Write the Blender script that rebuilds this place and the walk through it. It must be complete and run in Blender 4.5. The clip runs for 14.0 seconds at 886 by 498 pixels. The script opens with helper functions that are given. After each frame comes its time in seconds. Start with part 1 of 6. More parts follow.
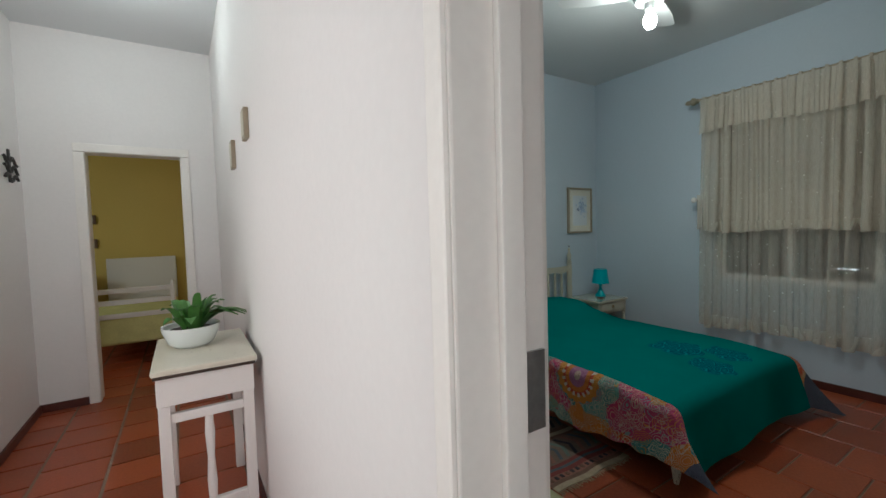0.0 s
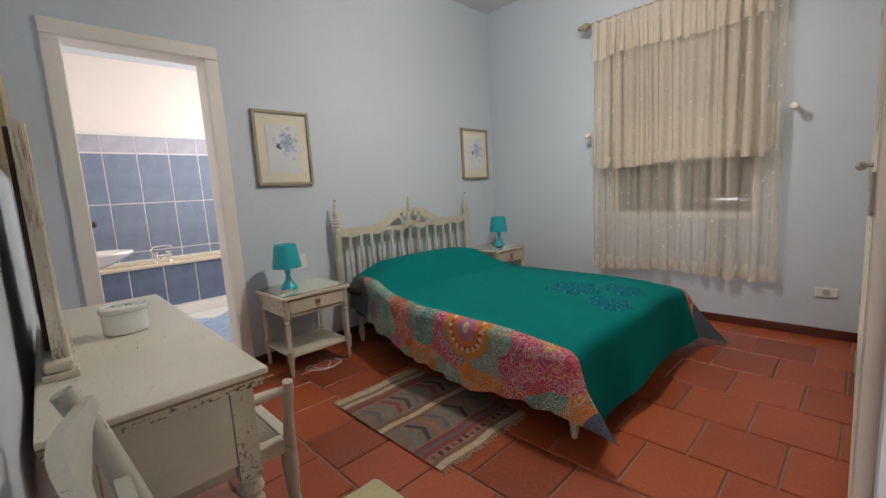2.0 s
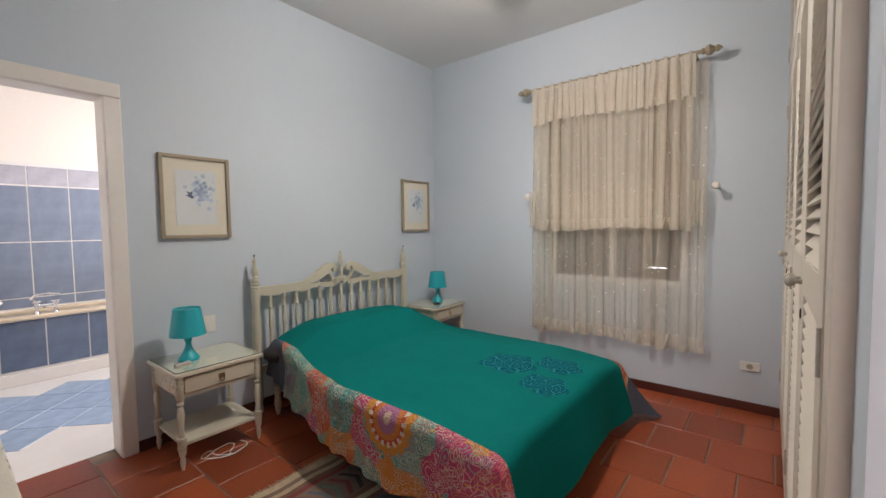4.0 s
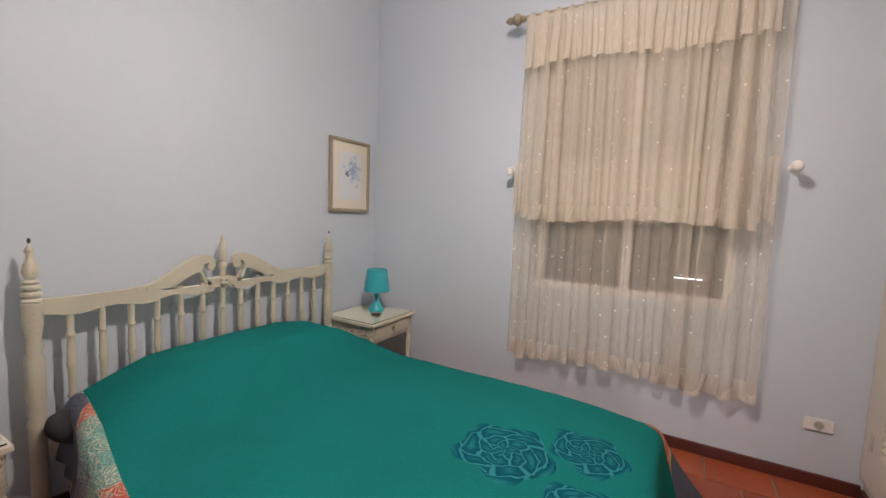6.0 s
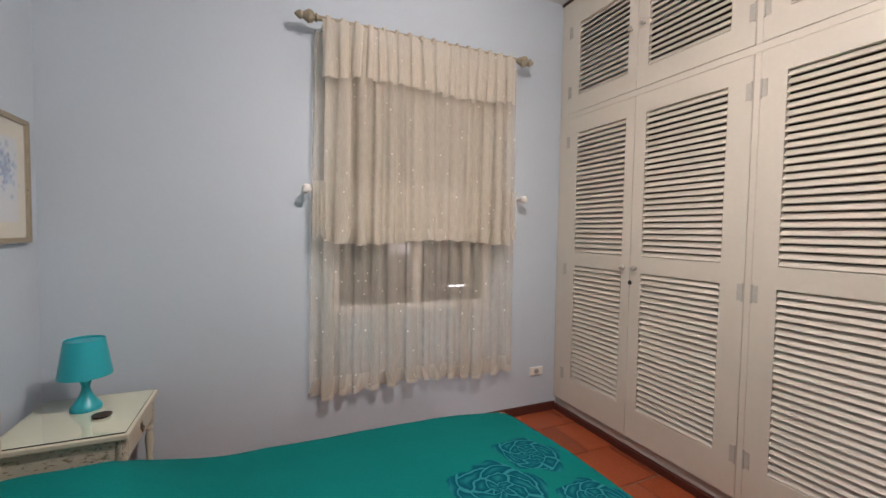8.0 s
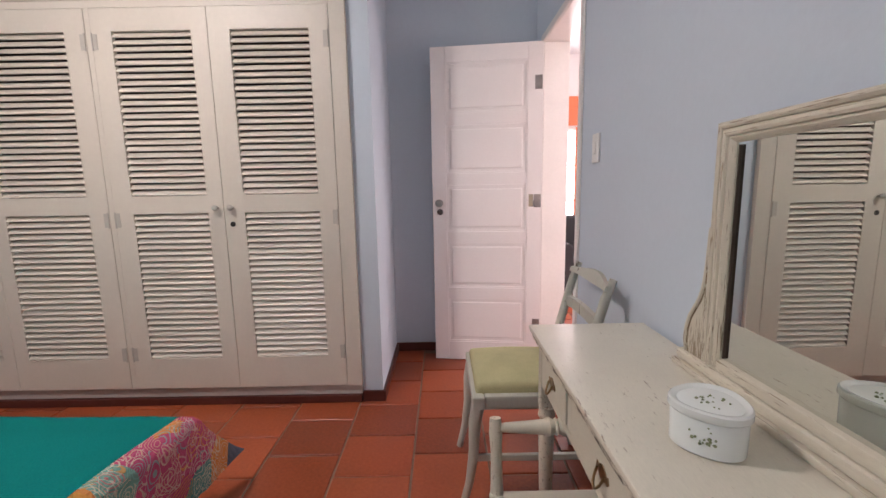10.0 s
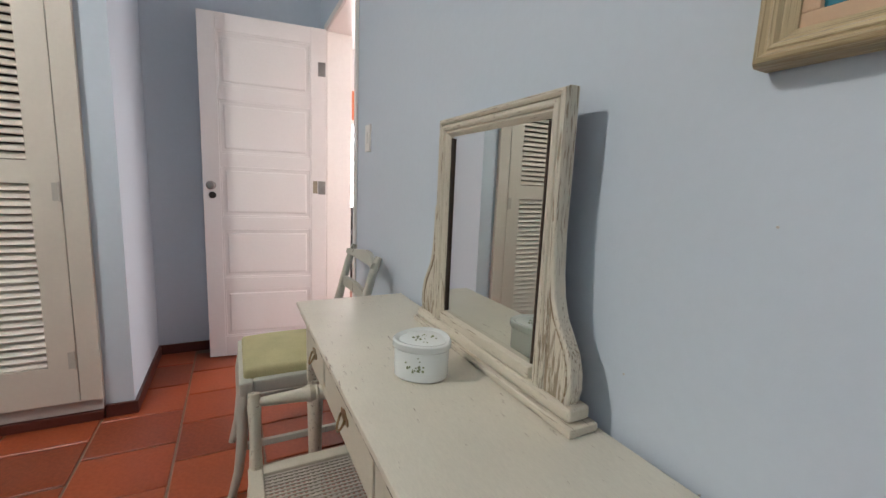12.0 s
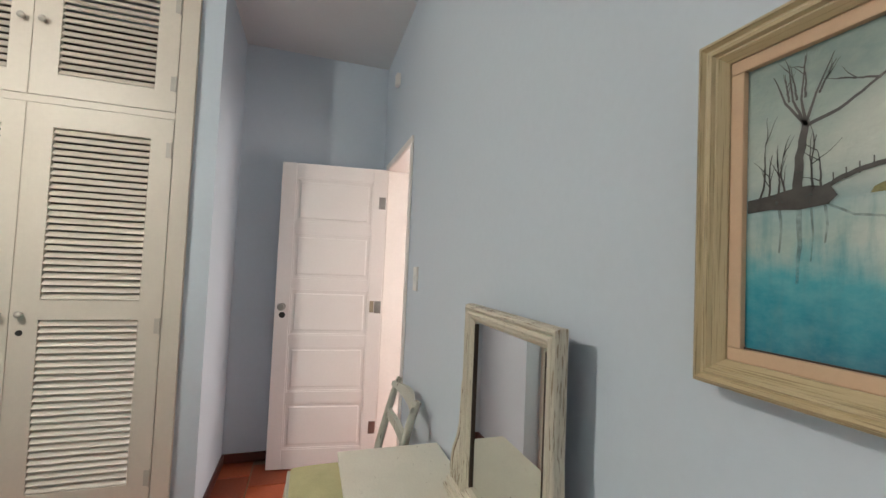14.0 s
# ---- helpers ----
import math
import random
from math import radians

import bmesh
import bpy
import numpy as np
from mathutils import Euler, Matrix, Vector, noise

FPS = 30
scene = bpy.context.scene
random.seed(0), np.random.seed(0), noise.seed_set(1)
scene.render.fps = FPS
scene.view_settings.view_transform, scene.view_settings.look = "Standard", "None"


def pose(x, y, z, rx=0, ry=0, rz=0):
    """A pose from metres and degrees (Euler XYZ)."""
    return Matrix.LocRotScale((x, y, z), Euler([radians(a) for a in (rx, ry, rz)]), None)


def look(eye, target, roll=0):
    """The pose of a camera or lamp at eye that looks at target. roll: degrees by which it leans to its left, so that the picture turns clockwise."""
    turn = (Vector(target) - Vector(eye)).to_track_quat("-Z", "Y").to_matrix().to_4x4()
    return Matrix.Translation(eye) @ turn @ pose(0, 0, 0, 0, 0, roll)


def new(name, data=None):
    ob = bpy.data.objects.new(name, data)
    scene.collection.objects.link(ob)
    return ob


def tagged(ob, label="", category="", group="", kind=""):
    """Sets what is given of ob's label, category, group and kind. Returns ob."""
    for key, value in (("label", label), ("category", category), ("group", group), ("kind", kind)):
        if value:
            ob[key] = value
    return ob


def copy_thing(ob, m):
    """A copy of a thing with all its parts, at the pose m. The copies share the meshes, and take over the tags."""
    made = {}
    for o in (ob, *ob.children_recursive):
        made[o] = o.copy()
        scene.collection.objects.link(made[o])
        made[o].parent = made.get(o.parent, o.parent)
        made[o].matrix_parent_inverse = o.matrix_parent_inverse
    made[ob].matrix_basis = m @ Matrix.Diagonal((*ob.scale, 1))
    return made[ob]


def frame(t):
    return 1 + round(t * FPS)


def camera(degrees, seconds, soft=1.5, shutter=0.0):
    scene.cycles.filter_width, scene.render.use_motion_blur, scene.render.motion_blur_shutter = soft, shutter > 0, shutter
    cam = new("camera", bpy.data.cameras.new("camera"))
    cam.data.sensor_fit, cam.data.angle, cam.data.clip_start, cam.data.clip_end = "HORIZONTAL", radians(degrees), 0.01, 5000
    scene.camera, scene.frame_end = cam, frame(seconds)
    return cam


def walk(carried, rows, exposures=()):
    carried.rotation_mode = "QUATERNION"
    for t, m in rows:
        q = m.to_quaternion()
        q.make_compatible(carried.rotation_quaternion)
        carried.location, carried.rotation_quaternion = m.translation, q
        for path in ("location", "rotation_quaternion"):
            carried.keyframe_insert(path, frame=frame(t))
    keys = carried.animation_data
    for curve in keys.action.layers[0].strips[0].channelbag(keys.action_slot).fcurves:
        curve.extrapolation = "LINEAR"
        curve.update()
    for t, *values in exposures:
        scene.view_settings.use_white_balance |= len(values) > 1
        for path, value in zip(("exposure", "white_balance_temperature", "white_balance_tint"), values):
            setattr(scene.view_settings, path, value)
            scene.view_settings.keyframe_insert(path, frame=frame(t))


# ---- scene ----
cam = camera(94.2, 14.0)
PATH = [
    (0, (-0.434, -0.158, 1.341), (0.632, 1.531, 1.239), -1.6),
    (0.5, (-0.264, -0.09, 1.328), (1.179, 1.291, 1.225), -2.2),
    (1, (-0.042, 0.023, 1.26), (1.424, 1.378, 1.139), -2.5),
    (1.5, (0.041, 0.08, 1.181), (1.44, 1.493, 0.971), -3.1),
    (2, (0.073, 0.101, 1.11), (1.451, 1.525, 0.842), -3.4),
    (2.5, (0.111, 0.136, 1.134), (1.532, 1.526, 0.914), -2.9),
    (3, (0.154, 0.125, 1.208), (1.623, 1.472, 1.051), -2.3),
    (3.5, (0.191, 0.12, 1.272), (1.712, 1.412, 1.147), -1.7),
    (3.7, (0.217, 0.13, 1.282), (1.758, 1.4, 1.171), -1.4),
    (5.8, (1.097, 0.778, 1.253), (2.802, 1.808, 1.074), 2.2),
    (6, (1.149, 0.91, 1.258), (2.881, 1.894, 1.083), 2.2),
    (6.5, (1.234, 1.297, 1.245), (3.021, 2.177, 1.067), 1.8),
    (7, (1.333, 1.661, 1.275), (3.247, 2.227, 1.138), 1.4),
    (7.5, (1.361, 1.931, 1.289), (3.348, 1.735, 1.174), 1.1),
    (8, (1.286, 2.071, 1.316), (3.117, 1.271, 1.229), 0.9),
    (8.5, (1.116, 2.165, 1.324), (2.697, 0.943, 1.257), 0.7),
    (9, (0.978, 2.268, 1.343), (2.068, 0.592, 1.294), 0.7),
    (9.2, (0.873, 2.252, 1.333), (1.732, 0.446, 1.294), 0.7),
    (11.3, (0.589, 2.363, 0.987), (-0.174, 0.635, 0.328), 1.8),
    (11.5, (0.585, 2.366, 1.013), (-0.225, 0.633, 0.43), 2.3),
    (11.9, (0.572, 2.382, 1.12), (-0.313, 0.624, 0.764), 2.6),
    (12, (0.563, 2.389, 1.149), (-0.338, 0.628, 0.853), 2.5),
    (12.5, (0.528, 2.442, 1.299), (-0.472, 0.71, 1.279), 2.9),
    (13, (0.485, 2.503, 1.407), (-0.647, 0.856, 1.48), 2.9),
    (13.4, (0.47, 2.552, 1.442), (-0.67, 0.912, 1.554), 2.8),
    (13.5, (0.466, 2.553, 1.454), (-0.637, 0.889, 1.559), 3.1),
    (14, (0.517, 2.516, 1.432), (-0.096, 0.614, 1.508), 2.5),
]
walk(cam, [(t, look(eye, target, roll)) for t, eye, target, roll in PATH], [
    (0, -1.2, 5650, -5), (0.5, -0.99, 5700, -14), (1.1, -0.2, 6200, -20), (1.6, -0.1, 6500, 3), (2.2, -0.07, 6600, 13), (3.7, 0.0, 6600, 14),
    (6, 0.18, 6900, 22), (7.4, 0.19, 6900, 23), (8.2, 0.06, 6500, 18), (9.1, 0.07, 6500, 22), (11.4, 0.24, 6100, 15), (12.0, 0.15, 6200, 11), (12.5, 0.13, 6400, 13), (13.5, 0.24, 6500, 11), (14, 0.12, 6500, 8)])

# ---- light ----
world = bpy.data.worlds.new("sky")
scene.world = world
world.use_nodes = True
sky = world.node_tree.nodes.new("ShaderNodeTexSky")
sky.sky_type, sky.sun_disc, sky.sun_elevation, sky.sun_rotation = "NISHITA", False, radians(48), radians(200)
world.node_tree.links.new(sky.outputs[0], world.node_tree.nodes["Background"].inputs[0])
world.node_tree.nodes["Background"].inputs[1].default_value = 0.1


def lamp(name, kind, place, power, colour, size=0.1, size_y=None, turn=(0, 0, 0)):
    data = bpy.data.lights.new(name, kind)
    data.energy, data.color = power, colour
    if kind == "AREA":
        data.shape, data.size, data.size_y = "RECTANGLE", size, size_y or size
    else:
        data.shadow_soft_size = size
    ob = new(name, data)
    ob.matrix_world = pose(*place, *turn)
    return ob


BULB = (2.13, 1.38, 2.62)
lamp("bulb_light", "POINT", BULB, 28, (1.0, 0.93, 0.84), 0.055)
# Extra spot at the bulb throws more light downwards; no lampshade is built.
down = lamp("bulb_down_fill", "SPOT", BULB, 74, (1.0, 0.93, 0.84), 0.055)
down.data.spot_size, down.data.spot_blend = radians(172), 1.0
lamp("living_window_light", "AREA", (-0.87, -3.46, 1.25), 70, (1.0, 0.87, 0.83), 0.7, 1.4, (90, 0, 0))
# Unseen source added in the hall to brighten the bedroom door and jamb.
lamp("hall_fill_light", "AREA", (-1.40, 1.25, 1.35), 33, (1.0, 0.83, 0.77), 1.3, 1.7, (0, -90, 0))
# Invented fill through the doorway, aimed at the pier's west face.
lamp("living_west_fill_light", "AREA", (-3.06, -0.75, 1.4), 55, (1.0, 0.92, 0.88), 1.3, 1.4, (0, -90, 0))
lamp("hall_lamp_light", "POINT", (-0.8, 2.9, 2.74), 25, (1.0, 0.95, 0.9), 0.07)
# Added area lamp that brightens the bathroom from a side never in view.
lamp("bathroom_fill_light", "AREA", (2.33, 4.4, 1.75), 46, (1.0, 0.93, 0.89), 1.0, 1.1, (0, 90, 0))
# Fill for the yellow room, from an added opening nobody sees.
lamp("yellow_room_fill_light", "AREA", (-2.62, 5.6, 1.6), 18, (1.0, 0.95, 0.85), 1.1, 1.2, (0, -90, 0))


# ---- materials ----
def material(name):
    m = bpy.data.materials.new(name)
    m.use_nodes = True
    return m, m.node_tree.nodes, m.node_tree.links, m.node_tree.nodes["Principled BSDF"]


def coords(nodes, links, scale=(1, 1, 1), kind="Object", turn=(0, 0, 0)):
    tc = nodes.new("ShaderNodeTexCoord")
    mp = nodes.new("ShaderNodeMapping")
    mp.inputs["Scale"].default_value = scale
    mp.inputs["Rotation"].default_value = turn
    links.new(tc.outputs[kind], mp.inputs[0])
    return mp.outputs[0]


def noise_node(nodes, links, vec, scale, detail=4, rough=0.55):
    n = nodes.new("ShaderNodeTexNoise")
    n.inputs["Scale"].default_value, n.inputs["Detail"].default_value, n.inputs["Roughness"].default_value = scale, detail, rough
    links.new(vec, n.inputs["Vector"])
    return n.outputs[0]


def ramp(nodes, links, fac, stops, mode="LINEAR"):
    r = nodes.new("ShaderNodeValToRGB")
    r.color_ramp.interpolation = mode
    while len(r.color_ramp.elements) < len(stops):
        r.color_ramp.elements.new(0.5)
    for e, (p, c) in zip(r.color_ramp.elements, stops):
        e.position = p
        e.color = (*c, 1) if len(c) == 3 else c
    links.new(fac, r.inputs[0])
    return r.outputs[0]


def mix(nodes, links, fac, a, b, mode="MIX"):
    n = nodes.new("ShaderNodeMix")
    n.data_type, n.blend_type = "RGBA", mode
    for sock, v in ((n.inputs[0], fac), (n.inputs[6], a), (n.inputs[7], b)):
        if isinstance(v, (int, float)):
            sock.default_value = v
        elif isinstance(v, tuple):
            sock.default_value = (*v, 1)
        else:
            links.new(v, sock)
    return n.outputs[2]


def calc(nodes, links, op, a, b=0.0):
    n = nodes.new("ShaderNodeMath")
    n.operation = op
    for sock, v in ((n.inputs[0], a), (n.inputs[1], b)):
        if isinstance(v, (int, float)):
            sock.default_value = v
        else:
            links.new(v, sock)
    return n.outputs[0]


def bump(nodes, links, bsdf, height, strength=0.2, distance=0.004):
    b = nodes.new("ShaderNodeBump")
    b.inputs["Strength"].default_value, b.inputs["Distance"].default_value = strength, distance
    links.new(height, b.inputs["Height"])
    links.new(b.outputs[0], bsdf.inputs["Normal"])


def shade(c, k):
    return tuple(min(1.0, v * k) for v in c)


def paint(name, col, rough=0.5, var=0.07, big=1.3, fine=60, relief=0.12, metal=0.0, kind="Object"):
    """A plain finish with large blotches and a fine grain."""
    m, n, l, b = material(name)
    v = coords(n, l, kind=kind)
    large = noise_node(n, l, v, big, 5)
    small = noise_node(n, l, v, fine, 3)
    c = ramp(n, l, large, [(0.3, shade(col, 1 - var)), (0.7, shade(col, 1 + var))])
    c = mix(n, l, 0.35, c, ramp(n, l, small, [(0.3, shade(col, 1 - var)), (0.7, shade(col, 1 + var))]))
    l.new(c, b.inputs["Base Color"])
    l.new(ramp(n, l, large, [(0.2, (rough * 0.85,) * 3), (0.8, (min(1, rough * 1.15),) * 3)]), b.inputs["Roughness"])
    b.inputs["Metallic"].default_value = metal
    bump(n, l, b, small, relief, 0.003)
    return m


def worn(name, col, under, amount=0.5, along=(6, 1, 6), rough=0.5):
    """Old painted wood, rubbed through to the dark ground in streaks and on the edges."""
    m, n, l, b = material(name)
    v = coords(n, l)
    s = coords(n, l, along)
    streak = noise_node(n, l, s, 9, 6, 0.65)
    broad = noise_node(n, l, v, 3.2, 4)
    edge = n.new("ShaderNodeNewGeometry").outputs["Pointiness"]
    wear = calc(n, l, "ADD", calc(n, l, "MULTIPLY", streak, 0.75), calc(n, l, "MULTIPLY", broad, 0.25))
    wear = calc(n, l, "ADD", wear, calc(n, l, "MULTIPLY", calc(n, l, "SUBTRACT", edge, 0.5), 0.9))
    mask = ramp(n, l, wear, [(0.70 - 0.1 * amount, (0, 0, 0)), (0.76 - 0.1 * amount, (1, 1, 1))])
    tone = ramp(n, l, broad, [(0.3, shade(col, 0.88)), (0.7, shade(col, 1.06))])
    tone = mix(n, l, 0.25, tone, ramp(n, l, noise_node(n, l, s, 30, 3), [(0.3, shade(col, 0.78)), (0.7, shade(col, 1.1))]))
    l.new(mix(n, l, mask, tone, under), b.inputs["Base Color"])
    b.inputs["Roughness"].default_value = rough
    bump(n, l, b, calc(n, l, "SUBTRACT", streak, mask), 0.25, 0.002)
    return m


WALL_BLUE = paint("pale_blue_wall_paint", (0.56, 0.63, 0.70), 0.62, 0.035, 0.9, 45, 0.16)
CEIL = paint("ceiling_paint", (0.70, 0.71, 0.72), 0.7, 0.03, 0.8, 40, 0.1)
WALL_WHITE = paint("white_wall_paint", (0.78, 0.755, 0.74), 0.65, 0.035, 0.9, 45, 0.14)
WALL_YELLOW = paint("yellow_wall_paint", (0.66, 0.50, 0.14), 0.65, 0.05, 0.9, 45, 0.14)
WALL_CREAM = paint("cream_wall_paint", (0.80, 0.745, 0.69), 0.6, 0.03, 0.9, 45, 0.1)
DOOR_WHITE = paint("white_door_paint", (0.80, 0.765, 0.74), 0.38, 0.03, 2.0, 70, 0.06)
FRAME_WHITE = paint("white_frame_paint", (0.80, 0.77, 0.73), 0.42, 0.05, 3.0, 60, 0.08)
LOUVRE = paint("cream_cupboard_paint", (0.62, 0.565, 0.485), 0.45, 0.05, 2.0, 60, 0.08)
PLINTH_GREY = paint("grey_plinth_paint", (0.50, 0.47, 0.43), 0.5, 0.06, 3.0, 60, 0.1)
SKIRT = paint("dark_red_skirting", (0.085, 0.022, 0.016), 0.35, 0.25, 6, 80, 0.1)
GROUT = paint("grey_grout", (0.25, 0.185, 0.14), 0.85, 0.25, 4, 90, 0.5)
CREAM_WOOD = worn("distressed_cream_wood", (0.60, 0.565, 0.455), (0.24, 0.19, 0.12), -0.15, (10, 4, 10))
CREAM_WOOD_Z = worn("distressed_cream_upright_wood", (0.60, 0.565, 0.455), (0.20, 0.155, 0.10), 0.85, (16, 16, 9))
CREAM_TOP = worn("distressed_cream_tabletop", (0.67, 0.635, 0.53), (0.27, 0.21, 0.15), 0.42, (14, 3, 14), 0.32)
OLIVE_WOOD = worn("distressed_mirror_wood", (0.63, 0.58, 0.47), (0.28, 0.22, 0.15), 0.75, (30, 30, 2.0))
OLIVE_WOOD_Y = worn("distressed_mirror_rail_wood", (0.63, 0.58, 0.47), (0.28, 0.22, 0.15), 0.75, (30, 2.0, 30))
GREY_WOOD = worn("grey_painted_chair_wood", (0.50, 0.50, 0.43), (0.12, 0.10, 0.07), 0.4, (6, 6, 1))
CREAM_EDGE = worn("rubbed_cream_edge", (0.63, 0.58, 0.46), (0.085, 0.06, 0.035), 1.5, (10, 2.2, 10))
GROOVE = worn("rubbed_brown_groove", (0.24, 0.17, 0.10), (0.50, 0.45, 0.34), 0.9, (10, 2, 10))
# Near-black for dark wood, and for shade painted into gaps and the cupboard.
DARK_LINE = paint("dark_wood_and_shade", (0.05, 0.03, 0.02), 0.6, 0.2, 8, 70)
BLACK = paint("black_iron", (0.02, 0.018, 0.016), 0.5, 0.2, 10, 80)
BRASS = paint("aged_brass", (0.34, 0.235, 0.125), 0.38, 0.3, 20, 120, 0.2, 1.0)
CHROME = paint("chrome", (0.72, 0.72, 0.73), 0.14, 0.04, 8, 90, 0.02, 1.0)
STEEL = paint("dull_steel", (0.36, 0.34, 0.32), 0.35, 0.2, 15, 90, 0.1, 1.0)
HINGE = paint("painted_hinge", (0.44, 0.41, 0.36), 0.4, 0.1, 10, 80, 0.1)
TEAL_PLASTIC = paint("turquoise_plastic", (0.01, 0.40, 0.47), 0.32, 0.05, 6, 60, 0.03)
PORCELAIN = paint("white_porcelain", (0.72, 0.76, 0.74), 0.15, 0.02, 5, 50, 0.02)
CERAMIC = paint("white_sanitary_ceramic", (0.84, 0.82, 0.79), 0.12, 0.02, 5, 50, 0.02)
MARBLE = paint("beige_marble", (0.74, 0.63, 0.47), 0.25, 0.1, 5, 25, 0.03)
WHITE_PLASTIC = paint("white_plastic", (0.78, 0.77, 0.74), 0.35, 0.03, 5, 50, 0.02)
CUSHION = paint("yellow_green_cushion", (0.47, 0.44, 0.24), 0.85, 0.18, 7, 220, 0.5)
CANE = paint("woven_cane", (0.46, 0.42, 0.36), 0.55, 0.15, 20, 150, 0.3)
DARK_CLOTH = paint("dark_cloth", (0.03, 0.028, 0.03), 0.9, 0.2, 5, 120)
MATTRESS = paint("dark_bed_base", (0.05, 0.035, 0.03), 0.85, 0.2, 6, 120)
LEAF = paint("green_leaf", (0.07, 0.19, 0.035), 0.45, 0.35, 9, 60, 0.2)
SOIL = paint("potting_soil", (0.04, 0.028, 0.02), 0.95, 0.3, 30, 120, 0.8)
PAPER = paint("cream_mount_card", (0.60, 0.57, 0.47), 0.7, 0.03, 4, 90, 0.1)
PRINT_PAPER = paint("off_white_print_paper", (0.54, 0.58, 0.60), 0.7, 0.04, 4, 90, 0.1)
FRAME_TAN = worn("tan_picture_frame_wood", (0.33, 0.28, 0.20), (0.12, 0.09, 0.05), 0.4, (4, 4, 4))
GILT = worn("pale_gilt_frame_wood", (0.51, 0.41, 0.24), (0.30, 0.23, 0.12), 0.9, (70, 1.0, 70), 0.42)
GILT_Z = worn("pale_gilt_upright_frame_wood", (0.51, 0.41, 0.24), (0.30, 0.23, 0.12), 0.9, (70, 70, 1.0), 0.42)
LINEN = paint("peach_linen_slip", (0.58, 0.40, 0.26), 0.7, 0.06, 5, 150, 0.2)
YELLOW_QUILT = paint("pale_yellow_quilt", (0.62, 0.60, 0.26), 0.85, 0.15, 8, 60, 0.6)
SHUTTER = paint("grey_shutter_paint", (0.10, 0.095, 0.105), 0.5, 0.12, 4, 60, 0.1)
ORANGE = paint("orange_red_paint", (0.62, 0.17, 0.07), 0.6, 0.1, 3, 60, 0.1)
FAN_WHITE = paint("white_fan_enamel", (0.66, 0.66, 0.66), 0.35, 0.03, 3, 50, 0.02)
CORD = paint("white_cord", (0.75, 0.74, 0.7), 0.4, 0.03, 5, 50, 0.02)


def emission(name, col, power):
    m, n, l, b = material(name)
    b.inputs["Base Color"].default_value = (*col, 1)
    b.inputs["Emission Color"].default_value = (*col, 1)
    b.inputs["Emission Strength"].default_value = power
    return m


BULB_GLASS = emission("lit_bulb_glass", (1.0, 0.95, 0.88), 70)
DAY = emission("bright_daylight", (1.0, 0.98, 0.97), 4.5)


def glass(name, col=(1, 1, 1), rough=0.02):
    m, n, l, b = material(name)
    b.inputs["Base Color"].default_value = (*col, 1)
    b.inputs["Transmission Weight"].default_value = 1.0
    b.inputs["Roughness"].default_value = rough
    b.inputs["IOR"].default_value = 1.45
    return m


GLASS = glass("clear_glass")
GREEN_GLASS = glass("greenish_table_glass", (0.92, 0.98, 0.95))
MIRROR, _n, _l, _b = material("mirror_silver")
_b.inputs["Base Color"].default_value = (0.72, 0.74, 0.70, 1)
_b.inputs["Metallic"].default_value = 1.0
_b.inputs["Roughness"].default_value = 0.015


def terracotta():
    m, n, l, b = material("terracotta_tile")
    v = coords(n, l)
    rnd = n.new("ShaderNodeObjectInfo").outputs["Random"]
    isl = n.new("ShaderNodeNewGeometry").outputs["Random Per Island"]
    pick = calc(n, l, "FRACT", calc(n, l, "ADD", rnd, isl))
    base = ramp(n, l, pick, [(0.0, (0.20, 0.034, 0.012)), (0.45, (0.36, 0.066, 0.020)), (0.8, (0.42, 0.088, 0.028)), (1.0, (0.27, 0.050, 0.018))])
    place = n.new("ShaderNodeVectorMath")
    place.operation = "ADD"
    l.new(v, place.inputs[0])
    l.new(n.new("ShaderNodeObjectInfo").outputs["Location"], place.inputs[1])
    large = noise_node(n, l, place.outputs[0], 3.5, 3, 0.5)
    stain = ramp(n, l, large, [(0.22, (0.74, 0.70, 0.68)), (0.48, (0.94, 0.92, 0.91)), (0.66, (1, 1, 1)), (0.8, (1.0, 1.0, 1.0))])
    c = mix(n, l, 1.0, base, stain, "MULTIPLY")
    fine = noise_node(n, l, v, 70, 4)
    c = mix(n, l, 0.25, c, ramp(n, l, fine, [(0.3, (0.16, 0.04, 0.018)), (0.7, (0.46, 0.14, 0.06))]))
    l.new(c, b.inputs["Base Color"])
    l.new(ramp(n, l, large, [(0.25, (0.30,) * 3), (0.75, (0.42,) * 3)]), b.inputs["Roughness"])
    bump(n, l, b, calc(n, l, "ADD", large, calc(n, l, "MULTIPLY", fine, 0.3)), 0.3, 0.004)
    return m


TERRACOTTA = terracotta()


def bath_tile(name, col):
    m, n, l, b = material(name)
    v = coords(n, l)
    rnd = n.new("ShaderNodeObjectInfo").outputs["Random"]
    c = ramp(n, l, noise_node(n, l, v, 9, 5), [(0.3, shade(col, 0.86)), (0.7, shade(col, 1.14))])
    c = mix(n, l, 1.0, c, ramp(n, l, rnd, [(0, (0.93,) * 3), (1, (1.0,) * 3)]), "MULTIPLY")
    l.new(c, b.inputs["Base Color"])
    b.inputs["Roughness"].default_value = 0.16
    return m


BATH_BLUE = bath_tile("blue_glazed_tile", (0.20, 0.25, 0.345))
BATH_DARK = bath_tile("deep_blue_glazed_tile", (0.13, 0.175, 0.265))
BATH_FLOOR = bath_tile("light_blue_floor_tile", (0.36, 0.48, 0.66))
BATH_BORDER = bath_tile("patterned_border_tile", (0.42, 0.43, 0.50))


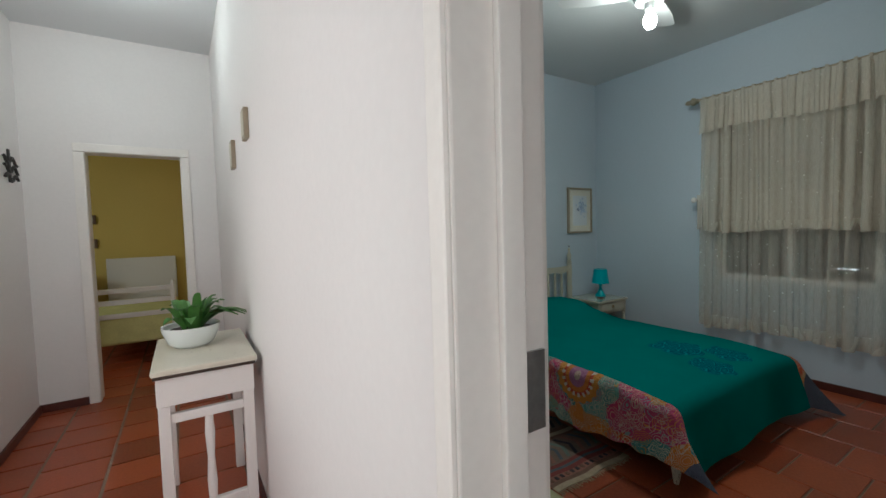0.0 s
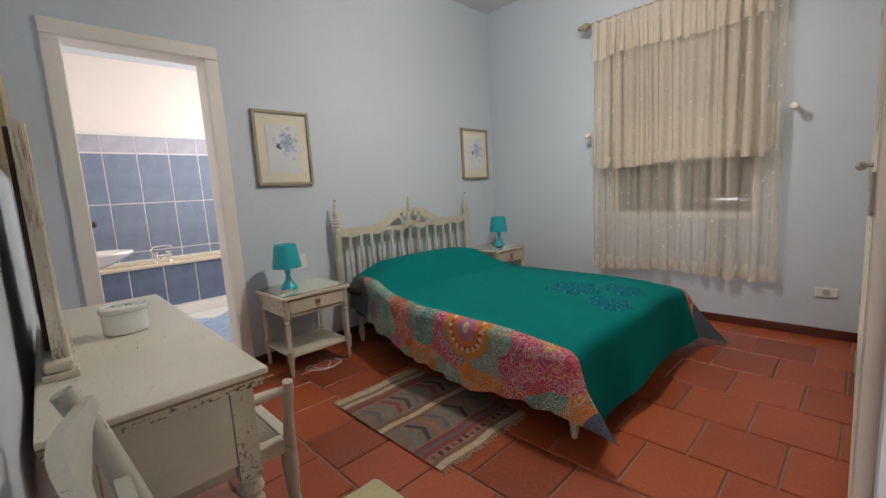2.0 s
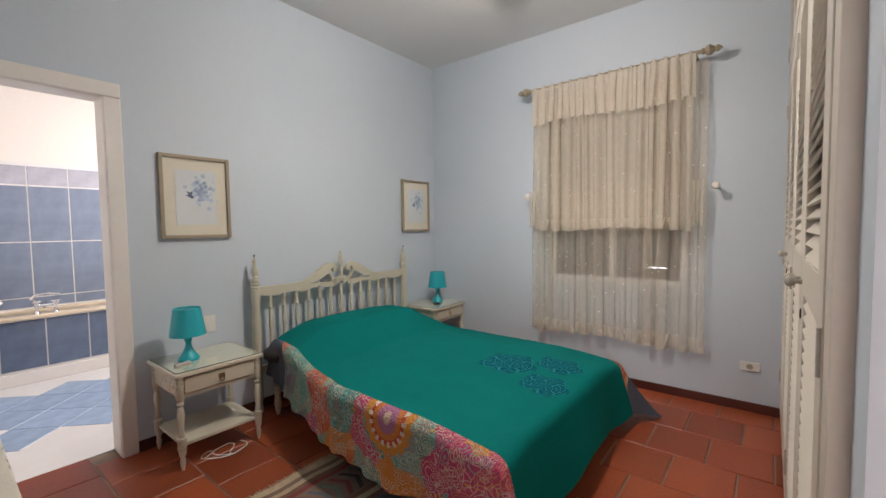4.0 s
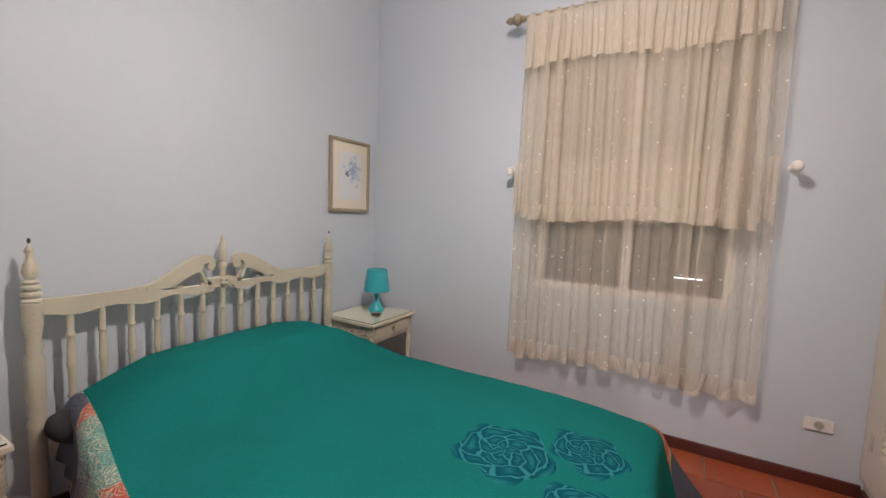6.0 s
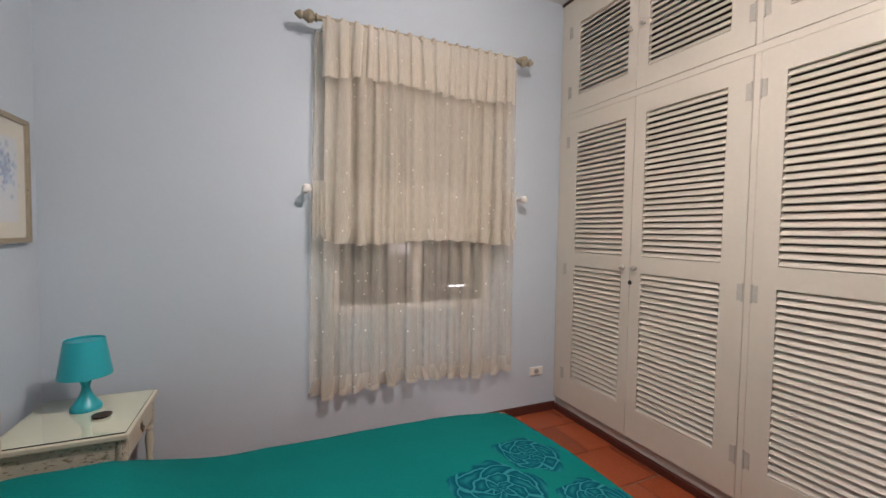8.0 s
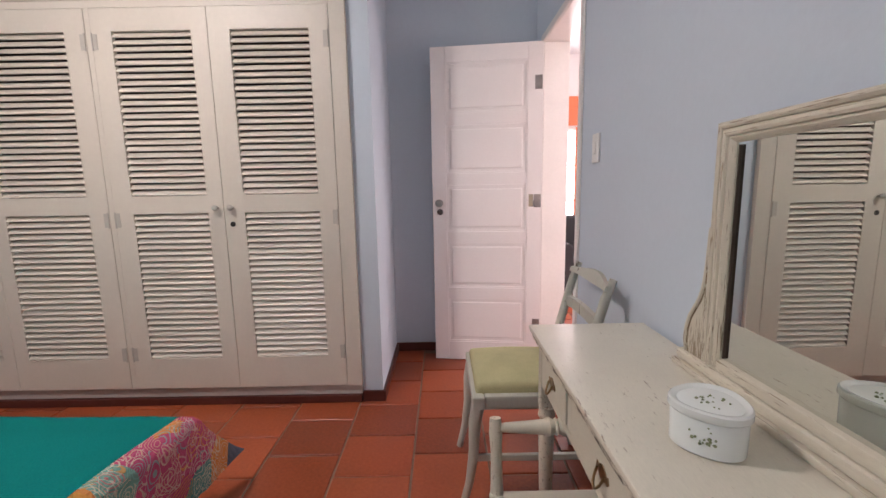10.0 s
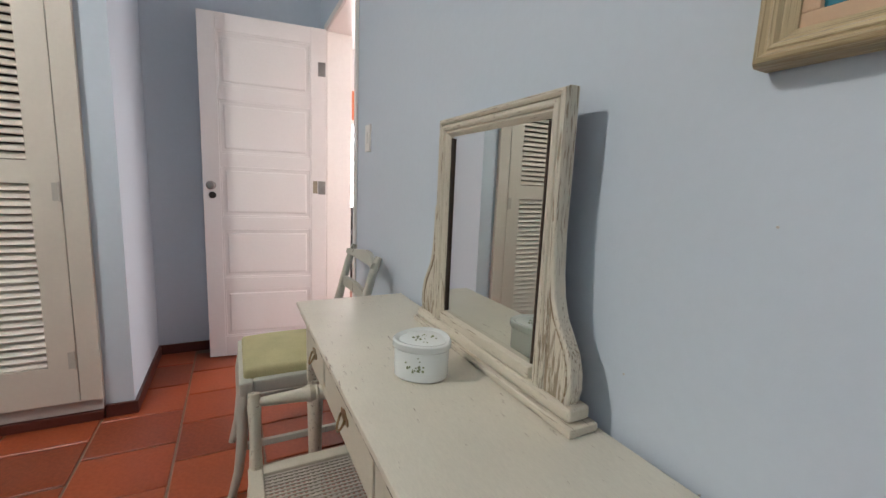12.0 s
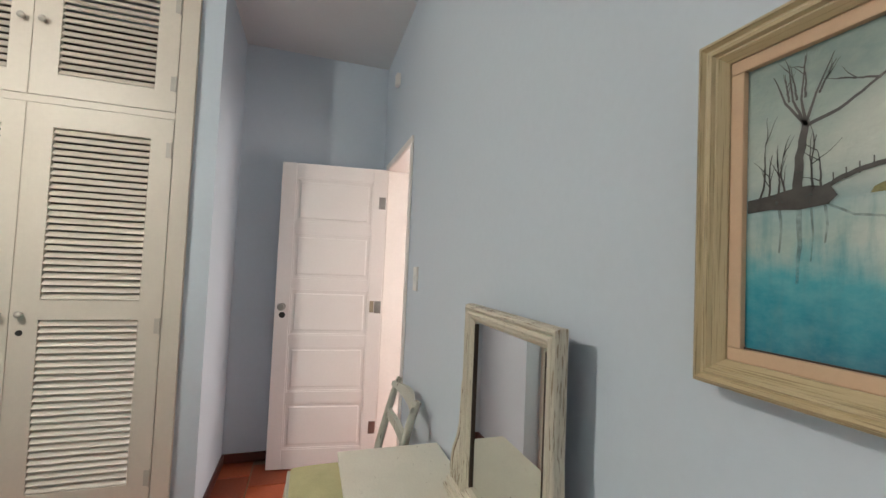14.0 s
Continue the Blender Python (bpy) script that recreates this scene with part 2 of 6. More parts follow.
def curtain_cloth(name, veil):
    """Thin embroidered voile: threads let light through, sprigs are denser."""
    m, n, l, b = material(name)
    v = coords(n, l, (1, 1, 1))
    vo = n.new("ShaderNodeTexVoronoi")
    vo.feature, vo.inputs["Scale"].default_value = "F1", 16
    l.new(v, vo.inputs["Vector"])
    dots = ramp(n, l, vo.outputs["Distance"], [(0.085, (1, 1, 1)), (0.13, (0, 0, 0))])
    weave = noise_node(n, l, coords(n, l, (1, 120, 5)), 4, 3)
    col = mix(n, l, dots, ramp(n, l, weave, [(0.3, (0.74, 0.67, 0.56)), (0.7, (0.85, 0.78, 0.67))]), (0.86, 0.80, 0.70))
    l.new(col, b.inputs["Base Color"])
    b.inputs["Roughness"].default_value = 0.8
    tr = n.new("ShaderNodeBsdfTranslucent")
    l.new(col, tr.inputs[0])
    clear = n.new("ShaderNodeBsdfTransparent")
    body = n.new("ShaderNodeMixShader")
    body.inputs[0].default_value = 0.2
    l.new(b.outputs[0], body.inputs[1])
    l.new(tr.outputs[0], body.inputs[2])
    out = n.new("ShaderNodeMixShader")
    fac = calc(n, l, "MAXIMUM", calc(n, l, "ADD", calc(n, l, "MULTIPLY", weave, 0.18), veil - 0.09), calc(n, l, "MULTIPLY", dots, 0.72))
    l.new(fac, out.inputs[0])
    l.new(clear.outputs[0], out.inputs[1])
    l.new(body.outputs[0], out.inputs[2])
    l.new(out.outputs[0], n["Material Output"].inputs[0])
    return m


VOILE = curtain_cloth("cream_voile", 0.40)
VOILE_THICK = curtain_cloth("cream_embroidered_voile", 0.50)
VOILE_LACE = curtain_cloth("cream_lace", 0.62)
VOILE_HEM = curtain_cloth("cream_lace_hem", 0.52)


def ring_pattern(n, l, v, centre, k):
    """Distance from a centre, in metres times k."""
    sub = n.new("ShaderNodeVectorMath")
    sub.operation = "SUBTRACT"
    l.new(v, sub.inputs[0])
    sub.inputs[1].default_value = centre
    ln = n.new("ShaderNodeVectorMath")
    ln.operation = "LENGTH"
    l.new(sub.outputs[0], ln.inputs[0])
    return calc(n, l, "MULTIPLY", ln.outputs["Value"], k), sub.outputs[0]


def patchwork():
    """Printed cotton quilt in patches of pink, coral, sea green and grey with paisley rings and one large medallion."""
    m, n, l, b = material("patchwork_quilt_cotton")
    v = coords(n, l)
    wob = noise_node(n, l, v, 7, 4)
    warp = n.new("ShaderNodeVectorMath")
    warp.operation = "ADD"
    sc = n.new("ShaderNodeVectorMath")
    sc.operation = "SCALE"
    tex = n.new("ShaderNodeTexNoise")
    tex.inputs["Scale"].default_value = 6
    l.new(v, tex.inputs["Vector"])
    l.new(tex.outputs["Color"], sc.inputs[0])
    sc.inputs["Scale"].default_value = 0.12
    l.new(v, warp.inputs[0])
    l.new(sc.outputs[0], warp.inputs[1])
    cells = n.new("ShaderNodeTexVoronoi")
    cells.inputs["Scale"].default_value = 5.4
    l.new(warp.outputs[0], cells.inputs["Vector"])
    sep = n.new("ShaderNodeSeparateColor")
    l.new(cells.outputs["Color"], sep.inputs[0])
    base = ramp(n, l, sep.outputs[0], [(0.0, (0.09, 0.27, 0.25)), (0.24, (0.55, 0.10, 0.06)), (0.36, (0.17, 0.36, 0.30)), (0.56, (0.50, 0.07, 0.17)), (0.7, (0.62, 0.22, 0.05)), (0.84, (0.13, 0.20, 0.23)), (0.95, (0.55, 0.40, 0.22))], "CONSTANT")
    swirl = n.new("ShaderNodeTexVoronoi")
    swirl.inputs["Scale"].default_value = 15
    l.new(warp.outputs[0], swirl.inputs["Vector"])
    lines = calc(n, l, "SINE", calc(n, l, "MULTIPLY", swirl.outputs["Distance"], 42))
    detail = ramp(n, l, lines, [(0.52, (0, 0, 0)), (0.7, (1, 1, 1))])
    sep2 = n.new("ShaderNodeSeparateColor")
    l.new(swirl.outputs["Color"], sep2.inputs[0])
    accent = ramp(n, l, sep2.outputs[1], [(0, (0.66, 0.30, 0.06)), (0.22, (0.62, 0.55, 0.42)), (0.5, (0.20, 0.46, 0.42)), (0.68, (0.60, 0.10, 0.14)), (0.85, (0.64, 0.44, 0.30))], "CONSTANT")
    c = mix(n, l, calc(n, l, "MULTIPLY", detail, 0.8), base, accent)
    lace = n.new("ShaderNodeTexVoronoi")
    lace.feature = "DISTANCE_TO_EDGE"
    lace.inputs["Scale"].default_value = 38
    l.new(warp.outputs[0], lace.inputs["Vector"])
    thread = ramp(n, l, lace.outputs["Distance"], [(0.03, (1, 1, 1)), (0.07, (0, 0, 0))])
    c = mix(n, l, calc(n, l, "MULTIPLY", calc(n, l, "MULTIPLY", thread, calc(n, l, "GREATER_THAN", sep2.outputs[2], 0.45)), 0.55), c, (0.68, 0.62, 0.50))
    # medallion
    r, rel = ring_pattern(n, l, v, MEDALLION, 1.25)
    sx = n.new("ShaderNodeSeparateXYZ")
    l.new(rel, sx.inputs[0])
    ang = calc(n, l, "ARCTAN2", sx.outputs["Z"], sx.outputs["Y"])
    beads = calc(n, l, "GREATER_THAN", calc(n, l, "SINE", calc(n, l, "MULTIPLY", ang, 17)), 0.1)
    rings = ramp(n, l, calc(n, l, "DIVIDE", r, 0.21), [(0.0, (0.45, 0.10, 0.05)), (0.12, (0.60, 0.45, 0.35)), (0.22, (0.40, 0.16, 0.28)), (0.40, (0.60, 0.20, 0.04)), (0.55, (0.50, 0.07, 0.03)), (0.66, (0.62, 0.27, 0.05)), (0.86, (0.62, 0.24, 0.06))], "CONSTANT")
    band = calc(n, l, "MULTIPLY", calc(n, l, "GREATER_THAN", r, 0.122), calc(n, l, "LESS_THAN", r, 0.152))
    rings = mix(n, l, calc(n, l, "MULTIPLY", band, beads), rings, (0.70, 0.62, 0.52))
    inner = calc(n, l, "LESS_THAN", calc(n, l, "ADD", r, calc(n, l, "MULTIPLY", calc(n, l, "SINE", calc(n, l, "MULTIPLY", ang, 17)), 0.008)), 0.19)
    c = mix(n, l, inner, c, rings)
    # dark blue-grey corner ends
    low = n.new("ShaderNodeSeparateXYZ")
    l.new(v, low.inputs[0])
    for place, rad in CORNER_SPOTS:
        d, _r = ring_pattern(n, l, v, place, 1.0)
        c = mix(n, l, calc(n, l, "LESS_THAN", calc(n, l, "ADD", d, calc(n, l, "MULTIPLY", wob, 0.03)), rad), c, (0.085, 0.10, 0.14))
    l.new(c, b.inputs["Base Color"])
    b.inputs["Roughness"].default_value = 0.85
    quilt = noise_node(n, l, v, 55, 3)
    bump(n, l, b, calc(n, l, "ADD", calc(n, l, "MULTIPLY", quilt, 1.6), detail), 0.9, 0.012)
    return m


def teal_cover():
    """Sea-green cotton with three roses in darker thread towards the foot."""
    m, n, l, b = material("sea_green_cotton")
    v = coords(n, l)
    large = noise_node(n, l, v, 2.2, 4)
    fine = noise_node(n, l, v, 140, 3)
    c = ramp(n, l, large, [(0.3, (0.0, 0.145, 0.132)), (0.7, (0.0, 0.172, 0.158))])
    c = mix(n, l, 0.2, c, ramp(n, l, fine, [(0.3, (0.0, 0.10, 0.085)), (0.7, (0.0, 0.215, 0.19))]))
    warp = calc(n, l, "SUBTRACT", noise_node(n, l, v, 13, 3), 0.5)
    for place, rad in ROSES:
        d, rel = ring_pattern(n, l, v, place, 1.0 / rad)
        sx = n.new("ShaderNodeSeparateXYZ")
        l.new(rel, sx.inputs[0])
        ang = calc(n, l, "ARCTAN2", sx.outputs["Y"], sx.outputs["X"])
        d = calc(n, l, "ADD", d, calc(n, l, "MULTIPLY", warp, 0.35))
        polar = n.new("ShaderNodeCombineXYZ")
        l.new(calc(n, l, "ADD", calc(n, l, "MULTIPLY", ang, 0.9), calc(n, l, "MULTIPLY", d, 1.3)), polar.inputs[0])
        l.new(calc(n, l, "MULTIPLY", d, 3.0), polar.inputs[1])
        petal = n.new("ShaderNodeTexVoronoi")
        petal.voronoi_dimensions, petal.feature = "2D", "DISTANCE_TO_EDGE"
        petal.inputs["Scale"].default_value = 1.15
        l.new(polar.outputs[0], petal.inputs["Vector"])
        tone = ramp(n, l, petal.outputs["Distance"], [(0.0, (0.03, 0.24, 0.26)), (0.05, (0.02, 0.20, 0.23)), (0.09, (0.0, 0.045, 0.085)), (0.22, (0.0, 0.075, 0.115)), (0.45, (0.01, 0.16, 0.18))])
        reach = calc(n, l, "ADD", d, calc(n, l, "MULTIPLY", calc(n, l, "SINE", calc(n, l, "MULTIPLY", ang, 5)), 0.09))
        edge = ramp(n, l, reach, [(0.93, (1, 1, 1)), (0.98, (0, 0, 0))])
        c = mix(n, l, calc(n, l, "MULTIPLY", edge, 0.85), c, tone)
    l.new(c, b.inputs["Base Color"])
    b.inputs["Roughness"].default_value = 0.8
    b.inputs["Specular IOR Level"].default_value = 0.04
    bump(n, l, b, calc(n, l, "ADD", calc(n, l, "MULTIPLY", large, 2.0), fine), 0.35, 0.006)
    return m


# ---- building helpers ----
ORIGIN = {}


def thing(name, place, label, category, group="", kind=""):
    ob = new(name)
    ob.location = place
    ORIGIN[ob] = Vector(place)
    return tagged(ob, label, category, group, kind)


def part(name, bm, mat, parent=None, label="", smooth=False):
    """One mesh object; with a parent, the mesh is given in the world's metres and set under it."""
    me = bpy.data.meshes.new(name)
    if parent is not None:
        bmesh.ops.translate(bm, verts=bm.verts, vec=-ORIGIN[parent])
    bmesh.ops.recalc_face_normals(bm, faces=bm.faces)
    bm.to_mesh(me)
    bm.free()
    for mm in (mat if isinstance(mat, (list, tuple)) else [mat]):
        me.materials.append(mm)
    if smooth:
        me.polygons.foreach_set("use_smooth", [True] * len(me.polygons))
        me.set_sharp_from_angle(angle=radians(40))
    ob = new(name, me)
    if parent is not None:
        ob.parent = parent
        ORIGIN[ob] = ORIGIN[parent]
    return tagged(ob, label)


def again(name, ob, offset, parent, label=""):
    """Another object on the same mesh, moved by offset."""
    o = new(name, ob.data)
    o.parent = parent
    o.location = Vector(ob.location) + Vector(offset)
    return tagged(o, label)


def box(bm, x0, y0, z0, x1, y1, z1, bev=0.0, seg=2):
    r = bmesh.ops.create_cube(bm, size=1.0)
    vs = r["verts"]
    for v in vs:
        v.co = Vector(((x0 + x1) / 2 + v.co.x * (x1 - x0), (y0 + y1) / 2 + v.co.y * (y1 - y0), (z0 + z1) / 2 + v.co.z * (z1 - z0)))
    if bev > 0:
        es = {e for v in vs for e in v.link_edges}
        bmesh.ops.bevel(bm, geom=list(es), offset=bev, segments=seg, affect="EDGES", profile=0.6)
    return bm


def boxed(x0, y0, z0, x1, y1, z1, bev=0.0, seg=2):
    return box(bmesh.new(), x0, y0, z0, x1, y1, z1, bev, seg)


def lathe(bm, profile, place, seg=16, axis="z", cap=True):
    """A turned shape: profile of (height, radius) along the axis from place."""
    rings = []
    for h, r in profile:
        ring = []
        for i in range(seg):
            a = 2 * math.pi * i / seg
            c, s = r * math.cos(a), r * math.sin(a)
            p = {"z": (c, s, h), "x": (h, c, s), "y": (c, h, s)}[axis]
            ring.append(bm.verts.new(Vector(place) + Vector(p)))
        rings.append(ring)
    for a, b in zip(rings, rings[1:]):
        for i in range(seg):
            bm.faces.new((a[i], a[(i + 1) % seg], b[(i + 1) % seg], b[i]))
    if cap:
        bm.faces.new(rings[0])
        bm.faces.new(rings[-1])
    return bm


def turned(profile, place, seg=16, axis="z"):
    return lathe(bmesh.new(), profile, place, seg, axis)


def tube(bm, pts, r, seg=8):
    """A round rod along points; r may be a list."""
    pts = [Vector(p) for p in pts]
    rs = r if isinstance(r, (list, tuple)) else [r] * len(pts)
    rings = []
    for i, p in enumerate(pts):
        d = (pts[min(i + 1, len(pts) - 1)] - pts[max(i - 1, 0)]).normalized()
        u = d.cross(Vector((0.3, 0.2, 1))).normalized() if abs(d.z) < 0.95 else d.cross(Vector((1, 0, 0))).normalized()
        w = d.cross(u)
        rings.append([bm.verts.new(p + rs[i] * (math.cos(2 * math.pi * k / seg) * u + math.sin(2 * math.pi * k / seg) * w)) for k in range(seg)])
    for a, b in zip(rings, rings[1:]):
        for k in range(seg):
            bm.faces.new((a[k], a[(k + 1) % seg], b[(k + 1) % seg], b[k]))
    bm.faces.new(rings[0])
    bm.faces.new(rings[-1])
    return bm


def slab(bm, outline, thick, to3d):
    """A flat outline (list of 2D points) with thickness; to3d(u, v, w) gives the place."""
    lo = [bm.verts.new(to3d(u, v, 0)) for u, v in outline]
    hi = [bm.verts.new(to3d(u, v, thick)) for u, v in outline]
    k = len(outline)
    bm.faces.new(lo)
    bm.faces.new(hi)
    for i in range(k):
        bm.faces.new((lo[i], lo[(i + 1) % k], hi[(i + 1) % k], hi[i]))
    return bm


def structure(name, bm, mat, label="", category="", smooth=False):
    ob = part(name, bm, mat, None, label, smooth)
    return tagged(ob, label, category, "", "structure")


def wall(name, axis, at, thick, span, z0, z1, mat, label, holes=()):
    """A wall across an axis: its face at `at`, thickness signed, with holes (lo, hi, z0, z1) right through."""
    bm = bmesh.new()
    a, b = min(at, at + thick), max(at, at + thick)

    def piece(u0, u1, w0, w1):
        if u1 - u0 < 1e-4 or w1 - w0 < 1e-4:
            return
        if axis == "x":
            box(bm, a, u0, w0, b, u1, w1)
        else:
            box(bm, u0, a, w0, u1, b, w1)
    u = span[0]
    for lo, hi, h0, h1 in sorted(holes):
        piece(u, lo, z0, z1)
        piece(lo, hi, z0, h0)
        piece(lo, hi, h1, z1)
        u = hi
    piece(u, span[1], z0, z1)
    return structure(name, bm, mat, label, "wall")

# ---- structure ----
H = 2.95
floor = structure("floor", boxed(-3.3, -3.7, -0.12, 4.0, 7.4, -0.007), GROUT, "grey mortar bed under terracotta floor tiles", "floor")
ORIGIN[floor] = Vector((0, 0, 0))
structure("ceiling", boxed(-3.3, -3.7, H, 4.0, 7.4, H + 0.1), CEIL, "plain white plaster ceiling", "ceiling")
wall("wall_north", "y", 3.01, 0.13, (0, 3.88), 0, H, WALL_BLUE, "pale blue plaster wall behind the bed", [(0.242, 0.942, 0, 2.032)])
wall("wall_east", "x", 3.73, 0.15, (-0.85, 3.01), 0, H, WALL_BLUE, "pale blue plaster wall round the window", [(0.63, 1.70, 0.80, 2.22)])
wall("wall_west", "x", 0.0, -0.12, (-3.65, 3.01), 0, H, WALL_BLUE, "pale blue plaster wall with the bedroom doorway", [(-0.475, 0.282, 0, 2.12)])
wall("wall_hall_east", "x", -0.15, 0.03, (-3.65, 7.2), 0, H, WALL_WHITE, "white plaster wall along the hall", [(-0.475, 0.282, 0, 2.12)])
wall("wall_south", "y", -0.68, -0.15, (0.0, 3.73), 0, H, WALL_BLUE, "pale blue plaster wall behind the open door")
structure("wall_pillar", boxed(1.02, -0.68, 0, 1.132, 0.06, H), WALL_BLUE, "pale blue plaster pier beside the wardrobe", "wall")
wall("wall_bath_west", "x", 0.0, -0.12, (3.01, 5.55), 0, H, WALL_CREAM, "cream bathroom wall")
wall("wall_bath_south", "y", 3.14, 0.02, (0.0, 2.4), 0, H, WALL_CREAM, "cream bathroom wall beside its door", [(0.242, 0.942, 0, 2.032)])
wall("wall_bath_north", "y", 5.55, 0.15, (-0.12, 2.55), 0, H, WALL_CREAM, "cream wall above blue bathroom tiles")
structure("ceiling_bathroom", boxed(0.002, 3.162, 2.66, 2.398, 5.548, 2.70), WALL_BLUE, "pale blue painted bathroom ceiling", "ceiling")
# This unseen wall is opened only for the bathroom's added lamp.
wall("wall_bath_east", "x", 2.4, 0.15, (3.15, 5.55), 0, H, WALL_CREAM, "cream bathroom wall with an added opening, out of view", [(3.9, 4.9, 1.2, 2.3)])
# The opening only seats the added hall light; no window is known here.
wall("wall_hall_west", "x", -1.43, -0.15, (0.3, 4.15), 0, H, WALL_WHITE, "white plaster hall wall", [(0.6, 1.9, 0.45, 2.25)])
wall("wall_hall_end", "y", 4.15, 0.15, (-1.58, -0.15), 0, H, WALL_WHITE, "white plaster wall at the end of the hall", [(-1.08, -0.40, 0, 2.04)])
wall("wall_yellow_north", "y", 7.0, 0.15, (-2.85, -0.15), 0, H, WALL_YELLOW, "yellow plaster bedroom wall")
wall("wall_yellow_east", "x", -0.155, -0.01, (4.3, 7.0), 0, H, WALL_YELLOW, "yellow plaster side wall")
# Hole added behind the view for the yellow room's fill.
wall("wall_yellow_west", "x", -2.7, -0.15, (4.15, 7.0), 0, H, WALL_YELLOW, "yellow plaster wall with an added opening, out of view", [(5.05, 6.15, 1.0, 2.2)])
wall("wall_yellow_south", "y", 4.15, 0.15, (-2.7, -1.58), 0, H, WALL_YELLOW, "yellow plaster wall beside the hall")
wall("wall_living_south", "y", -3.5, -0.15, (-3.1, -0.15), 0, H, WALL_WHITE, "white living room wall with a bright window", [(-1.25, -0.50, 0.5, 2.0)])
# Out of view; the hole is made up to hold the west fill.
wall("wall_living_west", "x", -3.1, -0.15, (-3.65, 0.45), 0, H, WALL_WHITE, "white living room wall with an added opening for fill light", [(-1.4, -0.1, 0.7, 2.1)])
wall("wall_living_north", "y", 0.3, 0.15, (-3.1, -1.58), 0, H, WALL_WHITE, "white living room wall beside the hall")
structure("backdrop.001", boxed(4.60, -0.3, -0.6, 4.65, 2.6, 3.0), DAY, "bright daylight outside the shuttered bedroom window", "daylight")
structure("backdrop", boxed(-2.2, -4.6, -0.2, 0.6, -4.55, 3.0), DAY, "bright daylight outside the living room window", "daylight")

# skirting boards
for i, (x0, y0, x1, y1) in enumerate([
        (1.006, 2.994, 3.73, 3.01), (3.714, 0.08, 3.73, 2.994), (0.0, -0.68, 1.02, -0.664), (1.004, -0.664, 1.02, 0.06),
        (1.004, 0.06, 1.132, 0.076), (0.0, 0.32, 0.016, 2.994), (0.016, 2.994, 0.191, 3.01), (-1.43, 0.3, -1.414, 4.15),
        (-1.414, 4.134, -1.135, 4.15), (-0.166, 0.33, -0.15, 4.15)]):
    structure("baseboard" if i == 0 else "baseboard.%03d" % i, boxed(x0, y0, 0, x1, y1, 0.062, 0.003), SKIRT, "dark red painted skirting board", "skirting")


def door_frame(name, axis, lo, hi, top, face_a, face_b, mat, label, cas=0.075, sides="ab", proud=0.02):
    """Lining and casings of a doorway from lo to hi along the wall, between its two faces."""
    t = thing(name, (0, 0, 0), label, "door frame", kind="structure")

    def put(nm, u0, u1, w0, w1, z0, z1, bev=0.004):
        if axis == "x":
            part(nm, boxed(w0, u0, z0, w1, u1, z1, bev), mat, t)
        else:
            part(nm, boxed(u0, w0, z0, u1, w1, z1, bev), mat, t)
    put("jamb", lo - 0.02, lo, face_a - 0.004, face_b + 0.004, 0, top)
    put("jamb", hi, hi + 0.02, face_a - 0.004, face_b + 0.004, 0, top)
    put("head", lo - 0.02, hi + 0.02, face_a - 0.004, face_b + 0.004, top, top + 0.02)
    for s, f0, f1 in (("a", face_a - proud, face_a), ("b", face_b, face_b + proud)):
        if s in sides:
            put("casing", lo - cas, lo - 0.003, f0, f1, 0, top, 0.006)
            put("casing", hi + 0.003, hi + cas, f0, f1, 0, top, 0.006)
            put("head_casing", lo - cas, hi + cas, f0, f1, top + 0.003, top + cas, 0.006)
    return t


f1 = door_frame("door_frame_1", "x", -0.455, 0.262, 2.10, -0.15, 0.0, FRAME_WHITE, "white painted wooden bedroom door frame", 0.045, proud=0.013)
part("stop", boxed(-0.085, 0.250, 0, -0.045, 0.262, 2.10, 0.003), FRAME_WHITE, f1)
part("strike_plate", boxed(-0.042, 0.2575, 1.05, -0.004, 0.2625, 1.165, 0.001), STEEL, f1, "worn steel lock plate")
f2 = door_frame("door_frame_2", "y", 0.272, 0.925, 2.012, 3.01, 3.16, FRAME_WHITE, "white painted wooden bathroom door frame", 0.080)
for z in (0.32, 1.05, 1.78):
    part("hinge", boxed(0.2715, 3.09, z, 0.2745, 3.125, z + 0.09, 0.001), STEEL, f2, "steel hinge leaf")
door_frame("door_frame_3", "y", -1.06, -0.42, 2.02, 4.15, 4.30, FRAME_WHITE, "white painted wooden frame at the hall end", 0.07)


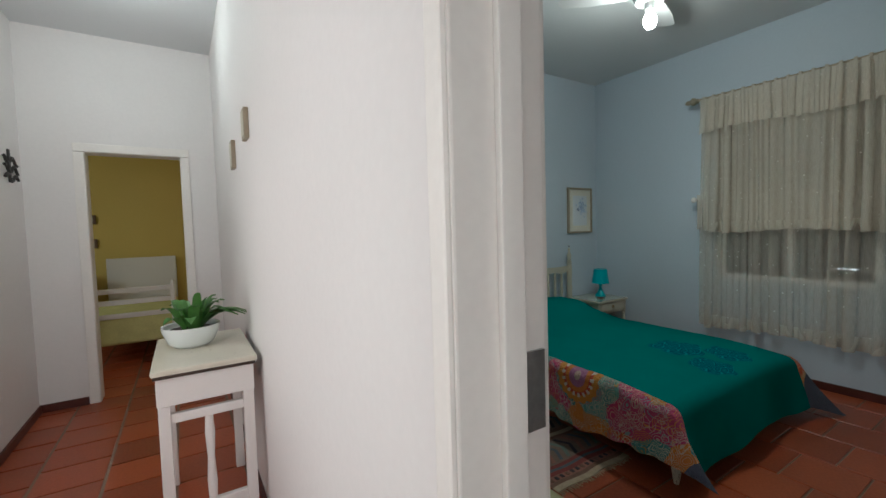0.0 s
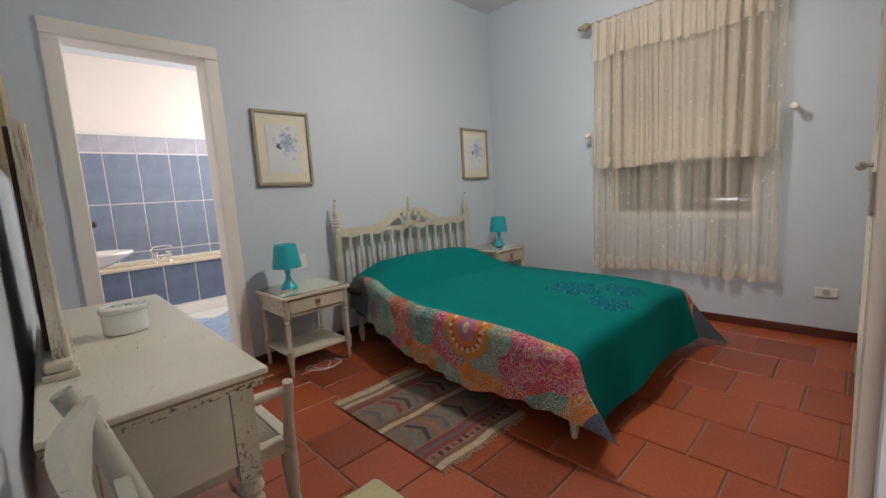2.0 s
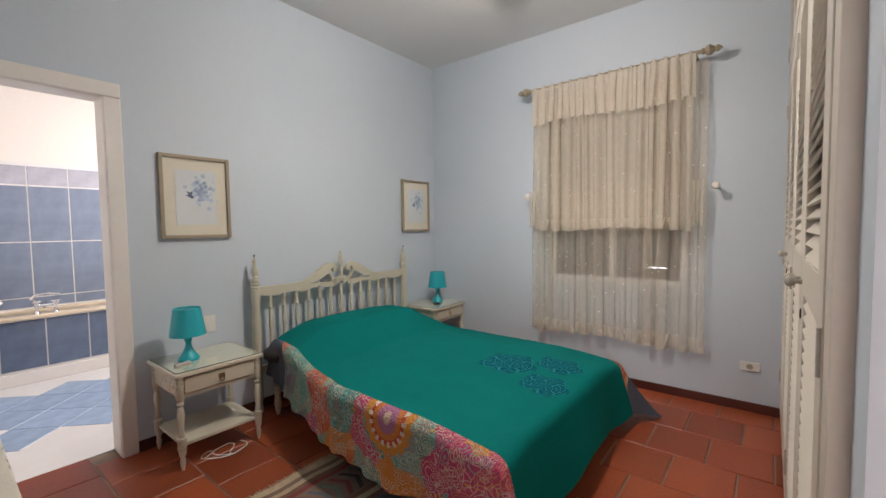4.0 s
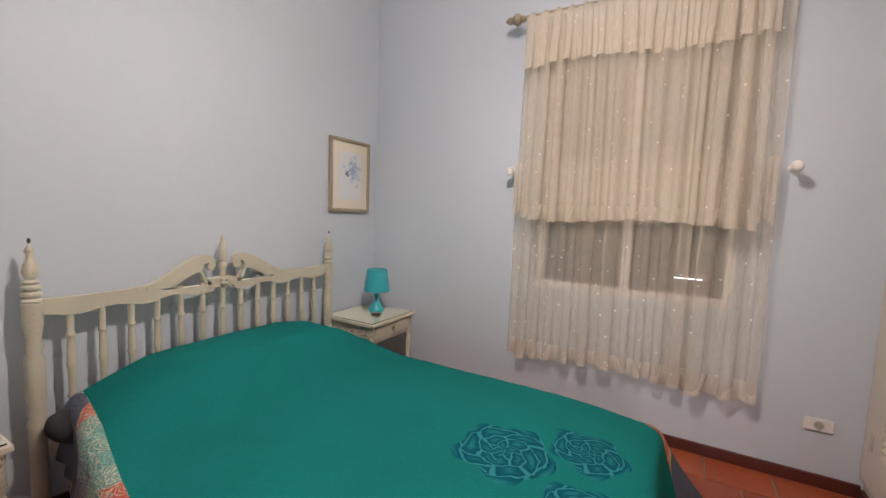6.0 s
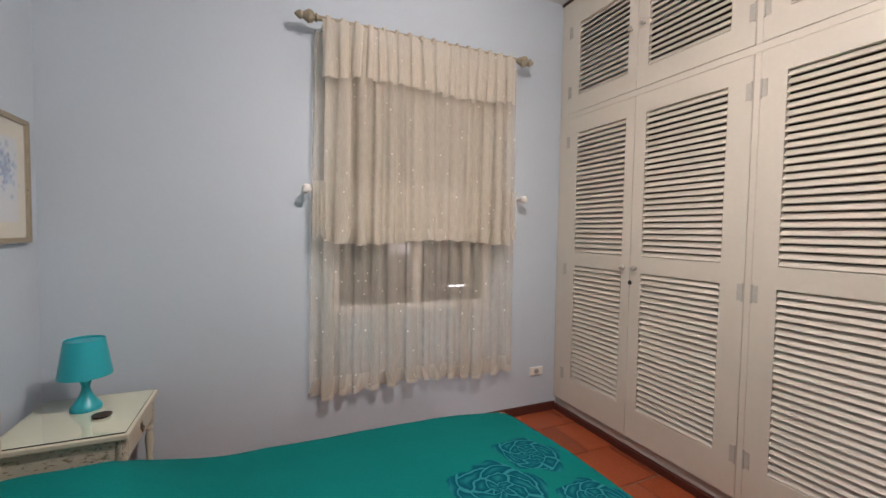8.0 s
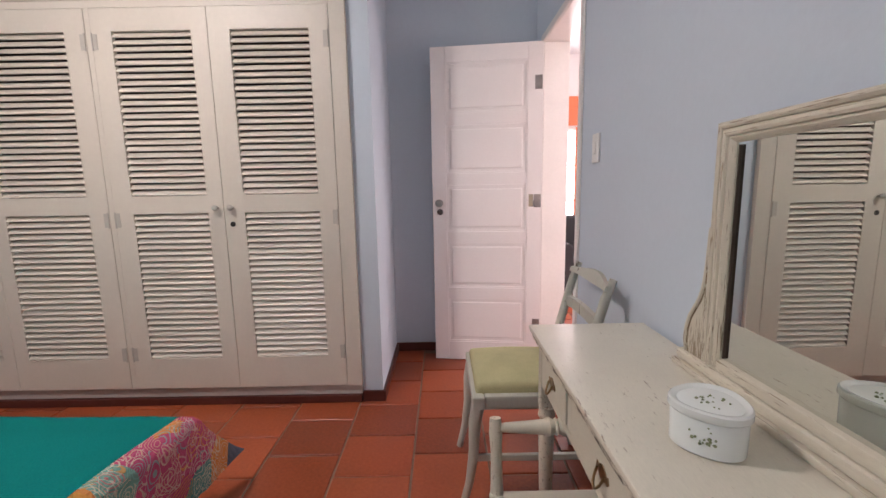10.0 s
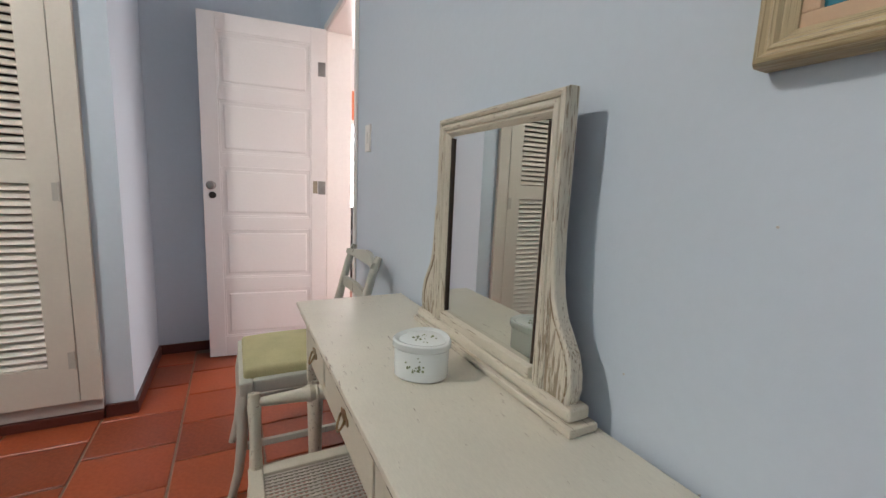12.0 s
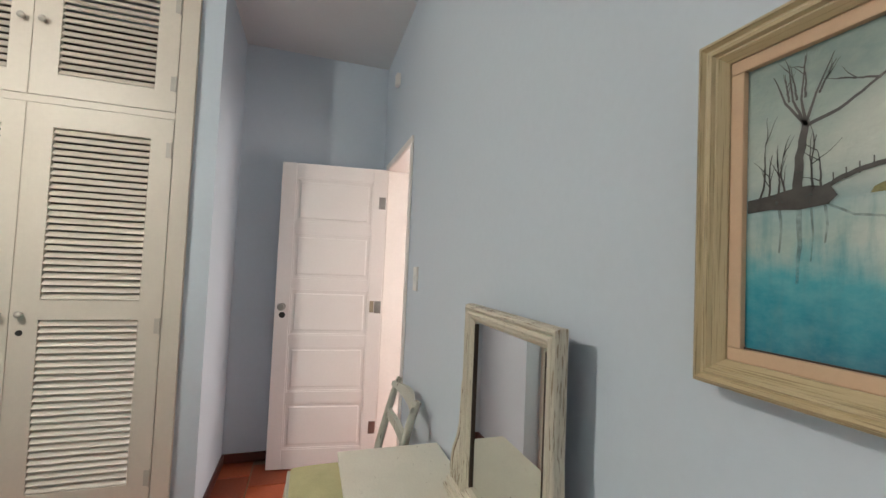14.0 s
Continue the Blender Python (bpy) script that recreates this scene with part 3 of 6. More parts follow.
def panel_door(name, w, h, label, panels=5, thick=0.035):
    """A panelled leaf in its own x (width), y (thickness), z; hinge line at x = 0."""
    t = thing(name, (0, 0, 0), label, "door", kind="structure")
    st, rail = 0.095, 0.075
    frame_bm = bmesh.new()
    box(frame_bm, 0, 0, 0, st, thick, h, 0.003)
    box(frame_bm, w - st, 0, 0, w, thick, h, 0.003)
    ph = (h - 0.13 - 0.10 - (panels - 1) * rail) / panels
    z = 0.13
    box(frame_bm, st, 0.0005, 0, w - st, thick - 0.0005, 0.13, 0.002)
    spots = []
    for i in range(panels):
        spots.append((z, z + ph))
        z += ph
        box(frame_bm, st, 0.0005, z, w - st, thick - 0.0005, z + (rail if i < panels - 1 else 0.0995), 0.002)
        z += rail
    part("leaf_frame", frame_bm, DOOR_WHITE, t)
    for z0, z1 in spots:
        bm = bmesh.new()
        box(bm, st - 0.004, 0.011, z0 - 0.004, w - st + 0.004, thick - 0.011, z1 + 0.004)
        box(bm, st + 0.028, 0.004, z0 + 0.028, w - st - 0.028, thick - 0.004, z1 - 0.028, 0.008, 2)
        part("panel", bm, DOOR_WHITE, t)
        bm = bmesh.new()
        for y0, y1 in ((0.0035, 0.010), (thick - 0.010, thick - 0.0035)):
            box(bm, st, y0, z0, st + 0.010, y1, z1, 0.002)
            box(bm, w - st - 0.010, y0, z0, w - st, y1, z1, 0.002)
            box(bm, st + 0.010, y0, z0, w - st - 0.010, y1, z0 + 0.010, 0.002)
            box(bm, st + 0.010, y0, z1 - 0.010, w - st - 0.010, y1, z1, 0.002)
        part("bead", bm, DOOR_WHITE, t)
    return t


# bedroom door, standing open into the alcove
d1 = panel_door("door_1", 0.715, 2.085, "white five-panel wooden door standing open")
for s in (-1, 1):
    y = 0.0 if s < 0 else 0.035
    k = part("knob", turned([(0, 0.022), (0.004 * s, 0.022), (0.006 * s, 0.009), (0.03 * s, 0.008), (0.036 * s, 0.02), (0.05 * s, 0.026), (0.062 * s, 0.02), (0.066 * s, 0.004)], (0.665, y, 1.095), 16, "y"), STEEL, d1, "round steel door knob", True)
    part("keyhole_plate", turned([(0, 0.021), (0.006 * s, 0.019), (0.008 * s, 0.004)], (0.665, y, 1.035), 16, "y"), BLACK, d1, "dark round keyhole plate", True)
for z in (0.22, 1.06, 1.80):
    part("hinge", boxed(0.004, 0.034, z, 0.05, 0.0375, z + 0.085, 0.001), STEEL, d1, "brown steel hinge")
part("worn_patch", boxed(0.054, 0.0342, 1.065, 0.082, 0.0362, 1.145, 0.0008), FRAME_TAN, d1, "tan scuffed patch beside the hinge")
part("latch", boxed(0.713, 0.010, 1.02, 0.7165, 0.026, 1.14, 0.001), STEEL, d1)
d1.matrix_world = pose(0.012, -0.447, 0.008, 0, 0, -7.0)

# bathroom door, folded back against its wall
d2 = panel_door("door_2", 0.64, 2.0, "white wooden bathroom door standing open")
part("knob", turned([(0, 0.022), (-0.005, 0.022), (-0.007, 0.008), (-0.035, 0.008), (-0.042, 0.02), (-0.055, 0.024), (-0.066, 0.016), (-0.068, 0.003)], (0.59, 0, 1.03), 14, "y"), BLACK, d2, "dark door knob", True)
d2.matrix_world = pose(0.270, 3.168, 0.008, 0, 0, 89)

# ---- window ----
w1 = thing("window_1", (3.80, 1.21, 0.80), "white wooden sash window with closed grey shutters outside", "window", kind="structure")
for y0, y1, z0, z1 in ((0.63, 0.68, 0.80, 2.22), (1.65, 1.70, 0.80, 2.22), (1.14, 1.19, 0.85, 2.17), (0.68, 1.65, 2.17, 2.22), (0.68, 1.65, 0.80, 0.85), (0.68, 1.14, 1.56, 1.605), (1.19, 1.65, 1.56, 1.605), (0.68, 1.14, 1.245, 1.285), (1.19, 1.65, 1.245, 1.285)):
    part("window_frame", boxed(3.775, y0, z0, 3.82, y1, z1, 0.004), FRAME_WHITE, w1)
for y0, y1 in ((0.68, 1.14), (1.19, 1.65)):
    part("window_panel", boxed(3.785, y0, 1.285, 3.81, y1, 1.56, 0.002), FRAME_WHITE, w1, "solid white middle panel")
    for z0, z1 in ((0.85, 1.245), (1.605, 2.17)):
        p = part("pane", boxed(3.795, y0, z0, 3.799, y1, z1), GLASS, w1, "clear glass pane")
        p.visible_shadow = False
part("window_sill", boxed(3.736, 0.632, 0.772, 3.82, 1.698, 0.7985, 0.004), FRAME_WHITE, w1)
sh = thing("window_shutter", (3.86, 1.21, 0.8), "closed dark grey louvred window shutters", "shutter", kind="structure")
for y0, y1 in ((0.635, 1.16), (1.17, 1.695)):
    for a, b, c, d in ((y0, y0 + 0.05, 0.805, 2.215), (y1 - 0.05, y1, 0.805, 2.215), (y0 + 0.05, y1 - 0.05, 0.805, 0.87), (y0 + 0.05, y1 - 0.05, 2.13, 2.215), (y0 + 0.05, y1 - 0.05, 1.435, 1.562)):
        part("shutter_frame", boxed(3.84, a, c, 3.872, b, d, 0.003), SHUTTER, sh)
    first = None
    for k in range(33):
        z = 0.885 + k * 0.0385
        if 1.44 < z < 1.54 or z > 2.14:
            continue
        # Slat split, its middle narrowed: the glowing backdrop makes a bright sliver.
        if k == 1 and y0 < 1:
            for q0, q1, half, dz in ((y0 + 0.05, 0.775, 0.022, 0), (0.775, 0.91, 0.0160, -0.0035), (0.91, y1 - 0.05, 0.022, 0)):
                bm = boxed(-half, q0, -0.003, half, q1, 0.003)
                bmesh.ops.rotate(bm, verts=bm.verts, matrix=Matrix.Rotation(radians(72), 3, "Y"))
                bmesh.ops.translate(bm, verts=bm.verts, vec=(3.856, 0, z + dz))
                part("broken_slat", bm, SHUTTER, sh, "piece of a slat split to show a bright slit")
            continue
        if first is None:
            bm = boxed(-0.022, y0 + 0.05, -0.003, 0.022, y1 - 0.05, 0.003)
            bmesh.ops.rotate(bm, verts=bm.verts, matrix=Matrix.Rotation(radians(72), 3, "Y"))
            bmesh.ops.translate(bm, verts=bm.verts, vec=(3.856, 0, z))
            first, z_first = part("slat", bm, SHUTTER, sh), z
        else:
            again("slat", first, (0, 0, z - z_first), sh)

# ---- wardrobe ----
WY = 0.09
wardrobe = thing("wardrobe", (2.42, 0.10, 0), "built-in cream wardrobe with four tall louvred doors", "wardrobe")
for x0, x1, z0, z1 in ((1.133, 1.213, 0.105, H - 0.005), (3.645, 3.725, 0.105, H - 0.005), (1.213, 3.645, 2.875, H - 0.005), (1.213, 3.645, 2.116, 2.152), (2.405, 2.432, 0.105, 2.116), (2.405, 2.432, 2.152, 2.875)):
    part("face_frame", boxed(x0, 0.05, z0, x1, 0.0875, z1, 0.002), LOUVRE, wardrobe)
part("cornice", boxed(1.133, 0.088, 2.928, 3.725, 0.100, 2.948, 0.004), DARK_LINE, wardrobe, "dark top moulding")
part("plinth", boxed(1.137, 0.02, 0.045, 3.727, 0.068, 0.103, 0.004), PLINTH_GREY, wardrobe, "grey painted plinth")
part("base_moulding", boxed(1.137, 0.02, 0, 3.727, 0.084, 0.043, 0.004), SKIRT, wardrobe, "dark red base board")
# Board coloured near-black so the cupboard's shade is in its paint.
part("interior", boxed(1.14, -0.675, 0.11, 3.72, -0.65, 2.9), DARK_LINE, wardrobe, "near-black board painting shade behind the louvres")
slat_cache = {}


def grid_frame(xs, zs, y0, y1, solid):
    """One board cut from a grid: cells where solid(i, j) holds, from y0 to y1 thick."""
    bm = bmesh.new()
    v = {}

    def vert(i, j, k):
        if (i, j, k) not in v:
            v[i, j, k] = bm.verts.new((xs[i], (y0, y1)[k], zs[j]))
        return v[i, j, k]
    nx, nz = len(xs) - 1, len(zs) - 1

    def full(i, j):
        return 0 <= i < nx and 0 <= j < nz and solid(i, j)
    for i in range(nx):
        for j in range(nz):
            if not full(i, j):
                continue
            for k in (0, 1):
                bm.faces.new([vert(a, b, k) for a, b in ((i, j), (i + 1, j), (i + 1, j + 1), (i, j + 1))])
            for di, dj, p, q in ((-1, 0, (i, j), (i, j + 1)), (1, 0, (i + 1, j), (i + 1, j + 1)), (0, -1, (i, j), (i + 1, j)), (0, 1, (i, j + 1), (i + 1, j + 1))):
                if not full(i + di, j + dj):
                    bm.faces.new([vert(*p, 0), vert(*q, 0), vert(*q, 1), vert(*p, 1)])
    bmesh.ops.recalc_face_normals(bm, faces=bm.faces)
    sharp = [e for e in bm.edges if len(e.link_faces) == 2 and e.calc_face_angle(0) > 0.5]
    bmesh.ops.bevel(bm, geom=sharp, offset=0.0018, segments=1, affect="EDGES")
    return bm


def louvre_door(x0, x1, z0, z1, panels, margin_l, margin_r, knob_x, hinge_x, hinge_zs, key):
    a, b = x0 + margin_l, x1 - margin_r
    edges = [z0] + [v for p in panels for v in p] + [z1]
    bm = grid_frame([x0, a, b, x1], edges, WY - 0.026, WY, lambda i, j: i != 1 or j % 2 == 0)
    door = part("door", bm, LOUVRE, wardrobe)
    wid = round(b - a, 3)
    for lo, hi in panels:
        n = max(1, round((hi - lo) / 0.0325))
        step = (hi - lo) / n
        for i in range(n):
            z = lo + (i + 0.5) * step
            if wid not in slat_cache:
                s = boxed(-wid / 2, -0.0160, -0.0030, wid / 2, 0.0160, 0.0030)
                bmesh.ops.rotate(s, verts=s.verts, matrix=Matrix.Rotation(radians(-50), 3, "X"))
                me = bpy.data.meshes.new("slat")
                s.to_mesh(me)
                s.free()
                me.materials.append(LOUVRE)
                slat_cache[wid] = me
            o = new("slat", slat_cache[wid])
            o.parent = door
            o.location = Vector(((a + b) / 2, WY - 0.0125, z)) - ORIGIN[wardrobe]
    kz = key
    part("knob", turned([(0, 0.008), (0.012, 0.006), (0.018, 0.013), (0.028, 0.016), (0.036, 0.010), (0.038, 0.002)], (knob_x, WY, kz), 14, "y"), HINGE, door, "small round knob", True)
    for hz in hinge_zs:
        part("hinge", boxed(hinge_x - 0.012, WY - 0.002, hz - 0.038, hinge_x + 0.012, WY + 0.0025, hz + 0.038, 0.001), HINGE, door, "painted metal hinge")
        part("hinge_pin", turned([(-0.042, 0.004), (0.042, 0.004)], (hinge_x + (0.012 if hinge_x < knob_x else -0.012) * -1, WY + 0.003, hz), 8), HINGE, door)
    return door


TALL, SHORT = [(0.285, 1.09), (1.185, 2.005)], [(2.262, 2.75)]
DOORS = ((1.2150, 1.8192, 0.10, 0.108, 1.775, 1.232), (1.8212, 2.4035, 0.085, 0.10, 1.855, 2.388), (2.4335, 3.0632, 0.108, 0.075, 3.02, 2.45), (3.0652, 3.6435, 0.065, 0.10, 3.105, 3.628))
for x0, x1, ml, mr, kx, hx in DOORS:
    d = louvre_door(x0, x1, 0.1075, 2.1145, TALL, ml, mr, kx, hx, (0.31, 1.06, 1.955), 1.118)
    if kx in (1.775, 3.02):
        part("key_plate", turned([(0, 0.014), (0.003, 0.013), (0.004, 0.003)], (kx + (0.004 if kx < 2 else 0.04), WY, 1.03), 14, "y"), BLACK, d, "dark round keyhole plate")
    louvre_door(x0, x1, 2.1535, 2.8735, SHORT, ml, mr, kx, hx, (2.30, 2.71), 2.51)

# ---- bed ----
ROSES = (((2.41, 1.36, 0.47), 0.17), ((2.59, 1.12, 0.46), 0.135), ((2.27, 1.07, 0.46), 0.13))
MEDALLION = (1.57, 1.49, 0.415)
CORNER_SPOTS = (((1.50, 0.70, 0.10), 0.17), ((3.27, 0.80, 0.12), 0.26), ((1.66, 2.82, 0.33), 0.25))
bed = thing("bed", (2.35, 1.9, 0), "double bed with a distressed cream headboard, neatly made", "bed")
ROSES = tuple((Vector(p) - Vector((2.35, 1.9, 0)), r) for p, r in ROSES)
MEDALLION = Vector(MEDALLION) - Vector((2.35, 1.9, 0))
CORNER_SPOTS = tuple((Vector(p) - Vector((2.35, 1.9, 0)), r) for p, r in CORNER_SPOTS)
PATCH, TEAL = patchwork(), teal_cover()

post = [(0, 0.022), (0.03, 0.026), (0.06, 0.02), (0.10, 0.027), (0.40, 0.027), (0.42, 0.032), (0.44, 0.024), (0.46, 0.030), (0.49, 0.024), (0.52, 0.031), (0.60, 0.028), (0.66, 0.031),
        (0.69, 0.022), (0.71, 0.029), (0.74, 0.022), (0.77, 0.027), (0.80, 0.030), (0.872, 0.030), (0.876, 0.024), (0.882, 0.030), (0.892, 0.021), (0.902, 0.030), (0.912, 0.030), (0.918, 0.019), (0.926, 0.028), (0.936, 0.028), (0.942, 0.018), (0.952, 0.026), (0.962, 0.017), (0.985, 0.025),
        (1.01, 0.022), (1.035, 0.012), (1.05, 0.010), (1.062, 0.015), (1.073, 0.012), (1.085, 0.004), (1.10, 0.003)]
HY = 2.93
for x in (1.692, 3.155):
    part("bedpost", turned(post, (x, HY, 0), 18), CREAM_WOOD_Z, bed, "turned cream bedpost with a finial", True)
    part("finial_tip", turned([(0, 0.004), (0.012, 0.006), (0.02, 0.001)], (x, HY, 1.092), 10), DARK_LINE, bed)
balu = [(0.30, 0.012), (0.36, 0.014), (0.44, 0.011), (0.455, 0.017), (0.47, 0.011), (0.485, 0.017), (0.50, 0.012), (0.56, 0.0125), (0.60, 0.0145), (0.612, 0.0175), (0.624, 0.0145), (0.69, 0.0135), (0.715, 0.011), (0.73, 0.017), (0.745, 0.011), (0.79, 0.013), (0.845, 0.011), (0.87, 0.011)]
b0 = part("baluster", turned(balu, (1.798, HY, 0), 12), CREAM_WOOD_Z, bed, "turned cream baluster", True)
for i in range(1, 13):
    again("baluster", b0, (0.1027 * i, 0, 0), bed)


def rail_low(x):
    u = abs(x - 2.418)
    return 0.828 - 0.018 * math.sin(min(1, u / 0.72) * 3 * math.pi) ** 2 + (0.004 if u < 0.3 else 0)


# top rail with a broken pediment: two scrolled halves, a slot under each
for side in (-1, 1):
    bm = bmesh.new()
    xs = [0.055 + i * 0.0170 for i in range(40)]
    low = [(2.418 + side * u, rail_low(2.418 + side * u)) for u in xs]
    top = [(2.418 + side * u, (0.887 - 0.006 * math.sin((u - 0.36) / 0.37 * math.pi) if u > 0.36 else 0.858 if u < 0.28 else 0.858 + 0.028 * (u - 0.28) / 0.08)) for u in xs]
    slab(bm, low + top[::-1], 0.026, lambda u, v, w: Vector((u, HY - 0.013 + w, v)))
    part("top_rail", bm, CREAM_WOOD, bed, "shaped cream top rail")
    bm = bmesh.new()
    out = [(0.40, 0.884), (0.34, 0.892), (0.29, 0.915), (0.24, 0.945), (0.19, 0.977), (0.14, 1.000), (0.10, 1.008), (0.07, 1.002), (0.05, 0.982), (0.044, 0.956), (0.054, 0.934), (0.074, 0.928), (0.090, 0.940), (0.086, 0.957), (0.074, 0.962),
           (0.098, 0.968), (0.115, 0.946), (0.108, 0.915), (0.090, 0.885), (0.072, 0.868), (0.058, 0.858), (0.094, 0.857), (0.112, 0.900), (0.126, 0.926), (0.155, 0.918), (0.20, 0.895), (0.25, 0.869), (0.40, 0.866)]
    slab(bm, [(2.418 + side * a, b) for a, b in out], 0.03, lambda u, v, w: Vector((u, HY - 0.015 + w, v)))
    part("scroll", bm, CREAM_WOOD, bed, "carved cream pediment scroll")
part("centre_rail", slab(bmesh.new(), [(2.33, 0.838), (2.506, 0.838), (2.506, 0.878), (2.46, 0.886), (2.418, 0.892), (2.376, 0.886), (2.33, 0.878)], 0.03, lambda u, v, w: Vector((u, HY - 0.015 + w, v))), CREAM_WOOD, bed)
part("centre_finial", turned([(0.885, 0.010), (0.90, 0.017), (0.915, 0.012), (0.93, 0.018), (0.95, 0.020), (0.965, 0.013), (0.98, 0.019), (1.0, 0.019), (1.03, 0.017), (1.05, 0.018), (1.065, 0.010), (1.075, 0.009), (1.085, 0.011), (1.095, 0.008), (1.104, 0.002)], (2.418, HY, 0), 16), CREAM_WOOD_Z, bed, "turned cream centre finial", True)
bm = bmesh.new()
for a in range(5):
    t = a / 5 * 2 * math.pi
    bmesh.ops.create_uvsphere(bm, u_segments=8, v_segments=6, radius=0.012, matrix=Matrix.Translation((2.418 + 0.016 * math.cos(t), HY - 0.022, 0.868 + 0.014 * math.sin(t))))
part("rosette", bm, CREAM_WOOD, bed, "carved flower", True)
part("lower_rail", boxed(1.71, HY - 0.014, 0.27, 3.135, HY + 0.014, 0.33, 0.004), CREAM_WOOD, bed)
part("bed_base", boxed(1.76, 1.0, 0.20, 2.84, 2.88, 0.40, 0.02), MATTRESS, bed, "dark bed base under the cover")
leg0 = part("leg", turned([(0, 0.012), (0.03, 0.018), (0.08, 0.024), (0.13, 0.019), (0.20, 0.027)], (1.64, 0.95, 0), 12), CREAM_WOOD_Z, bed, "short turned bed foot", True)
for dx, dy in ((1.12, 0.03), (0.12, 1.86), (1.40, 1.86)):
    again("leg", leg0, (dx, dy, 0), bed)


# bedspread: one cloth over the mattress, a cotton top turned down over patchwork sides
def west(y):
    return 1.560 + 0.219 * max(0.0, y - 1.88)


def east(y):
    return 3.095 - 0.02 * (y - 0.95)


FT, HEAD = 0.97, 2.895
R_WEST, R_EAST = 0.055, 0.05


def top_z(s, y):
    """Height of the made bed: s from 0 (west) to 1 (east)."""
    pillow = 0.145 * max(0, min(1, (y - 2.20) / 0.30)) ** 1.3 * (1 - 0.25 * max(0, (y - 2.72) / 0.18)) * (0.35 + 0.65 * min(1, 4 * s * (1 - s) * 1.6))
    sag = 0.012 * math.sin(s * math.pi) + 0.004 * noise.noise(Vector((s * 5, y * 3, 0))) + 0.003 * noise.noise(Vector((s * 14, y * 9, 4)))
    slope = -0.030 * min(1.0, max(0.0, (1.36 - y) / 0.38)) ** 1.4 + 0.012 * min(1.0, max(0.0, (y - 1.0) / 1.0)) - 0.030 * max(0.0, s - 0.75) / 0.25
    return 0.457 + pillow + sag + slope


def ease(bm_fn, nu, nv, name, mat, label, shoulder=0):
    bm = bmesh.new()
    g = [[bm.verts.new(bm_fn(i / nu, j / nv)) for i in range(nu + 1)] for j in range(nv + 1)]
    for j in range(nv):
        for i in range(nu):
            bm.faces.new((g[j][i], g[j][i + 1], g[j + 1][i + 1], g[j + 1][i])).material_index = int(i < shoulder)
    ob = part(name, bm, mat, cover, label, True)
    return ob


cover = thing("bedspread", (2.35, 1.9, 0.0), "sea-green bedspread with patchwork sides on the bed", "bedspread")


def roll(d, r=0.055):
    """Across an edge with a rounded shoulder: overhang and drop after a length d."""
    if d < r * 1.57:
        a = d / r
        return r * math.sin(a), r * (1 - math.cos(a))
    return r, r + d - r * 1.57


def cover_top(u, v):
    y = FT + (HEAD - FT) * v
    a, b = west(y) + R_WEST - 0.02, east(y) - R_EAST
    return Vector((a + (b - a) * u, y, top_z(u, y)))


ease(cover_top, 46, 60, "cover_top", TEAL, "sea-green cotton top with darker stitched roses")


def side_west(u, v):
    y = FT + (HEAD - FT) * v
    length = 0.345 - 0.03 * min(1.0, max(0.0, (1.36 - y) / 0.38)) + 0.022 * math.sin(y * 5.2) + 0.008 * abs(math.sin(y * 19)) - 0.10 * max(0, (y - 2.3) / 0.6)
    out, drop = roll(u * length, R_WEST)
    f = 0.012 * math.sin(y * 13 + 1) * u + 0.009 * math.sin(y * 41 + 2 * math.sin(y * 7)) * u ** 3 + 0.02 * u * u + 0.006 * noise.noise(Vector((y * 6, u * 4, 2)))
    return Vector((west(y) + R_WEST - 0.02 - out - f, y, top_z(0, y) - drop))


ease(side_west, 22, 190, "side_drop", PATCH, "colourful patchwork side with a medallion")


def side_east(u, v):
    y = FT + (HEAD - FT) * v
    length = 0.32 + 0.03 * math.sin(y * 6.1 + 1)
    out, drop = roll(u * length, R_EAST)
    f = 0.012 * math.sin(y * 12) * u + 0.03 * u
    return Vector((east(y) - R_EAST + out + f, y, top_z(1, y) - drop))


ease(side_east, 18, 70, "side_drop", [PATCH, TEAL], "colourful patchwork side", 6)


def foot_drop(u, v):
    a, b = west(FT) + R_WEST - 0.02, east(FT) - R_EAST
    x = a + (b - a) * u
    length = 0.345 + 0.02 * math.sin(x * 7 + 1) + 0.02 * abs(u - 0.5)
    out, drop = roll(v * length, 0.05)
    out += 0.085 * v
    f = 0.016 * math.sin(x * 9 + math.sin(x * 4)) * v + 0.008 * noise.noise(Vector((x * 5, v * 3, 7))) * v
    return Vector((x, FT - out - f, top_z(u, FT) - drop))


ease(foot_drop, 60, 18, "foot_drop", TEAL, "sea-green cotton foot of the cover")


def corner(side):
    """The loose corner between side and foot, falling as a pointed flap."""
    top = cover_top(0 if side < 0 else 1, 0)
    flare_x, flare_y, extra = (-0.02, -0.15, 0.0) if side < 0 else (0.17, -0.15, 0.08)

    def fn(u, v):
        ang = u * math.pi / 2
        c, s = math.cos(ang), math.sin(ang)
        a = (side_west if side < 0 else side_east)(v, 0) - top
        b = foot_drop(0 if side < 0 else 1, v) - top
        k = max(0.0, math.sin(2 * ang)) ** 1.3 * v ** 1.7
        cx, sy = max(0.0, c) ** 0.6, max(0.0, s) ** 0.6
        p = top + Vector((a.x * cx + b.x * sy, a.y * cx + b.y * sy, a.z * c * c + b.z * s * s))
        p += Vector((flare_x * k, flare_y * k, -extra * k))
        p.z = max(0.012, p.z)
        return p
    return fn


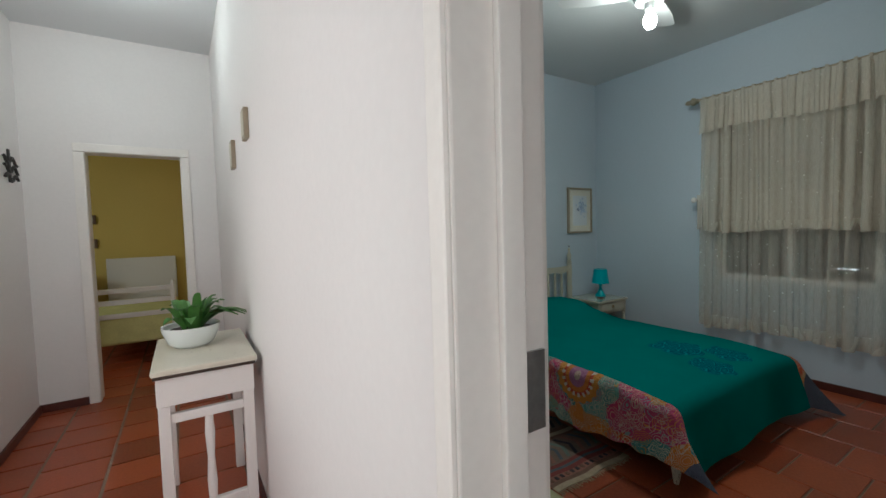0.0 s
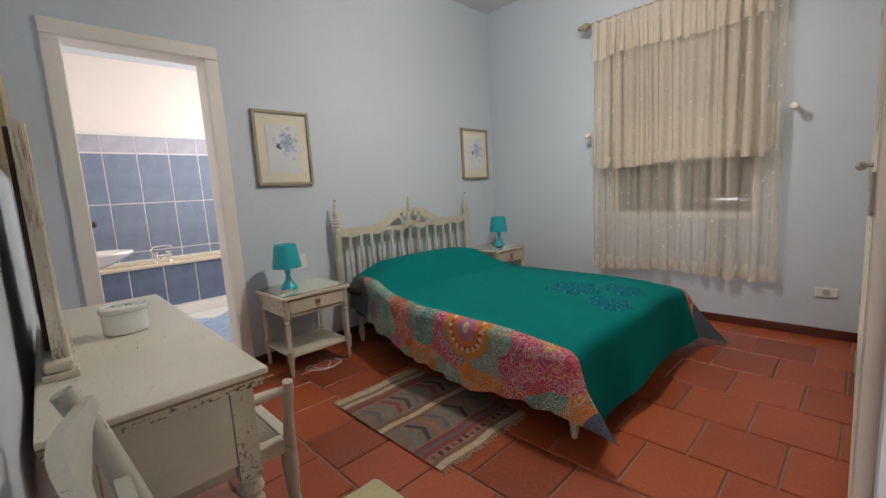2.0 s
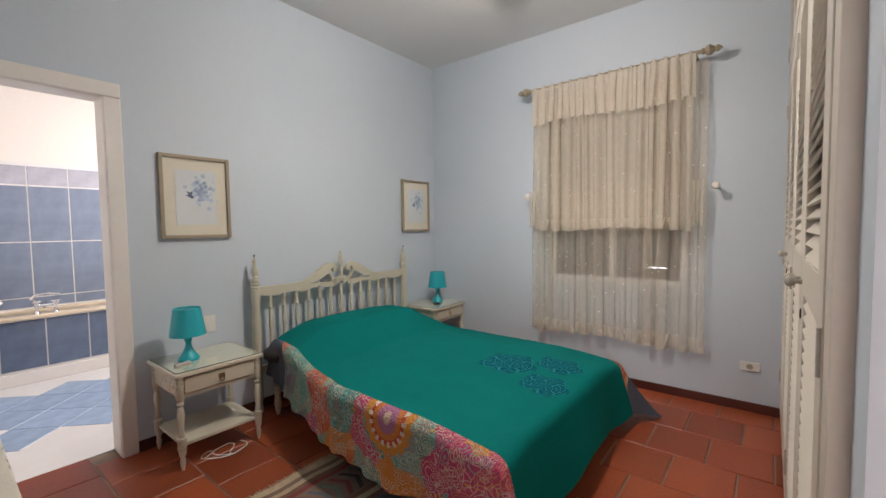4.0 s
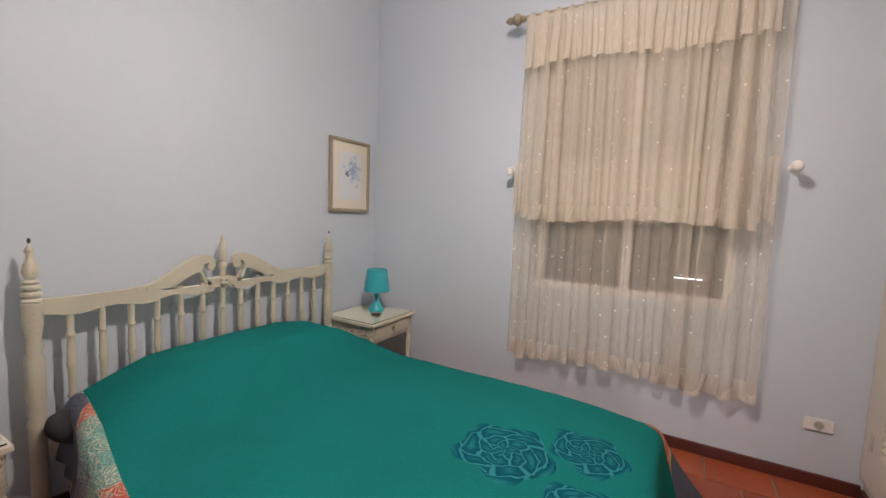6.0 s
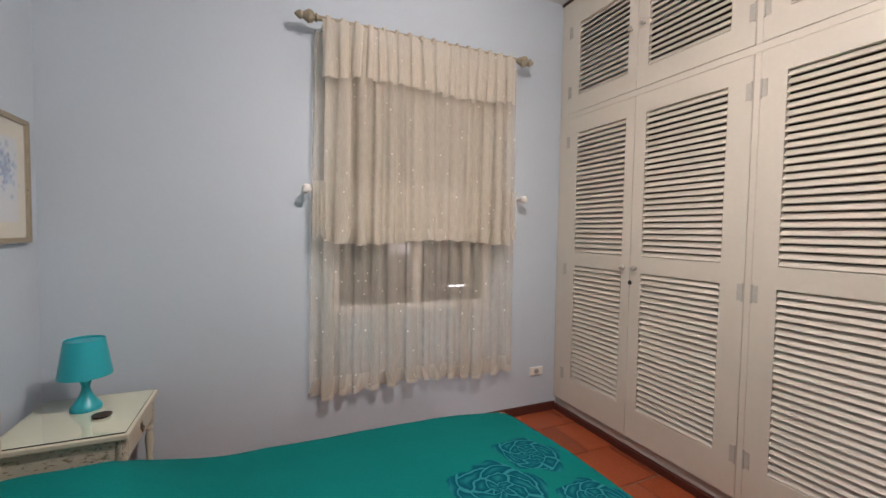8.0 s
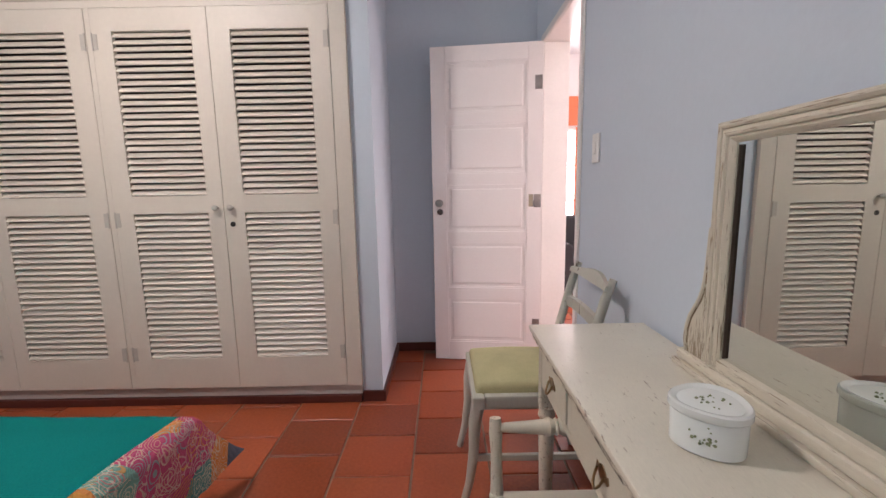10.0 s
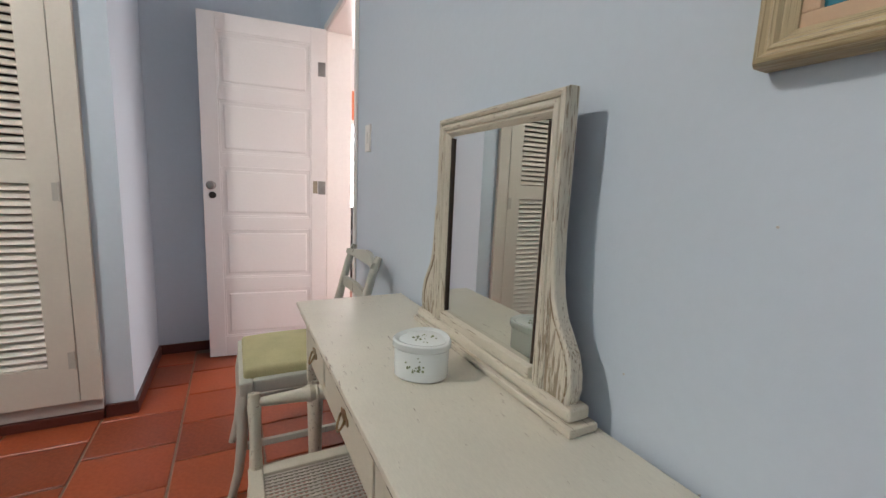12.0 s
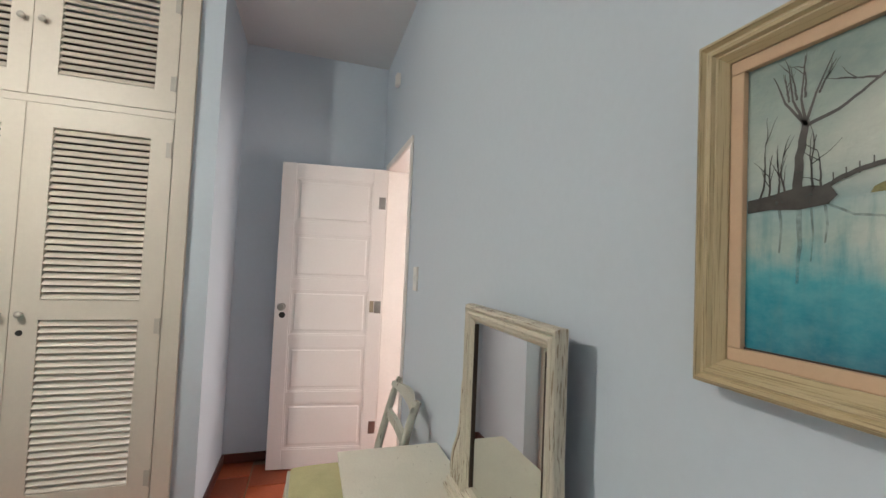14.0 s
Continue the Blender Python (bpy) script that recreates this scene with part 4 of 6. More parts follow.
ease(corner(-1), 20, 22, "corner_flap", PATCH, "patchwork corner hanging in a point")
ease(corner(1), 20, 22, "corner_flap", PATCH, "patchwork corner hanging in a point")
dark = thing("dark_cushion", (1.69, 2.80, 0.30), "dark grey patterned pillow end under the bedspread", "pillow")
bm = bmesh.new()
bmesh.ops.create_uvsphere(bm, u_segments=20, v_segments=12, radius=1.0, matrix=Matrix.Translation((1.742, 2.80, 0.425)) @ Matrix.Diagonal((0.065, 0.10, 0.055, 1)))
for v in bm.verts:
    v.co += Vector((0, 0, 0.008)) * noise.noise(v.co * 30)
part("pillow_body", bm, DARK_CLOTH, dark, "", True)

# ---- curtain ----
rod = thing("curtain_rod", (3.60, 1.14, 2.43), "tan carved wooden curtain rod on the wall", "curtain rod")
part("pole", turned([(0.55, 0.014), (1.80, 0.014)], (3.60, 0, 2.432), 12, "y"), FRAME_TAN, rod, "", True)
for y, s in ((0.55, -1), (1.80, 1)):
    part("finial", turned([(0, 0.014), (0.01 * s, 0.024), (0.02 * s, 0.016), (0.03 * s, 0.03), (0.05 * s, 0.036), (0.068 * s, 0.024), (0.078 * s, 0.016), (0.09 * s, 0.024), (0.105 * s, 0.018), (0.12 * s, 0.004)], (3.60, y, 2.432), 14, "y"), FRAME_TAN, rod, "carved finial", True)
    part("bracket", boxed(3.60, y - 0.04 * s - 0.012, 2.415, 3.729, y - 0.04 * s + 0.012, 2.436, 0.004), CREAM_WOOD, rod)

curtain = thing("curtain", (3.61, 1.2, 0.36), "cream embroidered voile curtain in two tiers", "curtain")


def cloth(name, y0, y1, z0, z1, x, folds, depth, mat, label, seed, scallop=0.0, nu=300, nv=40, calm=(0.5, 0.0), waves=30):
    """A hanging cloth whose pleats double over; calm = centre and width of a flat stretch, waves shape the lower hem."""
    rnd = random.Random(seed)
    ph = [rnd.uniform(0, 6.28) for _ in range(6)]
    bm = bmesh.new()
    rows = []
    over = 2.5 * (y1 - y0) / (4 * math.pi * folds)
    for j in range(nv + 1):
        v = j / nv
        row = []
        for i in range(nu + 1):
            u = i / nu
            uu = u + 0.016 * math.sin(u * 13 + ph[0]) + 0.006 * math.sin(u * 31 + ph[1] + v * 1.2)
            swing = uu * folds * 6.283 + ph[2] + 0.5 * math.sin(v * 2 + u * 9)
            full = 0.60 + 0.40 * math.sin(u * 17 + ph[3])
            if calm[1]:
                full *= 1 - 0.85 * math.exp(-((u - calm[0]) / calm[1]) ** 4)
            amp = depth * (0.55 + 0.45 * v) * (0.25 + 0.75 * full)
            wave = math.sin(swing) + 0.18 * math.sin(swing * 2.3 + ph[4]) * (1 - v * 0.5)
            low = z0 + scallop * abs(math.sin(u * waves)) + 0.014 * math.sin(u * 8 + ph[1])
            y = y0 + (y1 - y0) * u - over * full * math.sin(2 * swing)
            row.append(bm.verts.new((x + wave * amp, y, z1 + (low - z1) * v)))
        rows.append(row)
    for a, b in zip(rows, rows[1:]):
        for i in range(nu):
            bm.faces.new((a[i], a[i + 1], b[i + 1], b[i]))
    return part(name, bm, mat, curtain, label, True)


cloth("lower_tier", 0.515, 1.82, 0.365, 2.40, 3.672, 13, 0.036, VOILE, "thin voile panel to below the sill", 3, 0.012)
cloth("upper_tier", 0.595, 1.765, 1.243, 2.405, 3.612, 13, 0.060, VOILE_THICK, "embroidered middle tier", 5, 0.010, calm=(0.47, 0.30))
cloth("hem_lace", 0.595, 1.765, 1.240, 1.33, 3.609, 13, 0.060, VOILE_HEM, "lace hem", 5, 0.010, nv=6, calm=(0.47, 0.30))
cloth("valance", 0.575, 1.785, 2.125, 2.425, 3.572, 17, 0.026, VOILE_LACE, "gathered lace valance", 9, 0.014, nv=16, waves=38)
cloth("side_panel", 1.755, 1.825, 1.27, 1.58, 3.625, 3, 0.014, VOILE_THICK, "gathered side", 12, 0.006, nu=40, nv=14)
cloth("side_panel", 0.525, 0.60, 1.27, 1.58, 3.625, 3, 0.014, VOILE_THICK, "gathered side", 14, 0.006, nu=40, nv=14)
cloth("hem_lace", 0.515, 1.82, 0.360, 0.47, 3.669, 13, 0.036, VOILE_HEM, "lace hem", 3, 0.012, nv=6)
t0 = part("tab", boxed(3.578, 0.60, 2.412, 3.622, 0.622, 2.452, 0.008), VOILE_LACE, curtain, "cloth loop over the rod")
for i in range(1, 16):
    again("tab", t0, (0, i * 0.076, 0), curtain)
for y in (1.855, 0.455):
    hb = thing("curtain_holdback", (3.729, y, 1.535), "white painted wooden curtain holdback knob", "holdback")
    part("stem", turned([(0, 0.018), (-0.01, 0.012), (-0.07, 0.011)], (3.729, y, 1.535), 12, "x"), FRAME_WHITE, hb, "", True)
    part("knob", turned([(-0.07, 0.011), (-0.08, 0.022), (-0.10, 0.026), (-0.112, 0.018), (-0.116, 0.004)], (3.729, y, 1.535), 14, "x"), FRAME_WHITE, hb, "", True)

# ---- wall fittings ----
ol = thing("wall_outlet", (3.729, 0.25, 0.308), "white double power outlet on the wall", "outlet")
part("plate", boxed(3.719, 0.195, 0.278, 3.7295, 0.305, 0.338, 0.003), WHITE_PLASTIC, ol)
part("socket", turned([(0, 0.02), (-0.003, 0.019), (-0.0035, 0.012)], (3.7185, 0.25, 0.308), 16, "x"), HINGE, ol, "grey socket face")
for dy in (-0.006, 0.006):
    part("pin_hole", turned([(0, 0.0025), (-0.001, 0.0025)], (3.7147, 0.25 + dy, 0.308), 8, "x"), BLACK, ol)
sw = thing("light_switch", (0.0, 0.497, 1.36), "white light switch plate beside the door", "switch")
part("plate", boxed(0.0, 0.462, 1.295, 0.010, 0.532, 1.415, 0.003), WHITE_PLASTIC, sw)
part("rocker", boxed(0.010, 0.482, 1.33, 0.015, 0.512, 1.38, 0.003), WHITE_PLASTIC, sw)
al = thing("wall_sensor", (0.0, -0.19, 2.66), "small white sensor on the wall above the door", "sensor")
part("housing", boxed(0, -0.22, 2.62, 0.03, -0.16, 2.70, 0.008), WHITE_PLASTIC, al)
bo = thing("bedside_outlet", (1.42, 3.0095, 0.66), "white wall outlet behind the bedside lamp", "outlet")
part("plate", boxed(1.385, 3.0, 0.62, 1.455, 3.0095, 0.73, 0.003), WHITE_PLASTIC, bo)


for y, z in ((2.14, 1.12), (1.96, 0.86), (2.10, 0.745)):
    nl = thing("wall_nail", (0.0, y, z), "tiny grey nail in the pale blue wall", "nail")
    part("nail_head", turned([(-0.004, 0.001), (0.002, 0.001), (0.0025, 0.0018), (0.003, 0.0016)], (0.0, y, z), 8, "x"), PLINTH_GREY, nl)

# ---- bedside tables and lamps ----
def nightstand():
    x0, x1, y0, y1, top = 1.06, 1.54, 2.56, 2.985, 0.53
    t = thing("nightstand", (1.30, 2.765, 0), "distressed cream nightstand with one drawer and a shelf", "nightstand", "pair of bedside tables")
    part("tabletop", boxed(x0, y0, top - 0.022, x1, y1, top, 0.006, 3), CREAM_WOOD, t)
    part("glass_top", boxed(x0 + 0.012, y0 + 0.012, top + 0.0005, x1 - 0.012, y1 - 0.012, top + 0.005, 0.001), GREEN_GLASS, t, "sheet of glass").visible_shadow = False
    part("side_panel", boxed(x0 + 0.02, y0 + 0.04, 0.40, x0 + 0.036, y1 - 0.03, top - 0.022), CREAM_WOOD, t)
    part("side_panel", boxed(x1 - 0.036, y0 + 0.04, 0.40, x1 - 0.02, y1 - 0.03, top - 0.022), CREAM_WOOD, t)
    part("back_panel", boxed(x0 + 0.036, y1 - 0.04, 0.40, x1 - 0.036, y1 - 0.025, top - 0.022), CREAM_WOOD, t)
    part("apron", boxed(x0 + 0.045, y0 + 0.025, 0.392, x1 - 0.045, y0 + 0.035, 0.412, 0.002), CREAM_WOOD, t)
    dr = part("drawer", boxed(x0 + 0.052, y0 + 0.014, 0.416, x1 - 0.052, y0 + 0.034, 0.500, 0.005), CREAM_WOOD, t, "cream drawer front")
    # Near-black box: the shade round the drawer front is given as colour.
    part("drawer_gap", boxed(x0 + 0.046, y0 + 0.028, 0.41, x1 - 0.046, y0 + 0.0335, 0.506), DARK_LINE, t)
    part("handle_plate", boxed((x0 + x1) / 2 - 0.018, y0 + 0.0115, 0.448, (x0 + x1) / 2 + 0.018, y0 + 0.0145, 0.474, 0.001), BRASS, dr, "aged brass plate")
    bm = bmesh.new()
    tube(bm, [((x0 + x1) / 2 + 0.012 * math.cos(a), y0 + 0.008, 0.452 + 0.022 * math.sin(a)) for a in [math.pi + k * math.pi / 8 for k in range(9)]], 0.0025, 6)
    part("drawer_pull", bm, BRASS, dr, "drop brass pull")
    prof = [(0, 0.007), (0.02, 0.011), (0.05, 0.015), (0.07, 0.010), (0.085, 0.017), (0.11, 0.019), (0.118, 0.022), (0.175, 0.022), (0.18, 0.013), (0.195, 0.018), (0.21, 0.012), (0.25, 0.014), (0.30, 0.019), (0.335, 0.015), (0.345, 0.011), (0.36, 0.018), (0.375, 0.013), (0.39, 0.021), (0.508, 0.021)]
    first = None
    for x in (x0 + 0.032, x1 - 0.032):
        for y in (y0 + 0.032, y1 - 0.032):
            if first is None:
                first = part("leg", turned(prof, (x, y, 0), 12), CREAM_WOOD_Z, t, "turned leg", True)
                fx, fy = x, y
            else:
                again("leg", first, (x - fx, y - fy, 0), t)
    part("shelf", boxed(x0 + 0.03, y0 + 0.03, 0.128, x1 - 0.03, y1 - 0.03, 0.146, 0.004), CREAM_WOOD, t)
    return t


ns = nightstand()
copy_thing(ns, pose(3.395, 2.745, 0))


def table_lamp():
    t = thing("table_lamp", (1.21, 2.78, 0.5355), "small plain turquoise table lamp on a nightstand", "lamp", "pair of bedside lamps")
    z = 0.536
    part("base", turned([(0, 0.055), (0.006, 0.056), (0.016, 0.053), (0.030, 0.043), (0.048, 0.031), (0.066, 0.022), (0.084, 0.016), (0.098, 0.0145), (0.112, 0.019), (0.124, 0.021), (0.136, 0.016), (0.165, 0.012)], (1.21, 2.78, z), 24), TEAL_PLASTIC, t, "flared turquoise base", True)
    bm = lathe(bmesh.new(), [(0.145, 0.094), (0.30, 0.070), (0.298, 0.067), (0.147, 0.091)], (1.21, 2.78, z), 32, cap=False)
    part("shade", bm, TEAL_PLASTIC, t, "tapered turquoise shade", True)
    part("shade_ring", turned([(0.288, 0.066), (0.292, 0.066)], (1.21, 2.78, z), 24), TEAL_PLASTIC, t)
    return t


tl = table_lamp()
copy_thing(tl, pose(3.47, 2.765, 0.5355, 0, 0, 30))
cord = thing("power_cord", (1.30, 2.62, 0.005), "thin white lamp cord lying on the floor", "cord")
bm = bmesh.new()
tube(bm, [(1.20 + 0.20 * k / 24 + 0.05 * math.sin(k * 0.9), 2.60 + 0.07 * math.sin(k * 0.55), 0.006 + 0.004 * (k % 3 == 0)) for k in range(25)], 0.003, 6)
part("cable", bm, CORD, cord)
pad = thing("remote_control", (1.15, 2.70, 0.536), "flat grey remote control on the nightstand", "remote control")
part("body", boxed(1.11, 2.685, 0.536, 1.19, 2.72, 0.548, 0.004), PLINTH_GREY, pad)
pad = thing("small_dish", (3.36, 2.68, 0.536), "small dark flat dish on the nightstand", "dish")
part("plate", turned([(0, 0.03), (0.004, 0.034), (0.007, 0.035), (0.006, 0.028)], (3.36, 2.68, 0.536), 20), DARK_LINE, pad)


# ---- framed prints ----
def blot(bm, outline, y, cx, cz, s):
    vs = [bm.verts.new((cx + a * s, y, cz + b * s)) for a, b in outline]
    bm.faces.new(vs)


BIRD_BLUE = paint("blue_grey_ink", (0.23, 0.29, 0.44), 0.8, 0.4, 22, 120)
BIRD_DARK = paint("dark_blue_ink", (0.05, 0.07, 0.14), 0.8, 0.3, 30, 120)
SAGE = paint("pale_blue_ink", (0.36, 0.45, 0.56), 0.8, 0.25, 25, 120)


def framed_print():
    x0, x1, z0, z1 = 1.168, 1.573, 1.232, 1.745
    t = thing("framed_print", (1.37, 3.0100, 1.232), "small bird and flower print in a narrow tan frame", "picture", "pair of prints above the bed")
    f = 0.022
    for a, b, c, d in ((x0, x0 + f, z0, z1), (x1 - f, x1, z0, z1), (x0 + f, x1 - f, z0, z0 + f), (x0 + f, x1 - f, z1 - f, z1)):
        part("frame_rail", boxed(a, 2.9830, c, b, 3.0095, d, 0.004), FRAME_TAN, t)
    part("mount", boxed(x0 + f, 2.9980, z0 + f, x1 - f, 3.0020, z1 - f), PAPER, t, "cream mount")
    part("print", boxed(x0 + 0.085, 2.9945, z0 + 0.085, x1 - 0.085, 2.9975, z1 - 0.09), PRINT_PAPER, t, "off-white paper")
    cx, cz = (x0 + x1) / 2 + 0.012, (z0 + z1) / 2 + 0.03
    rnd = random.Random(4)
    bm = bmesh.new()
    for k in range(60):
        ax, az = rnd.gauss(0.012, 0.030), rnd.gauss(0.012, 0.038)
        r = rnd.uniform(0.006, 0.016)
        blot(bm, [(math.cos(q) * rnd.uniform(0.7, 1.2), math.sin(q) * rnd.uniform(0.7, 1.2)) for q in [i * math.pi / 4 for i in range(8)]], 2.9935 - k * 0.00002, cx + ax, cz + az, r)
    part("flowers", bm, SAGE, t, "pale blue flowers")
    bm = bmesh.new()
    for k in range(40):
        ax, az = rnd.gauss(0.02, 0.022), rnd.gauss(0.005, 0.034)
        blot(bm, [(math.cos(q) * rnd.uniform(0.6, 1.2), math.sin(q) * rnd.uniform(0.6, 1.2)) for q in [i * math.pi / 4 for i in range(8)]], 2.9925 - k * 0.00002, cx + ax, cz + az, rnd.uniform(0.005, 0.011))
    part("petals", bm, BIRD_BLUE, t, "blue-grey petals")
    bm = bmesh.new()
    blot(bm, [(-1.0, 0.1), (-0.2, 0.35), (0.5, 0.1), (0.9, -0.5), (0.3, -0.7), (-0.2, -0.3)], 2.9918, cx - 0.05, cz - 0.022, 0.026)
    blot(bm, [(-0.2, 0.2), (-0.9, 1.2), (-0.1, 0.9), (0.3, 0.2)], 2.9916, cx - 0.05, cz - 0.022, 0.024)
    blot(bm, [(0.4, 0.2), (0.7, 1.3), (0.0, 0.9), (0.0, 0.2)], 2.9914, cx - 0.05, cz - 0.022, 0.022)
    part("bird", bm, BIRD_DARK, t, "small dark blue bird")
    p = part("glazing", boxed(x0 + f, 2.9885, z0 + f, x1 - f, 2.9903, z1 - f), GLASS, t, "clear picture glass")
    p.visible_shadow = False
    return t


fp = framed_print()
copy_thing(fp, pose(3.422, 3.01, 1.24))

# ---- dressing table ----
DX, DZ = 0.388, 0.756
dt = thing("dressing_table", (0.2, 1.56, 0), "distressed cream dressing table with three drawers", "dressing table")
part("tabletop", boxed(0.018, 1.0, DZ - 0.014, DX, 2.205, DZ, 0.004, 2), CREAM_TOP, dt, "rubbed cream tabletop")
part("edge_moulding", boxed(0.02, 1.006, DZ - 0.030, DX - 0.007, 2.199, DZ - 0.017, 0.005, 3), CREAM_EDGE, dt, "worn moulded edge")
part("under_moulding", boxed(0.022, 1.012, DZ - 0.040, DX - 0.010, 2.193, DZ - 0.029, 0.003), CREAM_EDGE, dt)
part("edge_groove", boxed(0.019, 1.004, DZ - 0.020, DX - 0.004, 2.201, DZ - 0.0138, 0.001), GROOVE, dt, "rubbed brown line round the top")
part("back_panel", boxed(0.03, 1.05, 0.585, 0.045, 2.155, DZ - 0.041), CREAM_WOOD, dt)
for y in (1.03, 2.157):
    part("side_panel", boxed(0.088, y, 0.545, 0.311, y + 0.018, DZ - 0.041, 0.002), CREAM_WOOD, dt)
part("front_rail", boxed(0.335, 1.06, 0.575, 0.358, 2.145, 0.597, 0.003), CREAM_WOOD, dt)
# Backing painted near-black to put shade into the gaps between drawers.
part("front_backing", boxed(0.325, 1.065, 0.597, 0.345, 2.14, DZ - 0.041), DARK_LINE, dt, "near-black backing that paints shade round the drawers")
for y0, y1 in ((1.065, 1.325), (1.36, 1.765), (1.82, 2.14)):
    dr = part("drawer", boxed(0.338, y0 + 0.004, 0.601, 0.361, y1 - 0.004, DZ - 0.044, 0.004), CREAM_WOOD, dt, "cream drawer front")
    ym, zm = (y0 + y1) / 2, 0.645
    bm = bmesh.new()
    out = [(0.042, 0.0), (0.036, 0.014), (0.026, 0.008), (0.016, 0.018), (0.0, 0.022), (-0.016, 0.018), (-0.026, 0.008), (-0.036, 0.014), (-0.042, 0.0), (-0.034, -0.008), (-0.022, -0.006), (-0.01, -0.014), (0.0, -0.017), (0.01, -0.014), (0.022, -0.006), (0.034, -0.008)]
    slab(bm, [(a * 0.75, b * 0.9) for a, b in out], 0.002, lambda u, v, w: Vector((0.361 + w, ym + u, zm + v)))
    part("handle_plate", bm, BRASS, dr, "pierced aged brass plate")
    bm = bmesh.new()
    tube(bm, [(0.366 + 0.012 * math.sin(math.pi * k / 10), ym + 0.017 * math.cos(math.pi * k / 10), zm + 0.004 - 0.030 * math.sin(math.pi * k / 10)) for k in range(11)], 0.0028, 8)
    part("bail_pull", bm, BRASS, dr, "aged brass bail pull")
for y0, y1 in ((1.327, 1.358), (1.767, 1.818)):
    part("divider", boxed(0.335, y0, 0.598, 0.358, y1, DZ - 0.041, 0.002), CREAM_WOOD, dt)
leg_prof = [(0, 0.012), (0.03, 0.016), (0.10, 0.019), (0.30, 0.023), (0.44, 0.026), (0.455, 0.020), (0.47, 0.028), (0.49, 0.022), (0.50, 0.026)]
for x in (0.062, 0.337):
    for y in (1.048, 2.157):
        leg = part("leg", turned(leg_prof, (x, y, 0), 14), CREAM_WOOD_Z, dt, "turned leg", True)
        part("leg_block", boxed(x - 0.024, y - 0.018, 0.50, x + 0.024, y + 0.018, DZ - 0.041, 0.003), CREAM_WOOD_Z, leg)

# ---- dressing mirror ----
mr = thing("dressing_mirror", (0.06, 1.63, DZ), "olive-cream distressed wooden mirror with scrolled sides", "mirror")
part("base_board", boxed(0.030, 1.30, DZ, 0.094, 1.945, DZ + 0.016, 0.005, 2), OLIVE_WOOD_Y, mr, "worn moulded base")
part("base_rail", boxed(0.036, 1.306, DZ + 0.016, 0.086, 1.932, DZ + 0.042, 0.010, 3), OLIVE_WOOD_Y, mr)
MIRROR_PROFILE = ((0, 0), (0, 0.018), (0.003, 0.026), (0.009, 0.029), (0.014, 0.026), (0.016, 0.021), (0.019, 0.026), (0.025, 0.028), (0.030, 0.026), (0.032, 0.021), (0.036, 0.022), (0.041, 0.018), (0.046, 0.013), (0.046, 0))


def mirror_bar(side):
    """One reeded bar of the mirror frame, mitred at its upper corners."""
    bm = bmesh.new()
    ends = []
    for end in (0, 1):
        ring = []
        for w, h in MIRROR_PROFILE:
            if side == "top":
                y, z = (1.390 + w, 1.322 - w) if end == 0 else (1.857 - w, 1.322 - w)
            else:
                y = 1.390 + w if side == "near" else 1.857 - w
                z = DZ + 0.042 if end == 0 else 1.322 - w
            ring.append(bm.verts.new((0.052 + h, y, z)))
        ends.append(ring)
    for i in range(len(MIRROR_PROFILE) - 1):
        bm.faces.new((ends[0][i], ends[0][i + 1], ends[1][i + 1], ends[1][i]))
    bm.faces.new(ends[0])
    bm.faces.new(ends[1])
    return bm


part("stile", mirror_bar("near"), OLIVE_WOOD, mr, "rubbed reeded upright")
part("stile", mirror_bar("far"), OLIVE_WOOD, mr, "rubbed reeded upright")
part("top_rail", mirror_bar("top"), OLIVE_WOOD_Y, mr, "rubbed reeded top rail")
part("bottom_rail", boxed(0.040, 1.444, DZ + 0.042, 0.080, 1.815, 0.822, 0.004), OLIVE_WOOD_Y, mr)
part("mirror_glass", boxed(0.058, 1.434, 0.822, 0.064, 1.813, 1.278), MIRROR, mr, "silvered mirror glass")
part("mirror_back", boxed(0.042, 1.415, 0.80, 0.0515, 1.832, 1.31, 0.002), DARK_LINE, mr, "dark backing board")
for a in ((1.448, 0.826, 1.451, 1.271), (1.808, 0.826, 1.811, 1.271)):
    part("inner_bead", boxed(0.064, a[0], a[1], 0.070, a[2], a[3]), DARK_LINE, mr)
for s, y in ((-1, 1.391), (1, 1.856)):
    out = [(0, DZ + 0.042), (0.062, DZ + 0.042), (0.068, 0.825), (0.066, 0.855), (0.056, 0.885), (0.040, 0.91), (0.024, 0.935), (0.012, 0.97), (0.006, 1.01), (0.002, 1.08), (0, 1.10)]
    bm = slab(bmesh.new(), [(y + s * a, b) for a, b in out], 0.024, lambda u, v, w: Vector((0.053 + w, u, v)))
    part("scroll_bracket", bm, OLIVE_WOOD, mr, "scrolled side bracket")
    bead = tube(bmesh.new(), [(0.076, y + s * (a - 0.004), b) for a, b in out[1:]], 0.0055, 8)
    part("bracket_bead", bead, OLIVE_WOOD, mr, "rubbed bead along the scroll", True)
    bead = tube(bmesh.new(), [(0.0775, y + s * max(0.0, a - 0.012), b) for a, b in out[1:]], 0.0018, 6)
    part("bracket_line", bead, GROOVE, mr, "brown line inside the bead", True)

# ---- lidded porcelain box ----
pb = thing("porcelain_box", (0.215, 1.635, DZ), "white lidded porcelain box with painted flowers", "box")


def lobed(r, k=0.05):
    return [(r * (1 + k * math.cos(3 * a + 0.6)) * math.cos(a), r * (1 + k * math.cos(3 * a + 0.6)) * math.sin(a)) for a in [i * 2 * math.pi / 48 for i in range(48)]]


